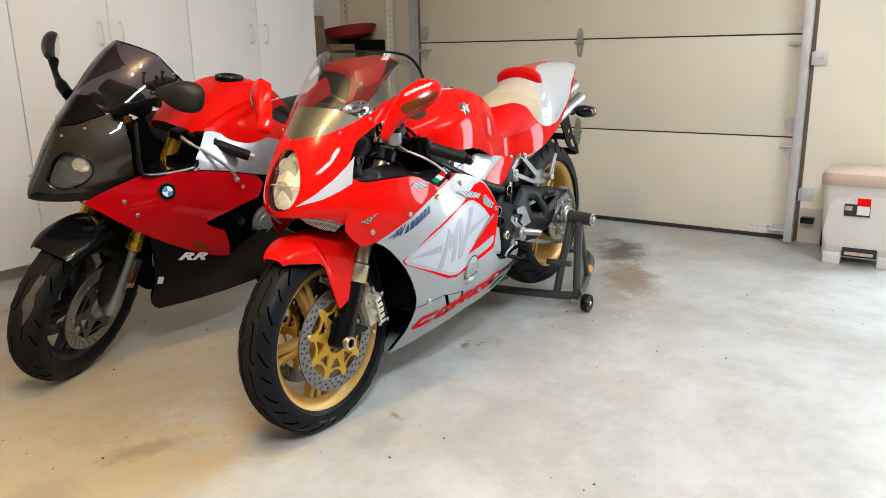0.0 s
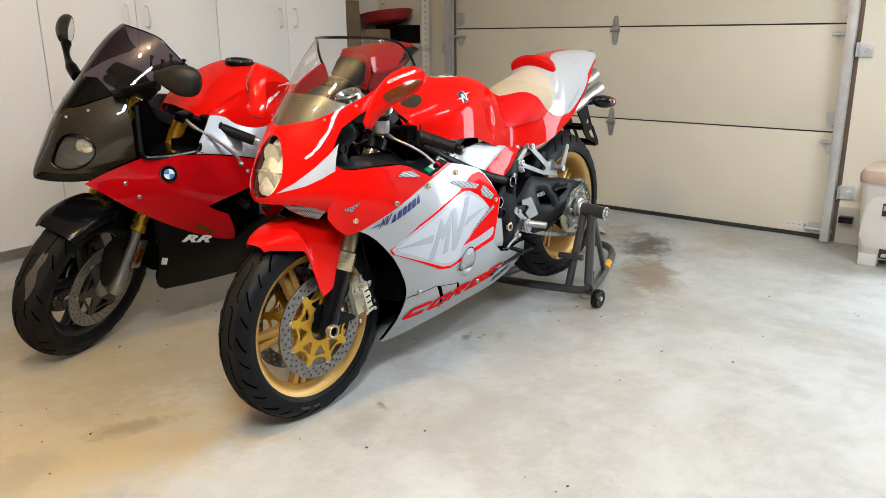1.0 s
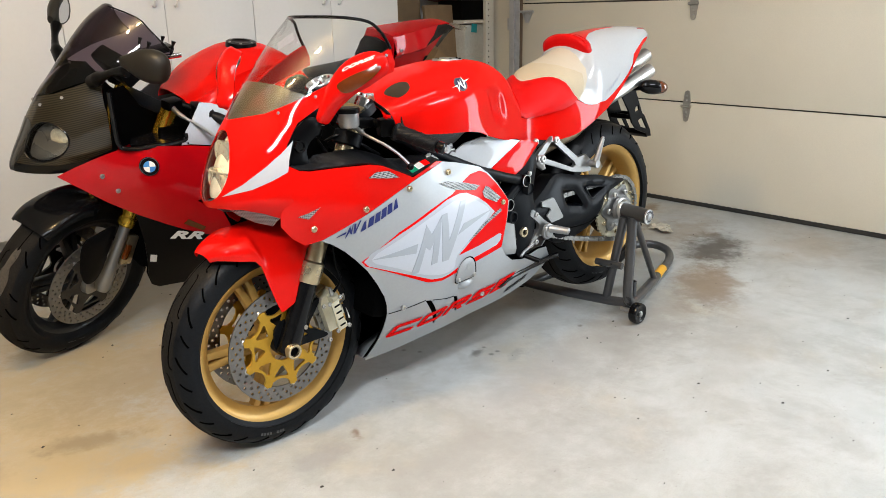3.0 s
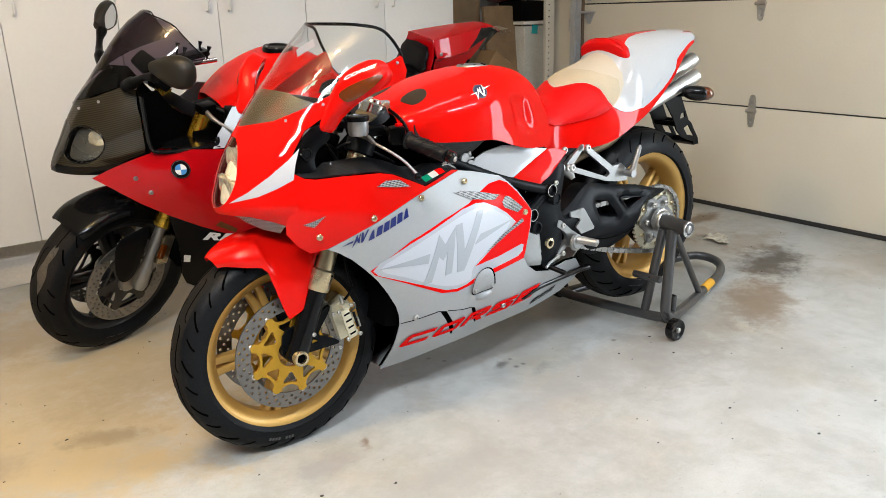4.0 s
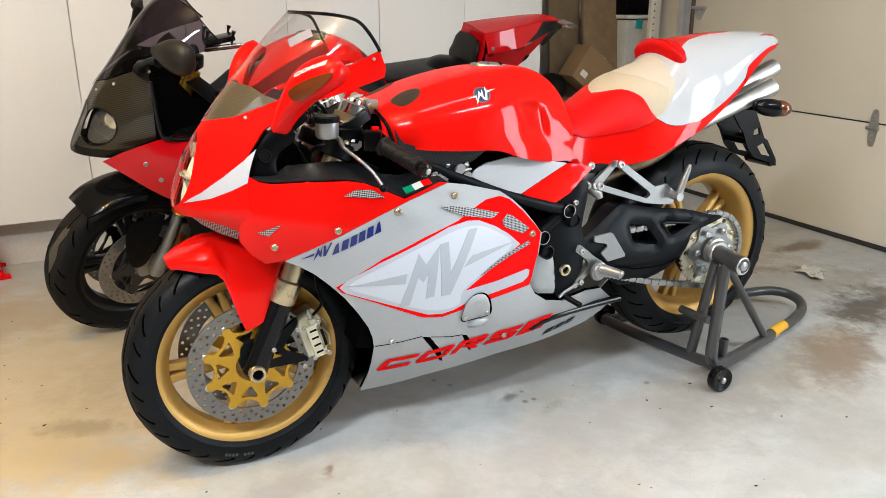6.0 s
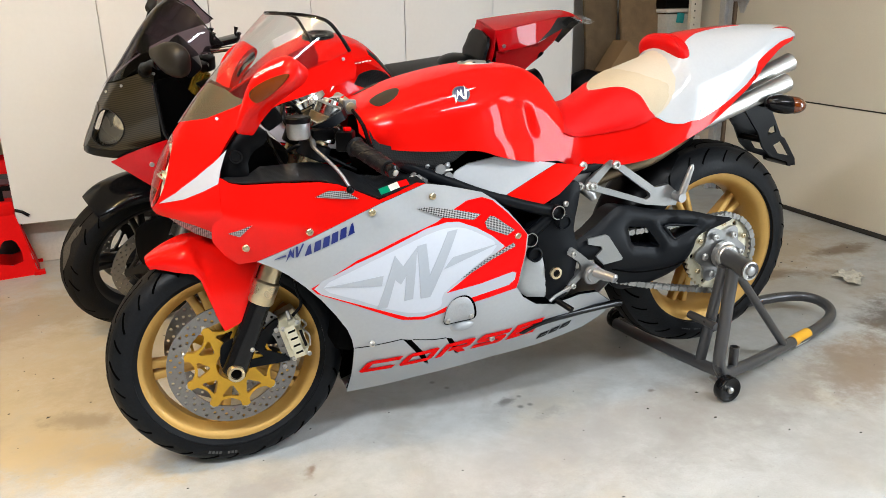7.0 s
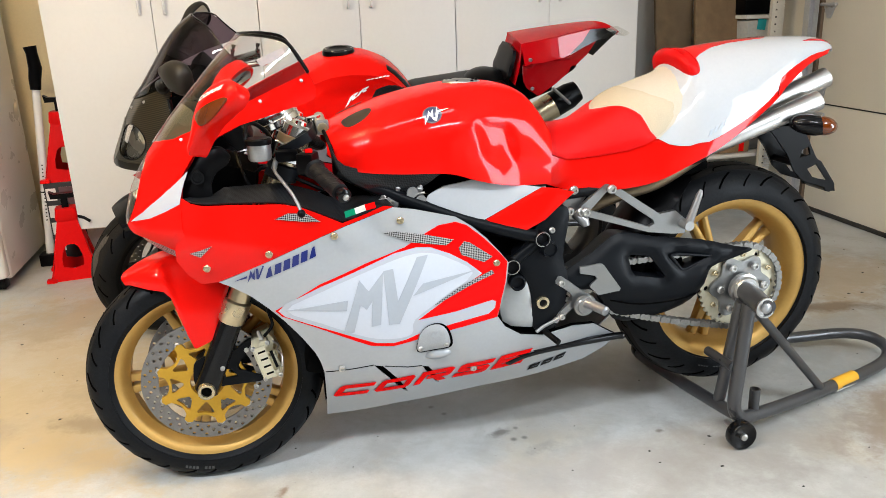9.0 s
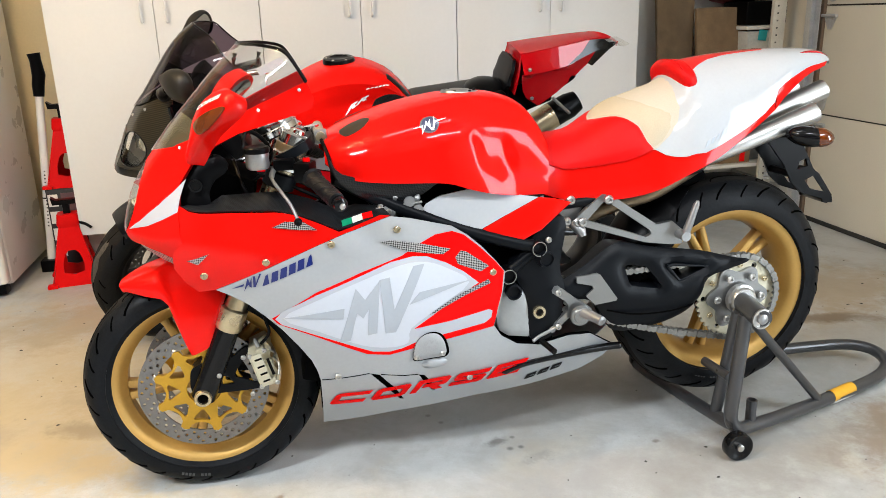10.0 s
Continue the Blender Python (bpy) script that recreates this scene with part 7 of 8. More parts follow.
BWIDE = Spread([(-0.054, 0.713, 0.165), (0.145, 0.798, 0.205), (0.199, 0.737, 0.245), (0.337, 0.785, 0.235), (0.45, 0.76, 0.235), (0.475, 0.43, 0.235), (0.246, 0.518, 0.225), (0.069, 0.621, 0.200), (0.6, 0.65, 0.240), (0.218, 0.23, 0.12),
                (0.8, 0.226, 0.12), (0.55, 0.217, 0.12), (0.8, 0.5, 0.21), (0.9, 0.72, 0.17), (0.75, 0.86, 0.165), (0.42, 0.92, 0.16), (0.62, 0.90, 0.165), (0.144, 0.338, 0.16), (0.135, 0.56, 0.205)])


def bside(x, z):
    return (x, -BWIDE(x, z), z)


BRED = [(-0.062, 0.716), (-0.01, 0.742), (0.045, 0.765), (0.10, 0.785), (0.145, 0.797), (0.24, 0.795), (0.337, 0.785), (0.45, 0.765), (0.60, 0.728), (0.64, 0.69), (0.603, 0.645), (0.50, 0.635), (0.40, 0.615), (0.341, 0.597), (0.375, 0.575), (0.43, 0.548),
        (0.465, 0.48), (0.478, 0.432), (0.43, 0.440), (0.382, 0.456), (0.31, 0.486), (0.246, 0.518), (0.15, 0.570), (0.069, 0.621), (0.0, 0.672)]
bf = pair("side_fairing", skin(BRED, bside, (), 0.02, 0.001, 0.003), DEEPRED, DARK_BIKE, "glossy dark red side fairing")
BSIL = [(0.305, 0.790), (0.337, 0.789), (0.45, 0.769), (0.60, 0.732), (0.75, 0.70), (0.84, 0.76), (0.82, 0.82), (0.70, 0.852), (0.56, 0.858), (0.44, 0.90), (0.40, 0.905), (0.36, 0.86), (0.33, 0.83)]
pair("silver_panel", skin(BSIL, bside, (), 0.02, 0.002, 0.003), material("silver_flank", (0.36, 0.37, 0.39), 0.34, 0.75, 0.5, 0.06), DARK_BIKE, "silver upper side panel")
BBLK = [(0.150, 0.572), (0.246, 0.514), (0.382, 0.452), (0.476, 0.428), (0.53, 0.47), (0.61, 0.50), (0.74, 0.50), (0.86, 0.46), (0.96, 0.32), (0.93, 0.25), (0.80, 0.222), (0.555, 0.212), (0.30, 0.226), (0.250, 0.228), (0.220, 0.250), (0.200, 0.30), (0.198, 0.338), (0.180, 0.45)]
blow = pair("belly_fairing", skin(BBLK, bside, (), 0.02, 0, 0.003), BLACK, DARK_BIKE, "black belly fairing")
# added near-black sheets, painted shade in the intake and behind the belly
pair("intake_shade_sheet", skin([(0.345, 0.597), (0.40, 0.612), (0.50, 0.632), (0.603, 0.642), (0.70, 0.63), (0.72, 0.52), (0.62, 0.50), (0.53, 0.47), (0.48, 0.45), (0.468, 0.48), (0.432, 0.548), (0.378, 0.573)], bside, (), 0.03, -0.03, 0.003), INNER, blow)
pair("belly_shade_liner", skin(BBLK, bside, (), 0.04, -0.012, 0.002), INNER, blow)
slid = part("crash_slider", tube(bmesh.new(), [(0.50, -0.19, 0.575), (0.50, -0.262, 0.575), (0.50, -0.272, 0.575), (0.50, -0.274, 0.575)], (0.020, 0.020, 0.017, 0.008), 18), GLOSSBLACK, DARK_BIKE, "black crash slider")
part("clutch_cover", lathe([(0.0, -0.235), (0.030, -0.235), (0.034, -0.230), (0.050, -0.228), (0.056, -0.215), (0.056, -0.16)], (0.66, 0, 0.53), seg=30), material("grey_cast", (0.20, 0.20, 0.20), 0.45, 0.6), DARK_BIKE, "grey cast engine cover")
bb0 = Vector(bside(0.192, 0.737))
for k, (shape, mt) in enumerate(((circle(0, 0, 0.029, 28), GLOSSBLACK), (circle(0, 0, 0.0275, 28), EMBLEMRIM), (circle(0, 0, 0.026, 28), GLOSSBLACK),
                                 ([(0, 0)] + [(0.017 * math.cos(a), 0.017 * math.sin(a)) for a in np.linspace(0, math.pi / 2, 7)], DECALWHITE), ([(0, 0)] + [(0.017 * math.cos(a), 0.017 * math.sin(a)) for a in np.linspace(math.pi, 1.5 * math.pi, 7)], DECALWHITE),
                                 ([(0, 0)] + [(0.017 * math.cos(a), 0.017 * math.sin(a)) for a in np.linspace(math.pi / 2, math.pi, 7)], material("sky_blue", (0.05, 0.22, 0.55), 0.35)), ([(0, 0)] + [(0.017 * math.cos(a), 0.017 * math.sin(a)) for a in np.linspace(1.5 * math.pi, 2 * math.pi, 7)], bpy.data.materials["sky_blue"] if "sky_blue" in bpy.data.materials else BLUE))):
    part("round_badge", skin(shape, lambda a, b: bside(0.192 + a, 0.737 + b), (), 0.02, 0.004 + 0.0007 * min(k, 3), 0.001), mt, bf)
screws("screw", [(bside(x, z), (0, -1, 0)) for x, z in ((0.06, 0.71), (0.10, 0.66), (0.52, 0.70), (0.40, 0.82))], 0.008, ALLOY, bf, True)
part("side_marker", skin([(0.30, 0.515), (0.315, 0.530), (0.375, 0.490), (0.368, 0.476)], bside, (), 0.02, 0.004, 0.002, 0.003), AMBER, bf)
part("white_lettering", lettering("RR", 0.030, lambda u, v: raised(bside, 0.258 + u, 0.461 - 0.19 * u + v, 0.004), 0.35, 2.0, 1.05, 0.07), DECALWHITE, blow)
part("small_sticker", skin([(0.20, 0.398), (0.222, 0.392), (0.222, 0.362), (0.20, 0.368)], bside, (), 0.03, 0.003, 0.001), PAPER, blow)



def short_guard(fi, a):
    th = min(abs(a) / 0.1, 1.0) * math.pi / 2
    tipw = 1 - 0.35 * max(0.0, (fi - 112) / 20) ** 2
    r = 0.316 - (0.026 + 0.020 * max(0.0, (112 - fi) / 28)) * (1 - max(math.cos(th), 0) ** 0.62)
    y = 0.085 * tipw * max(math.sin(th), 0) ** 0.62
    return (r * math.cos(radians(fi)), -math.copysign(y, a), 0.30 + r * math.sin(radians(fi)))


# front end, turned to the left stop
PV = Vector((0.035, 0, 0.30))
XF.append(Matrix.Translation(PV) @ Matrix.Rotation(radians(23), 4, AXIS) @ Matrix.Translation(-PV))
XF.append(XF[-1] @ Matrix.Translation((0, 0, 0.30)))
DARKALLOY = material("satin_black_wheel", (0.012, 0.012, 0.013), 0.35, 0.3, 0.3)
wheel("front_wheel", DARK_BIKE, 0.300, 0.122, 0.2165, 0.094, DARKALLOY, 5, 0.10, 0.5, "satin black cast front wheel", 9, True)
brake_disc(DARK_BIKE, -0.065, 0.115, 0.160, material("dull_disc", (0.24, 0.23, 0.22), 0.42, 0.85), DARKALLOY, 6)
brake_disc(DARK_BIKE, 0.065, 0.115, 0.160, bpy.data.materials["dull_disc"], DARKALLOY, 6)
# dried dirt on the tread, a ragged patch
patch = [(0.020 * math.cos(a) * (1 + 0.35 * math.sin(3 * a + 1) + 0.2 * math.sin(7 * a)), 0.085 * math.sin(a) * (1 + 0.15 * math.sin(5 * a))) for a in np.linspace(0, 2 * math.pi, 29)[:-1]]
part("dried_dirt", skin(patch, lambda a, b: on_tyre(0.300, 0.122, radians(152) + b / 0.30, -0.28 + a / 0.061 * 0.7), (), 0.012, 0.0009, 0.001), SCUFFED, DARK_BIKE)
XF.pop()
for s in (-1, 1):
    base = Vector((0.030, s * 0.105, 0.30))
    leg = part("fork_leg", tube(bmesh.new(), [base - AXIS * 0.03, base - AXIS * 0.01, base + AXIS * 0.05, base + AXIS * 0.08, base + AXIS * 0.22], (0.020, 0.028, 0.024, 0.0185, 0.0185), 18), BRIGHT, DARK_BIKE, "bright fork slider")
    part("axle_clamp", plate(smooth([(-0.028, 0.275), (0.0, 0.262), (0.05, 0.275), (0.13, 0.33), (0.14, 0.35), (0.05, 0.325), (0.03, 0.345), (-0.02, 0.33)], 3), s * 0.085, s * 0.115, ([(0.045, 0.290), (0.10, 0.322), (0.05, 0.312)],), 0.03, 0.003), material("grey_clamp", (0.33, 0.32, 0.30), 0.45, 0.7), leg)
    part("fork_tube", tube(bmesh.new(), [base + AXIS * 0.215, base + AXIS * 0.22, base + AXIS * 0.25, base + AXIS * 0.252, base + AXIS * 0.66], (0.024, 0.0295, 0.0295, 0.027, 0.027), 20), AMBERTUBE, DARK_BIKE, "gold anodised fork tube")
    XF.append(XF[-1] @ pose(0.125, s * 0.095, 0.40, 0, 20, 0))
    part("brake_caliper", box((0, 0, 0), (0.05, 0.055, 0.11), 0.008), GOLDTUBE, DARK_BIKE, "tarnished gold brake caliper")
    XF.pop()
    part("reflector_strip", box((0.105, s * 0.127, 0.405), (0.020, 0.012, 0.055), 0.003, m=pose(0, 0, 0, 0, 24, 0)), AMBER, leg)
    lob = [(-0.02, 0.53), (-0.075, 0.51), (-0.085, 0.42), (-0.07, 0.36), (-0.04, 0.345), (-0.005, 0.37), (0.025, 0.44), (0.055, 0.53)]
    part("fork_shield", skin(smooth(lob, 3), (lambda a, b: (a, -0.128, b)) if s < 0 else (lambda a, b: (-a + 0.04, 0.128, b)), (), 0.02, 0, 0.003, 0.006), BLACK, leg)
part("front_mudguard", skin([(0.0, -0.1)] + [(0.0, 0.1), (0.05, 0.1), (0.1, 0.1), (0.15, 0.1), (0.2, 0.1), (0.28, 0.1), (0.31, 0.08), (0.32, 0.0), (0.31, -0.08), (0.28, -0.1), (0.2, -0.1), (0.1, -0.1)], lambda u, a: short_guard(124 - u * 130, a), (), 0.012, 0, 0.0025), GLOSSBLACK, DARK_BIKE, "gloss black front mudguard")
top = Vector((0.03, 0, 0.30)) + AXIS * 0.70
part("top_yoke", box(top - AXIS * 0.07, (0.05, 0.24, 0.020), 0.008, m=pose(0, 0, 0, 0, -24, 0)), SATIN, DARK_BIKE)
for s in (-1, 1):
    b0, b1 = top + Vector((0.0, s * 0.12, -0.03)), top + Vector((0.12, s * 0.34, -0.075))
    bar = part("handlebar", tube(bmesh.new(), [b0, b1], 0.011, 12), BLACK, DARK_BIKE, "black clip-on handlebar")
    part("grip", tube(bmesh.new(), [b0.lerp(b1, f) for f in (0.40, 0.44, 0.46, 0.95)], (0.019, 0.025, 0.0195, 0.019), 16), GRIP, bar)
    part("bar_end", tube(bmesh.new(), [b1 - (b1 - b0) * 0.06, b1 + (b1 - b0) * 0.02], 0.016, 14), STEEL, bar)
    part("switch_block", box(b0.lerp(b1, 0.26), (0.045, 0.05, 0.05), 0.008, m=pose(0, 0, 0, 0, 0, s * 28)), BLACK, bar)
    part("switch_button", box(b0.lerp(b1, 0.27) + Vector((0.0, s * 0.012, 0.028)), (0.02, 0.014, 0.008), 0.002), ALLOY, bar)
    part("lever", tube(bmesh.new(), catmull([b0 + Vector((-0.04, s * 0.01, 0.0)), b0 + Vector((-0.045, s * 0.06, -0.012)), b0 + Vector((-0.01, s * 0.13, -0.04)), b0 + Vector((0.03, s * 0.19, -0.085)), b0 + Vector((0.045, s * 0.21, -0.115))], 5), (0.008,) * 6 + (0.0055,) * 15, 10), ALLOY, bar, "bright alloy lever")
    part("lever_tip", ball(b0 + Vector((0.046, s * 0.212, -0.118)), (0.010, 0.010, 0.010), 12), ALLOY, bar)
    part("lever_perch", box(b0 + Vector((-0.03, s * 0.0, 0.005)), (0.06, 0.04, 0.03), 0.006), BLACK, bar)
XF.pop()
# added sheet, near-black to paint the shaded void inside the cockpit
pair("cockpit_void_sheet", skin([(0.10, 0.79), (0.10, 0.980), (0.16, 0.98), (0.22, 0.90), (0.30, 0.85), (0.31, 0.79)], lambda a, b: (a, -(0.200 - 0.62 * (a - 0.10)), b), (), 0.03, 0, 0.004), INNER, DARK_BIKE, "near-black sheet in place of the dark cockpit void")
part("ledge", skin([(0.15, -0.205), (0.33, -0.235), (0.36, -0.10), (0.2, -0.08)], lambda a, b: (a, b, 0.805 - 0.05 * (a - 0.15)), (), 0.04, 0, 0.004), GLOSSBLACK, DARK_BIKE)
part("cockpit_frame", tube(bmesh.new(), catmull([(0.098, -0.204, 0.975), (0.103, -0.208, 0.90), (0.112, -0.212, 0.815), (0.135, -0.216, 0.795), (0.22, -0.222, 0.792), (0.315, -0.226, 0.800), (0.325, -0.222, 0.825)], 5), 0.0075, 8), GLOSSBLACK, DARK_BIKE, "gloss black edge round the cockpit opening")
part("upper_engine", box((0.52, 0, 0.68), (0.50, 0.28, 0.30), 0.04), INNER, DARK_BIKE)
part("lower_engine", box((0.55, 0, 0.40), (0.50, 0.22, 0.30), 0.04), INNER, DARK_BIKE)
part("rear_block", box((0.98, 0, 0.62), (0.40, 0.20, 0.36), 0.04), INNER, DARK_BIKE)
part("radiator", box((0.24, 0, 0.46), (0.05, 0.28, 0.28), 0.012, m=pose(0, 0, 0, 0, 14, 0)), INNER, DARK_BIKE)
hose = part("coolant_hose", tube(bmesh.new(), catmull([(0.22, -0.16, 0.56), (0.20, -0.165, 0.48), (0.215, -0.16, 0.40), (0.24, -0.15, 0.34)], 6), 0.010, 12), PAPER, DARK_BIKE)
# mirrors
for s in (-1, 1):
    arm_ = part("mirror_arm", tube(bmesh.new(), catmull([(0.075, s * 0.135, 0.992), (0.082, s * 0.20, 1.022), (0.10, s * 0.26, 1.050), (0.12, s * 0.30, 1.067 + 0.008 * s)], 5), (0.020,) * 5 + (0.015, 0.013, 0.012, 0.011, 0.011, 0.011, 0.012, 0.014, 0.016, 0.018, 0.018), 12), BLACK, DARK_BIKE, "black plastic mirror stalk")
    ax = Vector((0.60, s * 0.77, 0.10 + 0.12 * s)).normalized()
    c0_ = Vector((0.150, s * 0.365, 1.098 + 0.008 * s))
    bm = tube(bmesh.new(), catmull([c0_ + ax * k for k in (-0.075, -0.045, -0.015, 0.015, 0.045, 0.064, 0.072)], 3), (0.014, 0.018, 0.023, 0.029, 0.034, 0.039, 0.043, 0.046, 0.048, 0.049, 0.049, 0.048, 0.046, 0.043, 0.039, 0.034, 0.027, 0.018, 0.006), 24)
    side_ = ax.cross(Vector((0, 0, 1))).normalized()
    back = side_ if side_.x > 0 else -side_
    for v in bm.verts:
        v.co -= side_ * (v.co - c0_).dot(side_) * 0.30
        over = (v.co - c0_).dot(back) - 0.016
        if over > 0:
            v.co -= back * over
    part("mirror_housing", bm, MATTBROWN, arm_, "matt dark brown mirror housing")
    part("mirror_glass", skin(smooth([(-0.038, -0.020), (0.0, -0.034), (0.035, -0.034), (0.056, -0.004), (0.035, 0.034), (0.0, 0.034), (-0.038, 0.020)], 3), lambda a, b: tuple(c0_ + ax * a + Vector((0, 0, b)) + back * 0.0175), (), 0.03, 0, 0.003), CHROME, arm_)

# tank
BT = knots([(0.38, 0.88), (0.42, 0.925), (0.50, 0.995), (0.575, 1.034), (0.635, 1.050), (0.72, 1.048), (0.80, 1.018), (0.86, 0.965), (0.91, 0.895), (0.94, 0.85)])
BB = knots([(0.38, 0.85), (0.45, 0.845), (0.60, 0.845), (0.75, 0.835), (0.94, 0.82)])
BTW = knots([(0.38, 0.13), (0.46, 0.175), (0.56, 0.190), (0.68, 0.180), (0.80, 0.150), (0.94, 0.11)])


def btank(x, a):
    th = min(abs(a) / 0.3, 1.0) * math.pi / 2
    w = BTW(x) * max(math.sin(th), 0.0) ** 0.68
    f = max(math.cos(th), 0.0) ** 0.68
    crease = 0.012 * math.exp(-((abs(a) - 0.15) / 0.014) ** 2) - 0.022 * math.exp(-((abs(a) - 0.235) / 0.04) ** 2) * min(max((x - 0.5) / 0.15, 0.0), 1.0)
    return (x, math.copysign(max(w + crease, 0.0), -a), BB(x) + (BT(x) - BB(x)) * f)


INWARD.add(btank)
BTANK = [(0.39, 0.0), (0.39, 0.3), (0.55, 0.3), (0.75, 0.3), (0.925, 0.3), (0.935, 0.15), (0.935, 0.0)]
bt = part("fuel_tank", skin(BTANK + [(x, -a) for x, a in reversed(BTANK[1:-1])], btank, (), 0.018, 0, 0.003), RED, DARK_BIKE, "glossy red fuel tank with black knee pads")
part("filler_cap", lathe([(0.0, 0.008), (0.030, 0.009), (0.034, 0.012), (0.052, 0.010), (0.055, 0.002), (0.055, -0.006)], axis="z", seg=32), BLACK, bt, "black filler cap").data.transform(pose(0.645, 0, 1.050, 0, -2, 0))
screws("screw", [((0.645 + 0.044 * math.cos(k * 1.047), 0.044 * math.sin(k * 1.047), 1.060), (0, 0, 1)) for k in range(6)], 0.0045, STEEL, bt)
pair("knee_pad", skin([(0.735, 0.250), (0.755, 0.215), (0.80, 0.180), (0.85, 0.145), (0.875, 0.150), (0.89, 0.20), (0.88, 0.26), (0.80, 0.265)], btank, (), 0.016, 0.002, 0.003, 0.003), FINECARBON, bt, "black textured knee pad")
pair("tank_top_pad", skin([(0.80, 0.05), (0.86, 0.06), (0.91, 0.05), (0.92, 0.10), (0.86, 0.12), (0.80, 0.09)], btank, (), 0.016, 0.0015, 0.002), BLACK, bt)
part("white_lettering", lettering("RR", 0.026, lambda u, v: raised(btank, 0.645 + 0.84 * u + 0.5 * v, 0.266 - 0.52 * u - 0.85 * v, 0.003), 0.2, 1.9, 1.05, 0.07), DECALWHITE, bt)
for k in range(6):
    x0, a0 = 0.722 + 0.014 * k, 0.178 - 0.0078 * k
    part("white_dash", skin([(x0, a0), (x0 + 0.010, a0 - 0.0055), (x0 + 0.012, a0 - 0.0115), (x0 + 0.002, a0 - 0.006)], btank, (), 0.03, 0.002, 0.001), DECALWHITE, bt)
# seat and tail
part("seat", box((1.06, 0, 0.88), (0.34, 0.24, 0.10), 0.035, 3, m=pose(0, 0, 0, 0, -6, 0)), BLACK, DARK_BIKE, "black vinyl seat")
part("seat_rise", ball((1.17, 0, 0.915), (0.085, 0.11, 0.052), 20), BLACK, DARK_BIKE)
TW_ = knots([(1.18, 0.105), (1.30, 0.112), (1.42, 0.100), (1.55, 0.070), (1.66, 0.040)])
TR_ = knots([(1.20, 0.990), (1.28, 1.002), (1.44, 1.022), (1.56, 1.060), (1.66, 1.085)])


def tail_side(x, z):
    """Flat facets that meet in a ridge along the tail."""
    up, down = max(z - TR_(x), 0.0), max(TR_(x) - z, 0.0)
    return (x, -(TW_(x) - 0.32 * up - 0.28 * down - (0.010 if down > 0.004 else 0.0)), z)


DECK = knots([(1.268, 1.068), (1.387, 1.084), (1.531, 1.103), (1.60, 1.104), (1.645, 1.085)])
RTOP = [(1.268, 1.068), (1.387, 1.084), (1.531, 1.103), (1.50, 1.066), (1.441, 1.022), (1.352, 1.007), (1.28, 1.002)]
bt2 = pair("tail_cowl", skin(RTOP, tail_side, (), 0.02, 0, 0.003), DEEPRED, DARK_BIKE, "glossy dark red faceted single-seat tail", 20)
pair("tail_flank", skin([(1.272, 0.999), (1.352, 1.004), (1.441, 1.019), (1.500, 1.045), (1.553, 1.064), (1.532, 1.018), (1.419, 0.917), (1.354, 0.872), (1.304, 0.906), (1.287, 0.934)], tail_side, (), 0.02, 0, 0.003), DEEPRED, bt2, "", 20)
pair("tail_step", skin([(1.277, 1.0035), (1.352, 1.0085), (1.441, 1.0235), (1.500, 1.05), (1.50, 1.040), (1.441, 1.015), (1.352, 0.999), (1.277, 0.994)], tail_side, (), 0.012, -0.010, 0.002), INNER, bt2)
pair("tail_end", skin([(1.531, 1.106), (1.589, 1.109), (1.645, 1.085), (1.60, 1.045), (1.557, 1.005), (1.532, 1.018), (1.553, 1.064), (1.50, 1.045), (1.441, 1.022), (1.50, 1.066)], tail_side, (), 0.02, -0.002, 0.003), GLOSSBLACK, bt2, "gloss black tail end")
part("tail_deck", skin([(1.268, -1), (1.387, -1), (1.531, -1), (1.60, -1), (1.645, -1), (1.645, 1), (1.60, 1), (1.531, 1), (1.387, 1), (1.268, 1)],
     lambda x, k: (x, k * tail_side(x, DECK(x))[1], DECK(x) + 0.004 * (1 - k * k)), (), 0.03, 0, 0.003), DEEPRED, bt2)
part("tail_belly", box((1.40, 0, 0.94), (0.20, 0.13, 0.06), 0.02, m=pose(0, 0, 0, 0, -34, 0)), INNER, bt2)
part("tail_lamp", plate([(1.585, 1.103), (1.64, 1.106), (1.662, 1.096), (1.645, 1.086), (1.60, 1.092)], -0.035, 0.035, (), 0.03, 0.003), LENS, bt2, "clear tail lamp")
part("front_wedge", skin([(-0.110, 0.998), (-0.090, 1.069), (0.090, 1.069), (0.110, 0.998), (0.100, 0.93), (-0.100, 0.93)], lambda a, z: (1.270 + 0.25 * (z - 1.070) * (-0.2 if z > 1.0 else 0.6), -a, z), (), 0.03, 0.0, 0.004), DEEPRED, bt2)
part("back_pad", skin(smooth([(-0.085, 0.945), (0.085, 0.945), (0.092, 0.99), (0.070, 1.045), (-0.070, 1.045), (-0.092, 0.99)], 2), lambda a, z: (1.258 + 0.30 * (z - 1.082), -a, z), (), 0.02, 0.0, 0.012, 0.004), BLACK, bt2)
screws("screw", [(tail_side(x, z), (0, -1, 0)) for x, z in ((1.300, 1.018), (1.325, 0.905))], 0.007, ALLOY, bt2, True)
ex = part("silencer", tube(bmesh.new(), [(1.30, 0.10, 0.680), (1.40, 0.108, 0.735), (1.475, 0.115, 0.775)], (0.042, 0.050, 0.052), 24), GOLDTUBE, DARK_BIKE, "titanium silencer with black end")
part("end_cap", tube(bmesh.new(), [(1.465, 0.115, 0.770), (1.54, 0.121, 0.808), (1.575, 0.124, 0.826), (1.555, 0.122, 0.816)], (0.0515, 0.050, 0.040, 0.034), 24), BLACK, ex)
part("silencer_strap", tube(bmesh.new(), [(1.44, 0.03, 0.87), (1.52, 0.05, 0.80)], 0.006, 8), ALLOY, ex)
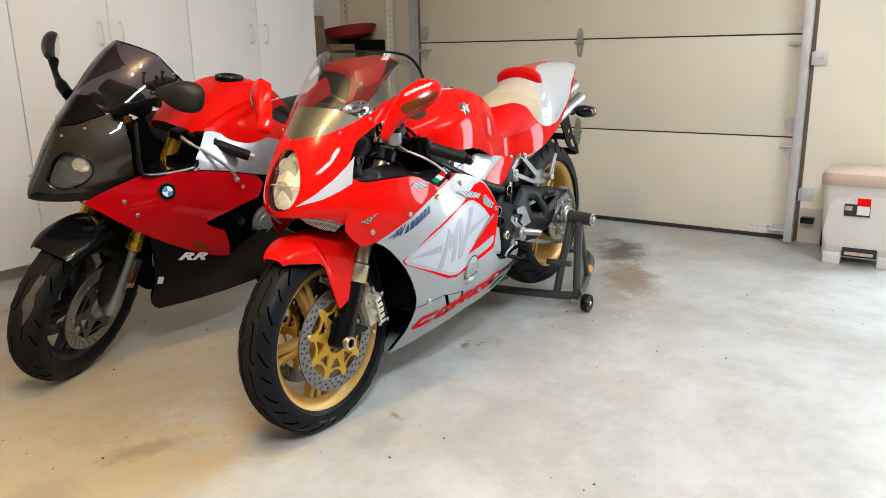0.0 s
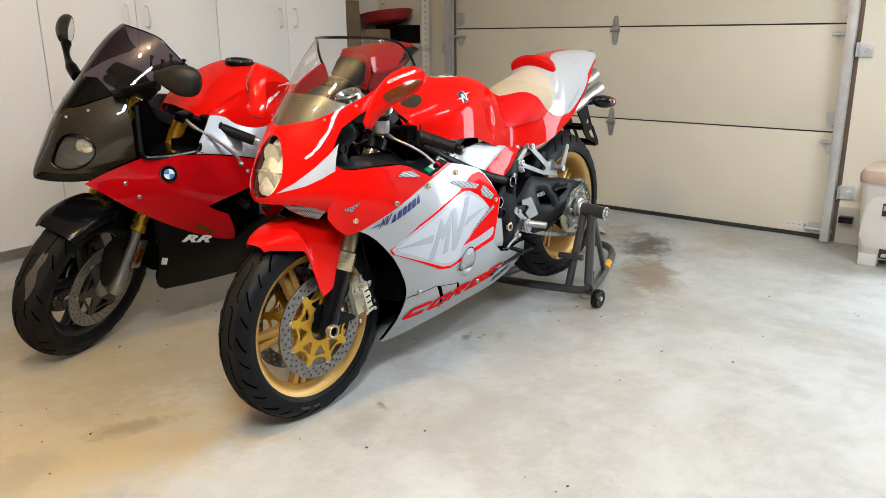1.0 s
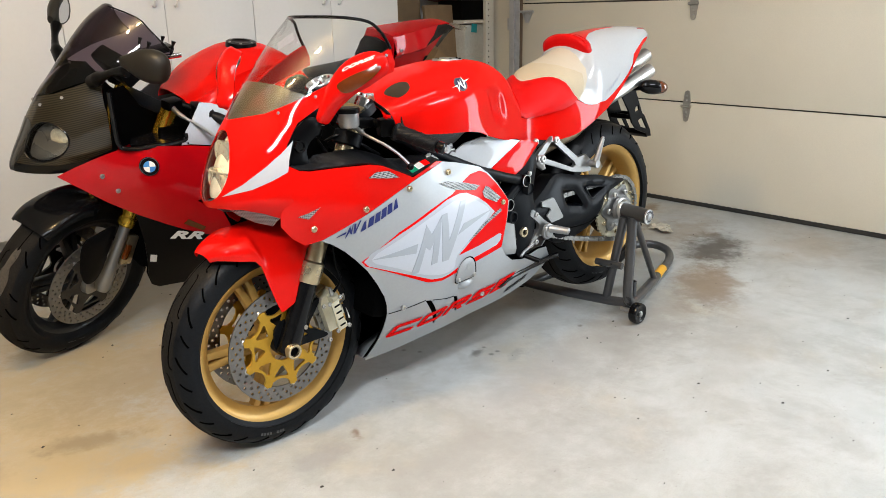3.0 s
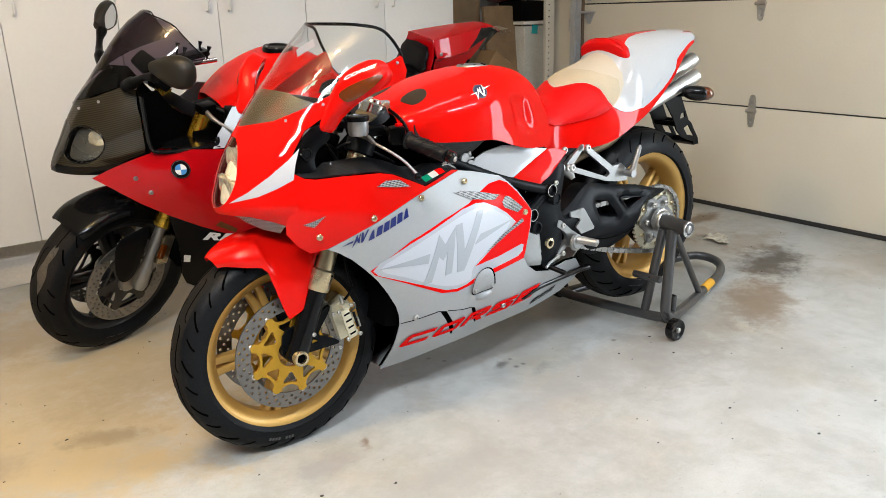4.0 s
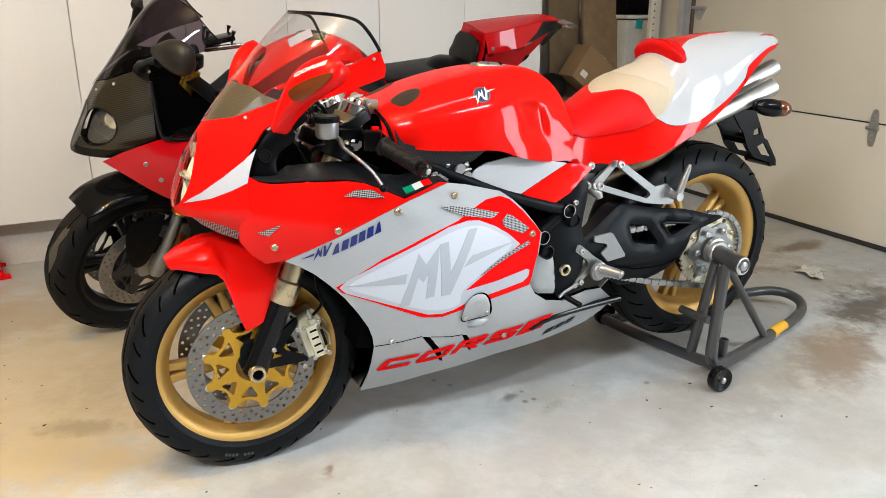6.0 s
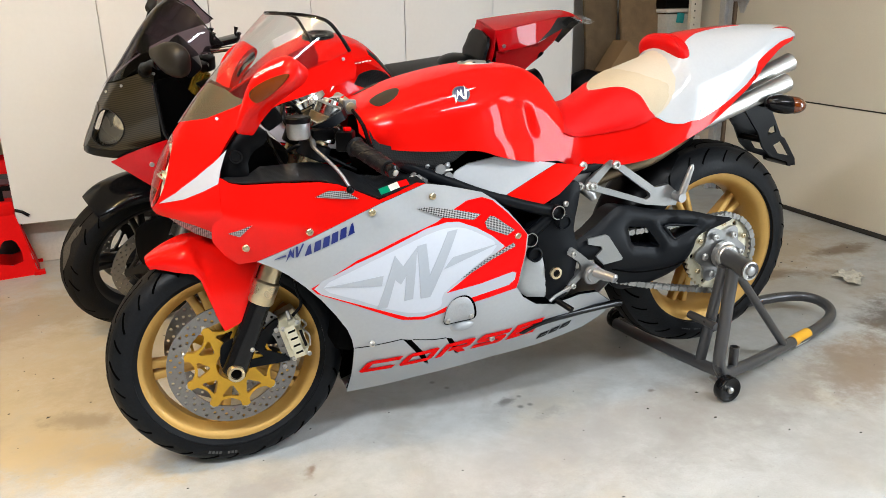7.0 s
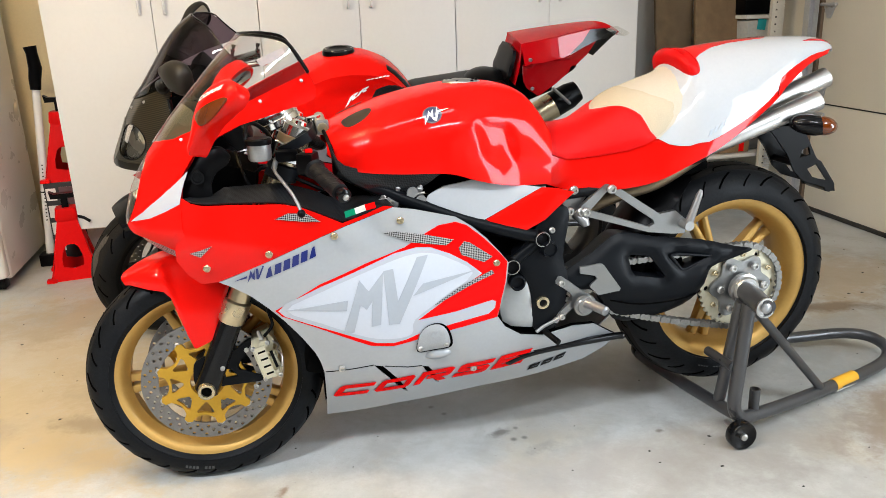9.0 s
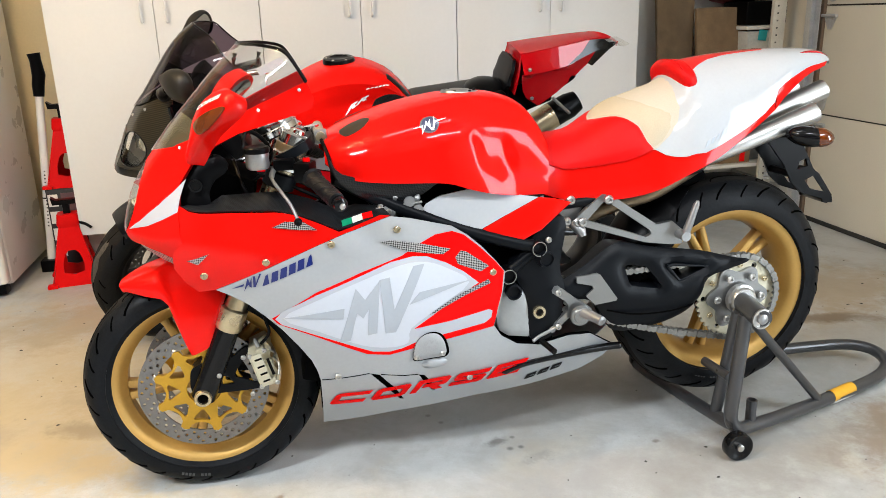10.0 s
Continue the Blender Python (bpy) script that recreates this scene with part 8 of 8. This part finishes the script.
# rear wheel, arm, side stand
XF.append(Matrix.Translation((1.42, 0, 0.315)))
wheel("rear_wheel", DARK_BIKE, 0.315, 0.19, 0.2165, 0.150, DARKALLOY, 5, 0.26, 0.2, "satin black cast rear wheel", 10, hub=0.045)
XF.pop()
pair("swingarm", plate(smooth([(0.92, 0.48), (1.05, 0.46), (1.38, 0.37), (1.47, 0.34), (1.46, 0.29), (1.36, 0.29), (1.05, 0.36), (0.92, 0.40)], 3), -0.115, -0.145, (), 0.05, 0.006), material("dark_grey_cast", (0.10, 0.10, 0.105), 0.45, 0.5), DARK_BIKE, "dark grey swingarm")
part("rear_axle", rod((1.42, -0.15, 0.315), (1.42, 0.15, 0.315), 0.014), STEEL, DARK_BIKE)
part("subframe", tube(bmesh.new(), [(0.95, 0, 0.75), (1.40, 0, 0.92)], 0.05, 12), INNER, DARK_BIKE)
part("side_stand", tube(bmesh.new(), [(0.72, -0.10, 0.27), (0.78, -0.235, 0.055)], 0.012, 12), BLACK, DARK_BIKE, "black side stand, folded out")
part("stand_foot", box((0.782, -0.245, 0.058), (0.05, 0.04, 0.012), 0.003, m=pose(0, 0, 0, -11, 0, 0)), BLACK, DARK_BIKE)

# ---- things round the room ----
# ceiling fitting behind the light of the bulbs
cf = thing("ceiling_light", "white metal ceiling lamp holder with two bare warm bulbs", "ceiling light")
part("base_plate", box((-0.8, -0.35, CEIL - 0.015), (0.5, 0.12, 0.03), 0.006), CABINETWHITE, cf)
for bx_ in (-0.95, -0.65):
    part("socket", lathe([(0.028, 0.0), (0.026, -0.06), (0.020, -0.07)], (bx_, -0.35, CEIL - 0.03), axis="z", seg=20), CABINETWHITE, cf)

for lx_, ly_ in ((0.6, -0.60), (1.5, -2.0), (-1.5, -1.7)):
    sl = thing("strip_light", "white metal ceiling strip light", "ceiling light", group="ceiling strip lights")
    part("housing", box((lx_, ly_, CEIL - 0.035), (1.26, 0.14, 0.07), 0.008), CABINETWHITE, sl)

# trash can
TC = thing("trash_can", "greyish white plastic pedal bin with a beige lid", "trash can", pose(2.87, -1.195, 0.0) @ Matrix.Diagonal((1, 1, 0.935, 1)))
BINWHITE = material("bin_plastic", (0.62, 0.60, 0.57), 0.5, 0, 0, 0.06, 6, 200, 0.05)
LIDBEIGE = material("lid_plastic", (0.46, 0.35, 0.28), 0.5, 0, 0, 0.06, 6, 200, 0.05)


def rounded(cx, cy, hx, hy, r, n=5):
    out = []
    for sx, sy, a0 in ((1, 1, 0), (-1, 1, 90), (-1, -1, 180), (1, -1, 270)):
        for k in range(n + 1):
            a = radians(a0 + 90 * k / n)
            out.append((cx + sx * (hx - r) + r * math.cos(a), cy + sy * (hy - r) + r * math.sin(a)))
    return out


def stack(levels, r=0.04):
    """A rounded box drawn through levels of (height, half x, half y)."""
    bm = bmesh.new()
    rings = [[bm.verts.new((x, y, z)) for x, y in rounded(0, 0, hx, hy, min(r, hx * 0.9, hy * 0.9))] for z, hx, hy in levels]
    n = len(rings[0])
    for a, b in zip(rings, rings[1:]):
        for k in range(n):
            bm.faces.new((a[k], a[(k + 1) % n], b[(k + 1) % n], b[k]))
    bm.faces.new(rings[0])
    bm.faces.new(rings[-1])
    return bm


part("bin_body", stack([(0.04, 0.155, 0.175), (0.045, 0.158, 0.178), (0.44, 0.178, 0.198), (0.445, 0.180, 0.20)]), BINWHITE, TC)
part("bin_lid", stack([(0.440, 0.186, 0.208), (0.455, 0.190, 0.212), (0.485, 0.190, 0.212), (0.505, 0.180, 0.200), (0.512, 0.160, 0.18)], 0.06), LIDBEIGE, TC, "beige plastic lid")
for y in (-0.125, 0.125):
    part("foot", box((-0.142, y, 0.032), (0.06, 0.085, 0.064), 0.008), BINWHITE, TC)
part("back_foot", box((0.11, 0, 0.022), (0.07, 0.30, 0.044), 0.006), BINWHITE, TC)
part("front_panel", skin(smooth([(-0.150, 0.10), (0.150, 0.10), (0.160, 0.30), (0.120, 0.385), (-0.120, 0.385), (-0.160, 0.30)], 3), lambda a, b: (-0.157 - 0.05 * (b - 0.045), -a, b), (), 0.03, 0.0, 0.003, 0.0035, 0.006), BINWHITE, TC)
part("pedal_recess", box((-0.160, -0.0, 0.075), (0.02, 0.16, 0.05), 0.004), DARKGAP, TC)
part("pedal", box((-0.176, 0, 0.072), (0.05, 0.13, 0.012), 0.004), LIDBEIGE, TC)
lb = part("bin_label", box((-0.1745, 0.030, 0.332), (0.003, 0.118, 0.108), 0.0008, m=pose(0, 0, 0, 0, 2.6, 0)), material("label_black", (0.02, 0.018, 0.018), 0.4), TC, "black and red product label")
part("label_red", box((-0.178, 0.002, 0.358), (0.002, 0.060, 0.042), 0), DECALRED, lb)
part("label_photo", box((-0.177, 0.002, 0.312), (0.002, 0.056, 0.050), 0), PAPER, lb)
part("label_swatch", box((-0.177, 0.068, 0.320), (0.002, 0.032, 0.024), 0), LIDBEIGE, lb)
bm = lettering("25", 0.026, lambda u, v: (-0.1785, 0.082 - u, 0.353 + v), 0, 1.0)
part("label_number", bm, DECALWHITE, lb)

# coiled cord and safety sensor by the door track
sn = thing("door_sensor", "small black door sensor with a coiled white cord", "sensor")
part("sensor_body", box((3.035, -0.895, 0.145), (0.05, 0.07, 0.035), 0.006), GLOSSBLACK, sn)
coil = [(3.06 + 0.010 * math.cos(k * 0.9), -0.965 - 0.02 * k / 110 + 0.010 * math.sin(k * 0.9), 0.14 + 0.14 * k / 110) for k in range(110)]
part("coiled_cord", tube(bmesh.new(), coil + [(3.075, -0.99, 0.30), (3.08, -0.985, 0.36), (3.09, -0.96, 0.42)], 0.0028, 6), PAPER, sn)
part("cord_plug", box((3.085, -0.965, 0.30), (0.015, 0.012, 0.05), 0.003), BLACK, sn)
bk = thing("black_tray", "black plastic tray leaning on the curb", "tray")
part("tray_sheet", box((3.05, -1.02, 0.105), (0.02, 0.10, 0.20), 0.008, m=pose(0, 0, 0, 0, 10, 0)), BLACK, bk)

# scrap of plastic film on the floor
fl = thing("plastic_scrap", "crumpled clear plastic scrap lying on the floor", "litter")
bm = skin([(2.47, 0.27), (2.50, 0.23), (2.55, 0.28), (2.60, 0.30), (2.61, 0.37), (2.58, 0.36), (2.56, 0.41), (2.52, 0.36), (2.48, 0.37), (2.495, 0.32)], lambda a, b: (a, b, 0.008 + 0.012 * (noise.noise((a * 38, b * 38, 0)) + 0.6)), (), 0.010, 0, 0.001)
part("film", bm, material("wrinkled_film", (0.50, 0.465, 0.38), 0.3, 0, 0.2, 0.25, 30, 120, 0.4), fl)

# the recess beyond the cabinets: shelves with odd things
UPR = material("perforated_upright", (0.66, 0.63, 0.55), 0.5, 0.1)
for x in (2.60, 3.075):
    st = thing("shelf_upright", "cream perforated steel shelf upright on the wall", "shelf upright")
    st["kind"] = "structure"
    slab("upright_channel", (x - 0.02, BACKY - 0.03, 0.2), (x + 0.02, BACKY, 2.4), UPR, 0.002, kind="", parent=st)
    bm = bmesh.new()
    for k in range(40):
        box((x, BACKY - 0.0305, 0.3 + 0.05 * k), (0.006, 0.002, 0.014), 0, bm=bm)
    part("slot_row", bm, DARKGAP, st, kind="stuff")
up2 = thing("perforated_post", "cream perforated steel post beside the door", "shelf upright")
up2["kind"] = "structure"
slab("post", (2.90, 1.93, 0.0), (2.975, 1.955, 2.4), UPR, 0.002, kind="", parent=up2)
bm = bmesh.new()
for k in range(60):
    box((2.925, 1.929, 0.1 + 0.038 * k), (0.008, 0.003, 0.008), 0, bm=bm)
part("slot_row", bm, DARKGAP, up2, kind="stuff")
SHELFW = material("shelf_board", (0.68, 0.66, 0.62), 0.6, 0, 0, 0.06)
for z in (0.303,):
    slab("shelf_board", (2.10, 1.98, z - 0.02), (3.085, BACKY - 0.032, z), SHELFW, 0.002, "white painted shelf board", "shelf")
CARD = material("cardboard", (0.23, 0.145, 0.070), 0.8, 0, 0, 0.12, 9, 150, 0.1)
SACK = material("brown_sack", (0.20, 0.135, 0.075), 0.85, 0, 0, 0.3, 16, 220, 0.35)
sk = thing("cardboard_sheet", "large folded sheet of worn brown cardboard leaning on the wall", "cardboard")
for name_, x0, x1, y0, z1 in (("front_panel", 2.60, 2.915, 2.17, 1.165), ("back_panel", 2.395, 2.625, 2.26, 1.36)):
    bm = box((0, 0, 0), (x1 - x0, 0.030, z1 - 0.304), 0.006, 2)
    bmesh.ops.subdivide_edges(bm, edges=bm.edges, cuts=5, use_grid_fill=True)
    for v in bm.verts:
        up_ = v.co.z / (z1 - 0.304)
        v.co.y += 0.10 * up_ + 0.012 * math.sin(14 * v.co.x + 5 * up_)
        v.co += noise.noise_vector(v.co * 6) * (0.012 if v.co.z > -0.3 else 0.0)
        v.co += Vector(((x0 + x1) / 2, y0, 0.304 + (z1 - 0.304) / 2))
    part(name_, bm, SACK, sk)
bb_ = thing("black_case", "black plastic case on top of the tub", "case")
part("case_shell", box((2.975, 2.22, 1.128), (0.255, 0.24, 0.130), 0.012), BLACK, bb_)
tb_ = thing("storage_tub", "tall pale translucent plastic tub with teal tape", "tub")
TUBMAT = material("tub_plastic", (0.52, 0.53, 0.50), 0.35, 0, 0, 0.15, 7, 60)
bm = bmesh.new()
rings_ = [[bm.verts.new((2.965 + hx * cx, 2.22 + hy * cy, z)) for cx, cy in ((-1, -0.9), (-0.92, -1), (0.92, -1), (1, -0.9), (1, 0.9), (0.92, 1), (-0.92, 1), (-1, 0.9))] for z, hx, hy in ((0.605, 0.090, 0.110), (0.615, 0.094, 0.114), (0.80, 0.098, 0.118), (1.03, 0.106, 0.124))]
for ra, rb2 in zip(rings_, rings_[1:]):
    for k in range(8):
        bm.faces.new((ra[k], ra[(k + 1) % 8], rb2[(k + 1) % 8], rb2[k]))
bm.faces.new(rings_[0])
bm.faces.new(rings_[-1])
part("tub_body", bm, TUBMAT, tb_)
part("tub_rim", box((2.965, 2.22, 1.050), (0.235, 0.268, 0.022), 0.006), SHELFW, tb_)
part("teal_tape", box((2.955, 2.0930, 1.008), (0.052, 0.004, 0.058), 0.001, m=pose(0, 0, 0, 0, 6, 0)), material("teal", (0.02, 0.36, 0.40), 0.5), tb_)
rb_ = thing("red_basket", "dark red round basket on top of the sack", "basket")
part("basket", lathe([(0.10, 0.0), (0.16, 0.02), (0.195, 0.075), (0.20, 0.085), (0.19, 0.085), (0.155, 0.03), (0.0, 0.012)], (0, 0, 0), axis="z", seg=36), material("dark_red_plastic", (0.26, 0.012, 0.016), 0.5), rb_).data.transform(pose(2.90, 2.27, 1.196, -8, 0, 0))
TAPE = material("packing_tape", (0.48, 0.36, 0.22), 0.3)
for x, y, z, sx, sy, sz, tilt, lab_ in ((2.785, 2.13, 0.304 + 0.036, 0.20, 0.24, 0.070, 0, "flat brown cardboard box with a red label"), (2.33, 2.20, 0.304 + 0.135, 0.36, 0.32, 0.268, 0, "brown cardboard box on the low shelf"),
                                        (2.60, 2.08, 0.304 + 0.130, 0.16, 0.14, 0.258, 0, "narrow upright brown cardboard box"), (2.565, 2.075, 0.735, 0.245, 0.150, 0.215, 36, "brown cardboard box lying tilted on other boxes")):
    cb = thing("cardboard_box", lab_, "box")
    m = pose(x, y, z, 0, tilt, 0)
    XF.append(m)
    part("carton", box((0, 0, 0), (sx, sy, sz), 0.004), CARD, cb)
    part("tape_strip", box((0, 0, sz / 2 + 0.001), (0.04, sy * 0.98, 0.0015), 0), TAPE, cb)
    if sz < 0.1:
        part("carton_label", box((0.05, -sy / 2 - 0.001, 0), (0.032, 0.0015, 0.056), 0), DECALRED, cb)
    else:
        part("carton_label", box((-0.06, -sy / 2 - 0.001, -0.05), (0.05, 0.0015, 0.036), 0), PAPER, cb)
    XF.pop()
bag = thing("black_bag", "rounded black fabric bag lying on a carton", "bag")
bm = ball((0, 0, 0), (0.115, 0.10, 0.085), 24)
for v in bm.verts:
    v.co += noise.noise_vector(v.co * 14) * 0.010
    v.co.z = max(v.co.z, -0.066)
part("bag_body", bm, GRIP, bag).data.transform(Matrix.Translation((2.345, 2.16, 0.640)))
chest = thing("tool_box", "grey tool box standing beside the door", "tool box")
part("chest_body", box((2.955, 2.21, 0.304 + 0.150), (0.22, 0.30, 0.298), 0.02), material("dark_tool_grey", (0.10, 0.11, 0.12), 0.5), chest)
part("chest_latch", box((2.955, 2.057, 0.304 + 0.22), (0.05, 0.012, 0.04), 0.004), BLACK, chest)
sp = thing("door_spring", "coiled steel door spring hanging by the track", "spring")
part("coil", tube(bmesh.new(), [(2.93 + 0.016 * math.cos(k * 0.8), 1.90 + 0.016 * math.sin(k * 0.8), 0.22 + 0.14 * k / 120) for k in range(120)], 0.0028, 6), GALV, sp)

# corner by the refrigerator
fr_ = thing("refrigerator", "white enamelled refrigerator with a rounded door", "refrigerator", pose(-1.36, 2.06, 0.0))
ENAMEL = material("white_enamel", (0.74, 0.73, 0.70), 0.3, 0, 0.4, 0.03)
part("fridge_body", stack([(0.05, 0.35, 0.30), (0.052, 0.352, 0.302), (1.70, 0.352, 0.302)], 0.02), ENAMEL, fr_)
part("fridge_door", stack([(0.07, 0.35, 0.035), (0.075, 0.355, 0.04), (1.69, 0.355, 0.04)], 0.03), ENAMEL, fr_).data.transform(Matrix.Translation((0, -0.342, 0)))
part("toe_grille", box((0, -0.30, 0.035), (0.66, 0.06, 0.05), 0.004), BLACK, fr_)
for x in (-0.28, 0.28):
    part("fridge_foot", lathe([(0.02, 0.0), (0.02, 0.05)], (x, 0.2, 0.0), axis="z", seg=14), BLACK, fr_)
jp = thing("trolley_jack_pole", "white steel trolley jack pole with a black rubber grip", "jack pole")
part("handle_tube", tube(bmesh.new(), [(-0.925, 2.10, 0.05), (-0.865, 2.16, 0.86)], (0.020, 0.018), 18), CABINETWHITE, jp)
bm = bmesh.new()
for k in range(16):
    f = 0.22 + 0.022 * k
    p = Vector((-0.925, 2.10, 0.05)).lerp(Vector((-0.865, 2.16, 0.86)), f)
    box(p + Vector((0.002, -0.0195, 0)), (0.006, 0.003, 0.006), 0, bm=bm)
part("peg_hole", bm, DARKGAP, jp, kind="stuff")
part("handle_collar", tube(bmesh.new(), [(-0.902, 2.123, 0.36), (-0.9016, 2.1235, 0.366)], 0.022, 16), BLACK, jp)
part("rubber_grip", tube(bmesh.new(), [(-0.866, 2.159, 0.85), (-0.862, 2.163, 0.90), (-0.852, 2.165, 0.95), (-0.856, 2.166, 1.02), (-0.86, 2.167, 1.05)], (0.024, 0.028, 0.030, 0.026, 0.030), 16), BLACK, jp)
part("handle_foot", box((-0.925, 2.10, 0.03), (0.09, 0.09, 0.06), 0.008), BLACK, jp)
JACKRED = material("jack_red", (0.66, 0.004, 0.004), 0.45, 0, 0.12, 0.06, spec=0.05)


def jack_stand(m):
    """A pressed-steel jack stand: four splayed legs joined by webs with a window, and a ratchet post."""
    j = thing("jack_stand", "red pressed steel jack stand with a black saddle", "jack stand", m, "jack stands")
    for a in range(4):
        XF.append(pose(0, 0, 0, 0, 0, 90 * a))
        web = [(-0.105, 0.0), (0.105, 0.0), (0.090, 0.03), (0.050, 0.235), (0.042, 0.275), (-0.042, 0.275), (-0.050, 0.235), (-0.090, 0.03)]
        win = smooth([(-0.045, 0.065), (0.045, 0.065), (0.030, 0.150), (0.0, 0.165), (-0.030, 0.150)], 2)
        part("web", skin(web, lambda u, v: (u, -0.105 + 0.062 * v / 0.275, v), (win,), 0.03, 0, 0.004), JACKRED, j)
        part("foot", box((-0.10, -0.10, 0.008), (0.045, 0.045, 0.016), 0.004), JACKRED, j)
        XF.pop()
    part("collar", stack([(0.270, 0.045, 0.045), (0.285, 0.050, 0.050), (0.33, 0.044, 0.044)], 0.015), JACKRED, j)
    post = part("ratchet_post", box((0, 0, 0.345), (0.030, 0.030, 0.08), 0.003), BLACK, j)
    part("saddle", skin([(-0.055, 0.0), (0.055, 0.0), (0.060, 0.035), (0.040, 0.022), (-0.040, 0.022), (-0.060, 0.035)], lambda u, v: (u, -0.022, 0.375 + v), (), 0.03, 0, 0.044), BLACK, post)
    part("ratchet_lever", tube(bmesh.new(), [(0.04, -0.03, 0.29), (0.075, -0.05, 0.28), (0.10, -0.055, 0.26)], 0.007, 10), BLACK, post)
    return j


bx2 = thing("jack_carton", "black and red printed carton for jack stands", "box")
part("carton", box((-0.775, 2.20, 0.205), (0.24, 0.24, 0.41), 0.003), material("carton_black", (0.02, 0.02, 0.022), 0.45), bx2)
part("red_flap", box((-0.70, 2.0785, 0.31), (0.06, 0.002, 0.19), 0), DECALRED, bx2)
for k in range(4):
    part("print_block", box((-0.865, 2.0785, 0.10 + 0.085 * k), (0.045, 0.002, 0.06), 0), PAPER, bx2)
part("yellow_block", box((-0.695, 2.0775, 0.16), (0.05, 0.002, 0.07), 0), YELLOW, bx2)
part("photo_block", box((-0.785, 2.0785, 0.34), (0.085, 0.002, 0.10), 0), material("photo_print", (0.10, 0.05, 0.06), 0.4), bx2)
jack_stand(pose(-0.765, 1.90, 0.0, 0, 0, 8))
j2 = jack_stand(pose(-0.79, 2.20, 0.411, 0, 0, 4))

# grit and bits of leaf lying about the floor
rng = random.Random(7)
bm = bmesh.new()
for k in range(300):
    x, y = rng.uniform(-1.6, 2.9), rng.uniform(-1.9, 1.6)
    r = rng.choice((0.002, 0.003, 0.003, 0.004, 0.006))
    a0 = rng.uniform(0, 6.28)
    n_ = rng.randint(4, 6)
    ring = [bm.verts.new((x + r * rng.uniform(0.5, 1.6) * math.cos(a0 + 6.28 * i / n_), y + r * rng.uniform(0.4, 1.0) * math.sin(a0 + 6.28 * i / n_), 0.0008)) for i in range(n_)]
    top = bm.verts.new((x, y, 0.0012 + 0.5 * r))
    for i in range(n_):
        bm.faces.new((ring[i], ring[(i + 1) % n_], top))
part("floor_grit", bm, material("grit", (0.05, 0.045, 0.04), 0.9, 0, 0, 0.4), None, "scattered dark grit and leaf crumbs on the floor", kind="stuff", category="grit")
